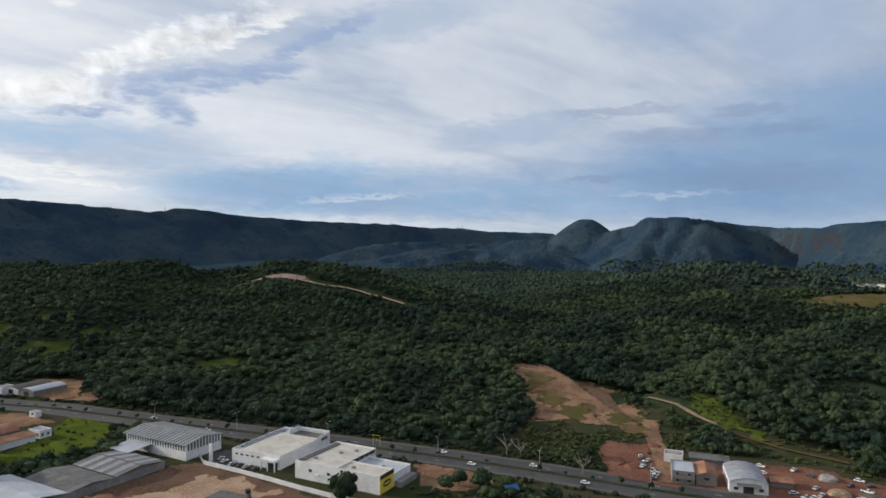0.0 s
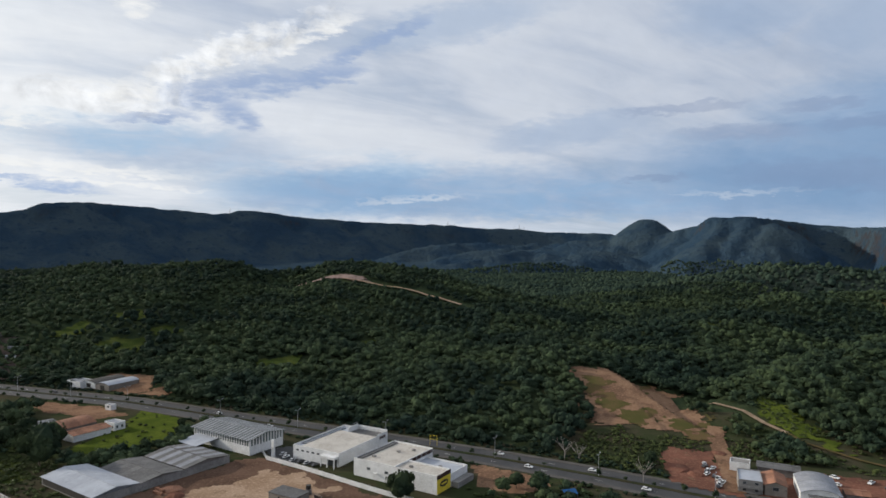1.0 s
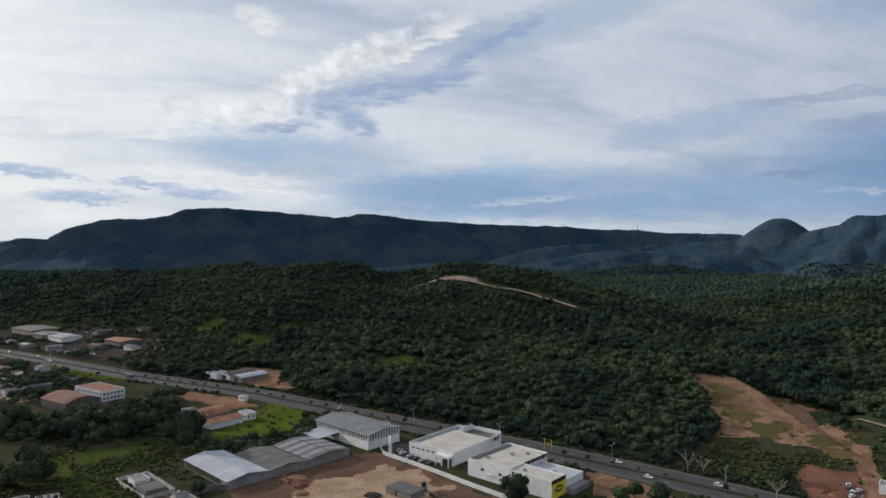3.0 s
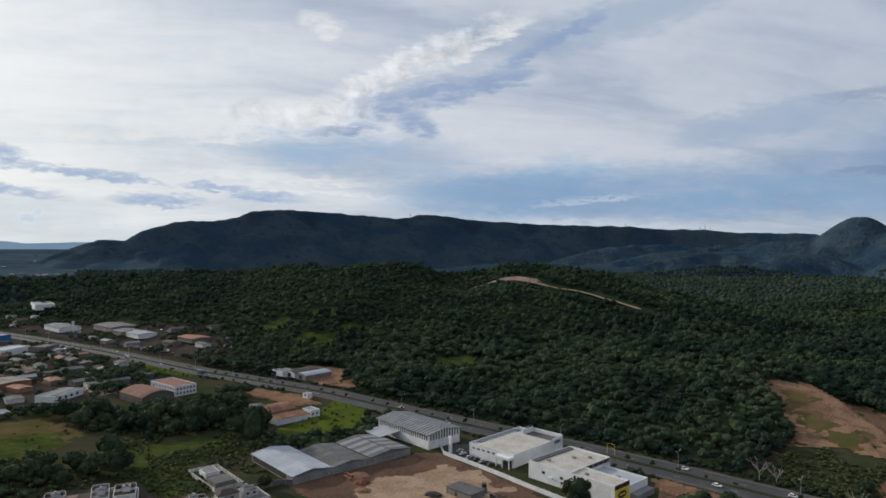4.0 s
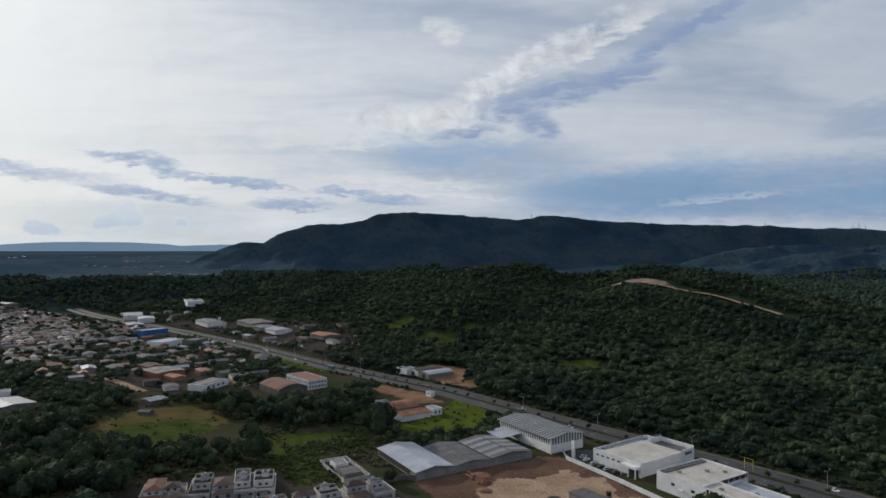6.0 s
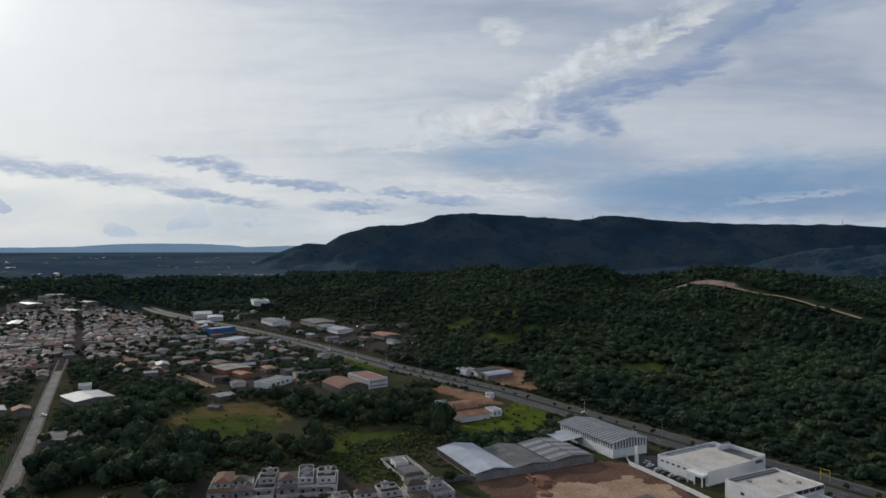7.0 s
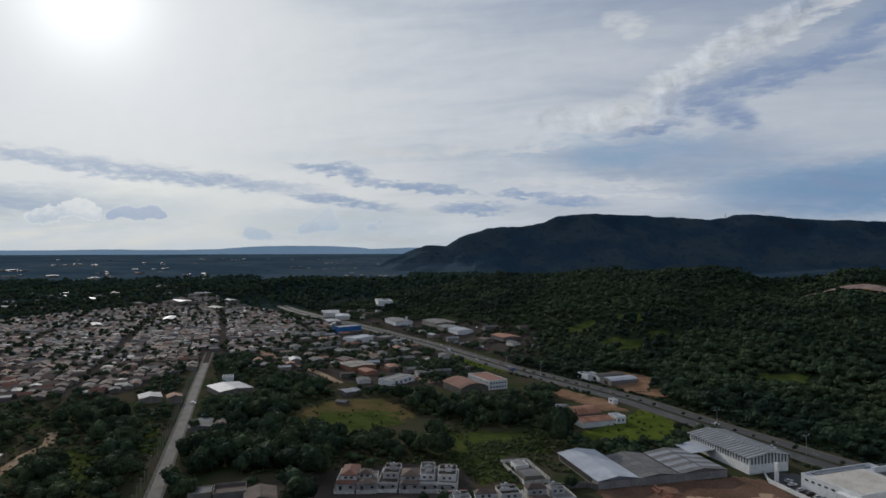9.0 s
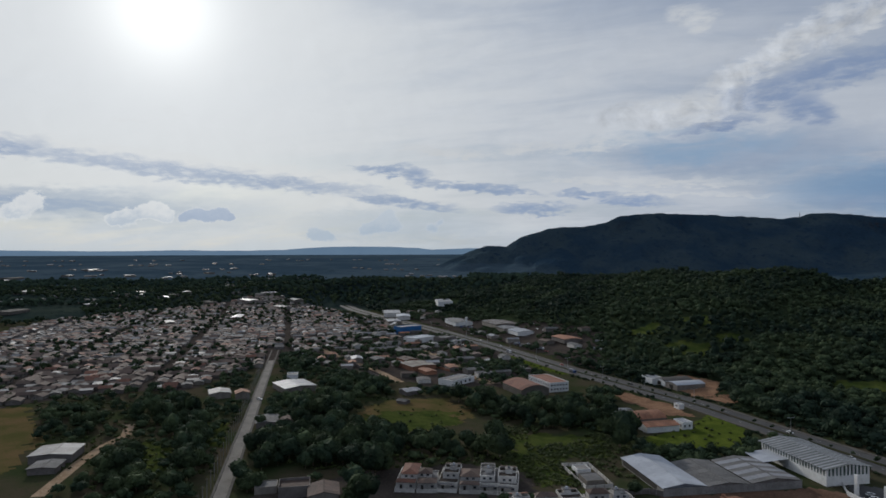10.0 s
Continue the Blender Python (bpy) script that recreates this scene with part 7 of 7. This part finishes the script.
def yard_trees():
    """Dark trees between the depots and workshops along the avenue."""
    rng = np.random.default_rng(77)
    kinds = [crown(rng, 4, ICO1, 60, 0.16) for _ in range(5)]
    halls = ((-760, 618, 32, 17), (-672, 622, 32, 21), (-596, 588, 20, 14), (-632, 600, 18, 15), (-504, 571, 21, 15), (-655, 470, 20, 20), (-632, 492, 13, 15), (-733, 506, 13, 20), (-505, 360, 18, 16), (-540, 372, 13, 11))
    spots = []
    for poly, gap, bare in ((FAR_STRIP, 7.0, -0.28), (NEAR_STRIP, 9.0, -0.08)):
        xs, ys = [p[0] for p in poly], [p[1] for p in poly]
        gx, gy = np.meshgrid(np.arange(min(xs), max(xs), gap), np.arange(min(ys), max(ys), gap))
        x = (gx + rng.uniform(-0.5, 0.5, gx.shape) * gap).ravel()
        y = (gy + rng.uniform(-0.5, 0.5, gy.shape) * gap).ravel()
        k = inside(poly, x, y) & (rough_field(x, y, 55, 3) > bare) & (np.abs(along(AVENUE, x, y)[0]) > 21)
        for cx, cy, hl, hw in halls:
            c, s = math.cos(radians(-20)), math.sin(radians(-20))
            k &= (np.abs((x - cx) * c + (y - cy) * s) > hl) | (np.abs((y - cy) * c - (x - cx) * s) > hw)
        for cx, cy in TRADE:
            k &= np.hypot(x - cx, y - cy) > 10
        for p in CLEAR:
            k &= ~inside(p, x, y)
        x, y = x[k], y[k]
        spots.append(np.stack([x, y, height(x, y) + 1.0, rng.uniform(1.8, 4.4, len(x)), rng.uniform(0.9, 1.3, len(x))], -1))
    plant("yard_trees", kinds, np.concatenate(spots), rng, M_LEAF2, "dark trees and bushes between the workshops")


yard_trees()


# ---- street furniture, vehicles and clutter ----
def lamp_post():
    b = thing("street_lamp", -300, 448, 0, "tall grey street lamp with two arms on the median", "street lamp", "lamps along the avenue", z=0.3)
    part("pole", rod(bmesh.new(), (0, 0, 0), (0, 0, 10.2), 0.16, 0.09, 8), M_STEEL, b)
    for s in (-1, 1):
        part("arm", rod(bmesh.new(), (0, 0, 10.0), (0, s * 2.2, 10.6), 0.07, 0.05, 6), M_STEEL, b)
        part("lamp_head", box(bmesh.new(), -0.2, 0.2, s * 2.2 - 0.45, s * 2.2 + 0.45, 10.55, 10.75, 0.04), M_TINPALE, b)
    return b


def place_along(first, line, step, lo, hi):
    pts = resample(line, step)
    done = False
    for a, b in zip(pts, pts[1:]):
        if lo < a[0] < hi:
            turn = math.degrees(math.atan2(b[1] - a[1], b[0] - a[0]))
            m = pose(a[0], a[1], first.location.z, 0, 0, turn)
            if done:
                copy_thing(first, m)
            else:
                first.matrix_basis = m
                done = True


place_along(lamp_post(), AVENUE, 46.0, -760, 330)


def power_pole():
    b = thing("power_pole", -300, 100, 0, "concrete power pole with a crossarm beside the street", "power pole", "poles along the street", z=0.1)
    part("pole", rod(bmesh.new(), (0, 0, -0.2), (0, 0, 9.0), 0.18, 0.11, 7), M_CONC, b)
    part("crossarm", boxes((-0.07, 0.07, -1.0, 1.0, 8.3, 8.45)), M_BARK, b)
    return b


place_along(power_pole(), offset_line(resample(STREET, 10), 5.4), 34.0, -620, -240)


def vehicle(kind, mat, label):
    """A car or a pick-up; the length runs along x."""
    name = ("car", "pickup", "truck")[kind]
    b = thing(name, 0, -60 - 10 * kind, 0, label, name, z=0)
    L, W = ((4.2, 1.75), (5.1, 1.85), (8.5, 2.4))[kind]
    if kind == 2:
        part("body", box(bmesh.new(), -L / 2, L / 2 - 2.4, -W / 2, W / 2, 1.0, 3.2, 0.06), M_TIN, b, "grey cargo box")
        part("cab", box(bmesh.new(), L / 2 - 2.2, L / 2, -W / 2, W / 2, 0.6, 2.7, 0.2), mat, b)
        part("windscreen", boxes((L / 2 - 0.02, L / 2 + 0.02, -0.95, 0.95, 1.7, 2.4)), M_GLASS, b)
        part("chassis", boxes((-L / 2, L / 2 - 0.3, -0.5, 0.5, 0.55, 0.98)), M_BLACK, b)
    else:
        part("body", box(bmesh.new(), -L / 2, L / 2, -W / 2, W / 2, 0.32, 0.92, 0.12), mat, b)
        a, c = ((-1.7, 0.9), (-0.6, 1.2))[kind]
        bm = bmesh.new()
        lo = [(a, -0.78, 0.9), (c, -0.78, 0.9), (c, 0.78, 0.9), (a, 0.78, 0.9)]
        hi = [(a + 0.35, -0.64, 1.42), (c - 0.6, -0.64, 1.42), (c - 0.6, 0.64, 1.42), (a + 0.35, 0.64, 1.42)]
        vl, vh = [bm.verts.new(p) for p in lo], [bm.verts.new(p) for p in hi]
        for i in range(4):
            bm.faces.new((vl[i], vl[(i + 1) % 4], vh[(i + 1) % 4], vh[i]))
        bm.faces.new(vh)
        part("glasshouse", bm, M_GLASS, b, "dark windows")
        part("roof", box(bmesh.new(), a + 0.3, c - 0.55, -0.66, 0.66, 1.40, 1.48, 0.03), mat, b)
        if kind == 1:
            part("bed", boxes((-L / 2 + 0.1, -0.75, -0.75, 0.75, 0.93, 0.97)), M_BLACK, b)
    r = 0.45 if kind == 2 else 0.32
    tyre = None
    for px in (-L * 0.3, L * 0.31):
        for py in (-W / 2 + 0.1, W / 2 - 0.1):
            if tyre is None:
                ob = part("wheel", rod(bmesh.new(), (0, -0.11, 0), (0, 0.11, 0), r, r, 12), M_RUBBER, b)
                tyre = ob.data
            else:
                ob = share("wheel", tyre, b)
            ob.location = (px, py, r)
    return b


def paint(name, c):
    return material(name, [c, tuple(0.9 * v for v in c)], 0.5, 4.0, 0.35, 0.0, spec=0.5)


P_WHITE, P_SILVER, P_RED, P_DARK, P_BLUE = (paint("car_paint_white", (0.75, 0.75, 0.74)), paint("car_paint_silver", (0.42, 0.43, 0.44)), paint("car_paint_red", (0.35, 0.04, 0.03)),
                                            paint("car_paint_dark", (0.045, 0.045, 0.05)), paint("car_paint_blue", (0.05, 0.10, 0.25)))
KINDS = [vehicle(0, P_WHITE, "white hatchback car with dark windows"), vehicle(0, P_SILVER, "silver hatchback car with dark windows"), vehicle(0, P_DARK, "dark hatchback car with dark windows"), vehicle(0, P_RED, "red hatchback car with dark windows"),
         vehicle(1, P_WHITE, "white pick-up truck with dark windows"), vehicle(1, P_SILVER, "silver pick-up truck with dark windows"), vehicle(2, P_WHITE, "white box truck with dark windows"), vehicle(2, P_BLUE, "blue-cabbed box truck with dark windows")]
fresh_cars = set(range(len(KINDS)))


def park(k, x, y, turn, group, z=None):
    m = pose(x, y, (float(height(x, y)) + 0.05) if z is None else z, 0, 0, turn)
    if k in fresh_cars:
        fresh_cars.discard(k)
        ob = KINDS[k]
        ob.matrix_basis = m
    else:
        ob = copy_thing(KINDS[k], m)
    tagged(ob, group=group)


def traffic():
    rng = np.random.default_rng(77)
    for k, x, side in ((0, -182, 3.6), (1, -140, -6.0), (0, 48, 5.0), (0, 16, -5.5), (0, 66, -6.5), (4, 0, 6.0), (2, -330, 5.5), (3, -430, 6.0), (1, -460, -5.5), (6, -520, -5.5), (0, -560, 6.0), (2, -610, 5.5), (7, -395, -6.2)):
        line = offset_line(resample(AVENUE, 4), side)
        i = min(range(len(line) - 1), key=lambda j: abs(line[j][0] - x))
        a, b = line[i], line[i + 1]
        park(k, a[0], a[1], math.degrees(math.atan2(b[1] - a[1], b[0] - a[0])), "cars on the avenue", 0.12)
    for i, (x, y) in enumerate(((-105, 322), (-100.5, 321), (-96.5, 318.5), (-110, 327), (-91.5, 316), (-113, 331))):
        park((1, 2, 1, 0, 2, 1)[i], x, y, 66 + rng.uniform(-8, 8), "cars by the white hall", 0.1)
    n = 0
    while n < 22:
        x, y = rng.uniform(140, 225), rng.uniform(262, 330)
        if inside(YARD, [x], [y])[0] and abs(x - 141) > 13 and abs(x - 157) + abs(y - 299) > 10:
            park(int(rng.choice(8, p=(0.26, 0.2, 0.12, 0.05, 0.2, 0.1, 0.05, 0.02))), x, y, rng.uniform(0, 360), "vehicles in the yard", float(height(x, y)) + 0.22)
            n += 1
    for i in range(12):
        park(int(rng.choice((0, 1, 4, 2))), 103 + rng.uniform(-3, 3), 306 + i * 2.6, 60 + rng.uniform(-25, 25), "scrapped cars in the red lot", float(height(103, 306 + i * 2.6)) + 0.32)
    for x, y in ((-418, 167), (-330, 119), (-470, 189)):
        park(int(rng.choice((0, 1, 2))), x, y, 27, "cars on the street", 0.1)
    n = 0
    while n < 40:
        strip = NEAR_STRIP if n % 2 else FAR_STRIP
        x, y = rng.uniform(-800, -400), rng.uniform(400, 640)
        pt = (np.array([x]), np.array([y]))
        if inside(strip, *pt)[0] and free(*pt)[0] and abs(along(AVENUE, *pt)[0][0]) > 14 and all(math.hypot(x - a, y - b) > 12 for a, b in TRADE):
            park(int(rng.integers(8)), x, y, rng.uniform(0, 360), "vehicles by the depots", float(height(x, y)) + (0.1 if n % 2 else 0.4))
            n += 1


traffic()

tent = thing("blue_tarpaulin", 31, 290, 20, "blue tarpaulin shelter beside the avenue", "tarpaulin")
bm = bmesh.new()
for s in (-1, 1):
    c = [(-3.2, s * 3.0, 1.6), (3.2, s * 3.0, 1.6), (3.2, 0, 3.0), (-3.2, 0, 3.0)]
    slab(bm, c if s < 0 else c[::-1], 0.05)
part("sheet", bm, M_BLUE, tent)
for px in (-3, 3):
    for py in (-2.8, 2.8):
        part("post", boxes((px - 0.06, px + 0.06, py - 0.06, py + 0.06, -0.1, 1.65)), M_STEEL, tent)

frame_sign = thing("frame_sign", -36, 356, -22, "yellow open sign frame on two posts", "sign")
for px in (-2.2, 2.2):
    part("post", boxes((px - 0.07, px + 0.07, -0.07, 0.07, -0.2, 5.6)), M_YELLOW, frame_sign)
part("crossbar", boxes((-2.1, 2.1, -0.05, 0.05, 3.2, 3.32), (-2.1, 2.1, -0.05, 0.05, 5.4, 5.52)), M_YELLOW, frame_sign)


def bare_tree(x, y, h, seed, label):
    rng = np.random.default_rng(seed)
    t = thing("bare_tree", x, y, 0, label, "tree", "bare trees")
    part("trunk", rod(bmesh.new(), (0, 0, -0.3), (0, 0, h * 0.5), 0.22, 0.15, 7), M_PALEBARK, t)
    for k in range(7):
        a = 2 * math.pi * k / 7 + rng.uniform(-0.3, 0.3)
        z0, z1 = h * rng.uniform(0.25, 0.48), h * rng.uniform(0.75, 1.0)
        e = (math.cos(a) * h * 0.42, math.sin(a) * h * 0.42, z1)
        bm = rod(bmesh.new(), (0, 0, z0), e, 0.12, 0.05, 5)
        for j in range(4):
            f = rng.uniform(0.4, 0.95)
            p = Vector((e[0] * f, e[1] * f, z0 + (z1 - z0) * f))
            rod(bm, p, p + Vector((rng.normal() * h * 0.12, rng.normal() * h * 0.12, h * rng.uniform(0.08, 0.22))), 0.06, 0.03, 4)
        part("limb", bm, M_PALEBARK, t)


M_PALEBARK = material("pale_bark", [(0.32, 0.29, 0.26), (0.24, 0.21, 0.18)], 1.2, 8.0, 0.9, 0.3)
bare_tree(34, 338, 11, 1, "leafless pale tree at the wood's edge")
bare_tree(68, 311, 10, 2, "half-bare pale tree beside the avenue")
bare_tree(41, 336, 9, 3, "leafless pale tree at the wood's edge")

# masts on the rim of the table mountain
for az, r, h in ((-1.7, 4190, 34), (-2.1, 4195, 22), (-1.3, 4190, 18), (4.6, 4045, 26), (23.3, 3545, 20)):
    x, y = -math.sin(radians(az)) * r, math.cos(radians(az)) * r
    mast = thing("antenna_mast", x, y, 0, "slim antenna mast on the mountain's rim", "mast", "masts on the rim")
    part("lattice", rod(bmesh.new(), (0, 0, -6), (0, 0, h), 2.2, 1.0, 6), M_CONC, mast)
    part("tip", rod(bmesh.new(), (0, 0, h), (0, 0, h + 8), 0.6, 0.3, 5), M_STEEL, mast)

# rubble heaps and stacked boards on the lots
def mound(x, y, r, h, mat, label, seed):
    rng = np.random.default_rng(seed)
    v, f = ICO2
    w = v * np.array([r, r * rng.uniform(0.7, 1.0), h]) * (1 + rng.uniform(-0.2, 0.2, (len(v), 1)))
    w[:, 2] = np.maximum(w[:, 2], -0.2)
    me = raw_mesh("mound", w, f.ravel(), np.full(len(f), 3), mat)
    ob = new("mound", me)
    ob.location = (x, y, float(height(x, y)) + 0.1)
    tagged(ob, label, "mound", "mounds on the lots")


for i, (x, y, r, h, m, label) in enumerate(((-141, 271, 4, 1.3, M_RED, "low mound of red rubble"), (-146, 278, 5, 1.5, M_TILE, "low mound of broken brick"), (-136, 262, 4, 1.0, M_DIRT, "low mound of earth"), (-104, 268, 4, 1.6, M_DARK, "dark mound of scrap metal"),
                                         (178, 288, 5, 2.0, M_SAND, "small mound of pale sand"), (190, 282, 6, 2.2, M_PAVE, "small mound of grey gravel"), (204, 274, 5, 1.8, M_SAND, "small mound of pale sand"), (184, 306, 5, 2.4, M_CONC, "small mound of grey gravel"),
                                         (96, 322, 5, 1.6, M_RED, "low mound of red earth"), (88, 330, 6, 1.6, M_RED, "low mound of red earth"), (116, 352, 4, 1.2, M_RED, "low mound of red earth"))):
    mound(x, y, r, h, m, label, i)
for k, (x, y) in enumerate(((-150, 273), (-151, 276.5))):
    st = thing("brick_stack", x, y, -28, "stack of red bricks on the lot", "bricks", "stacks on the lot")
    for j in range(3):
        part("stack_row", box(bmesh.new(), -3 + j * 2.1, -1.1 + j * 2.1, -0.6, 0.6, -0.1, 1.2 + 0.2 * ((j + k) % 2), 0.04), M_TILE, st)

# pale stores and sheds beyond the town
far_rng = np.random.default_rng(9)
for k, (x, y, L, W) in enumerate(((-1570, 297, 60, 30), (-1509, 341, 46, 24), (-1530, 312, 40, 30), (-1450, 372, 70, 26), (-1519, 439, 44, 24), (-1622, 579, 60, 26), (-1284, 494, 90, 30), (-1234, 569, 80, 24),
                                  (-2218, 156, 90, 40), (-2087, 122, 70, 40), (-1676, 138, 60, 30), (-1371, 96, 80, 40), (-2665, 429, 60, 30), (-2210, 466, 60, 40), (-2254, 726, 70, 30), (-2066, 872, 60, 26),
                                  (-2304, 308, 60, 30), (-1124, 334, 60, 18), (-1075, 394, 70, 20), (-1057, 280, 50, 16), (-1480, 400, 40, 22), (-1560, 352, 30, 22), (-1180, 520, 60, 26), (-1330, 430, 60, 22))):
    h = gable_hall("store", x, y, float(far_rng.uniform(-40, 0)), L * 0.75, W * 0.75, 5.0, 1.0, M_CREAM, [(M_TIN, M_DULLTIN, M_PAVE)[k % 3]], "large store with a pale sheet roof beyond the town", 2, "stores beyond the town", "store")
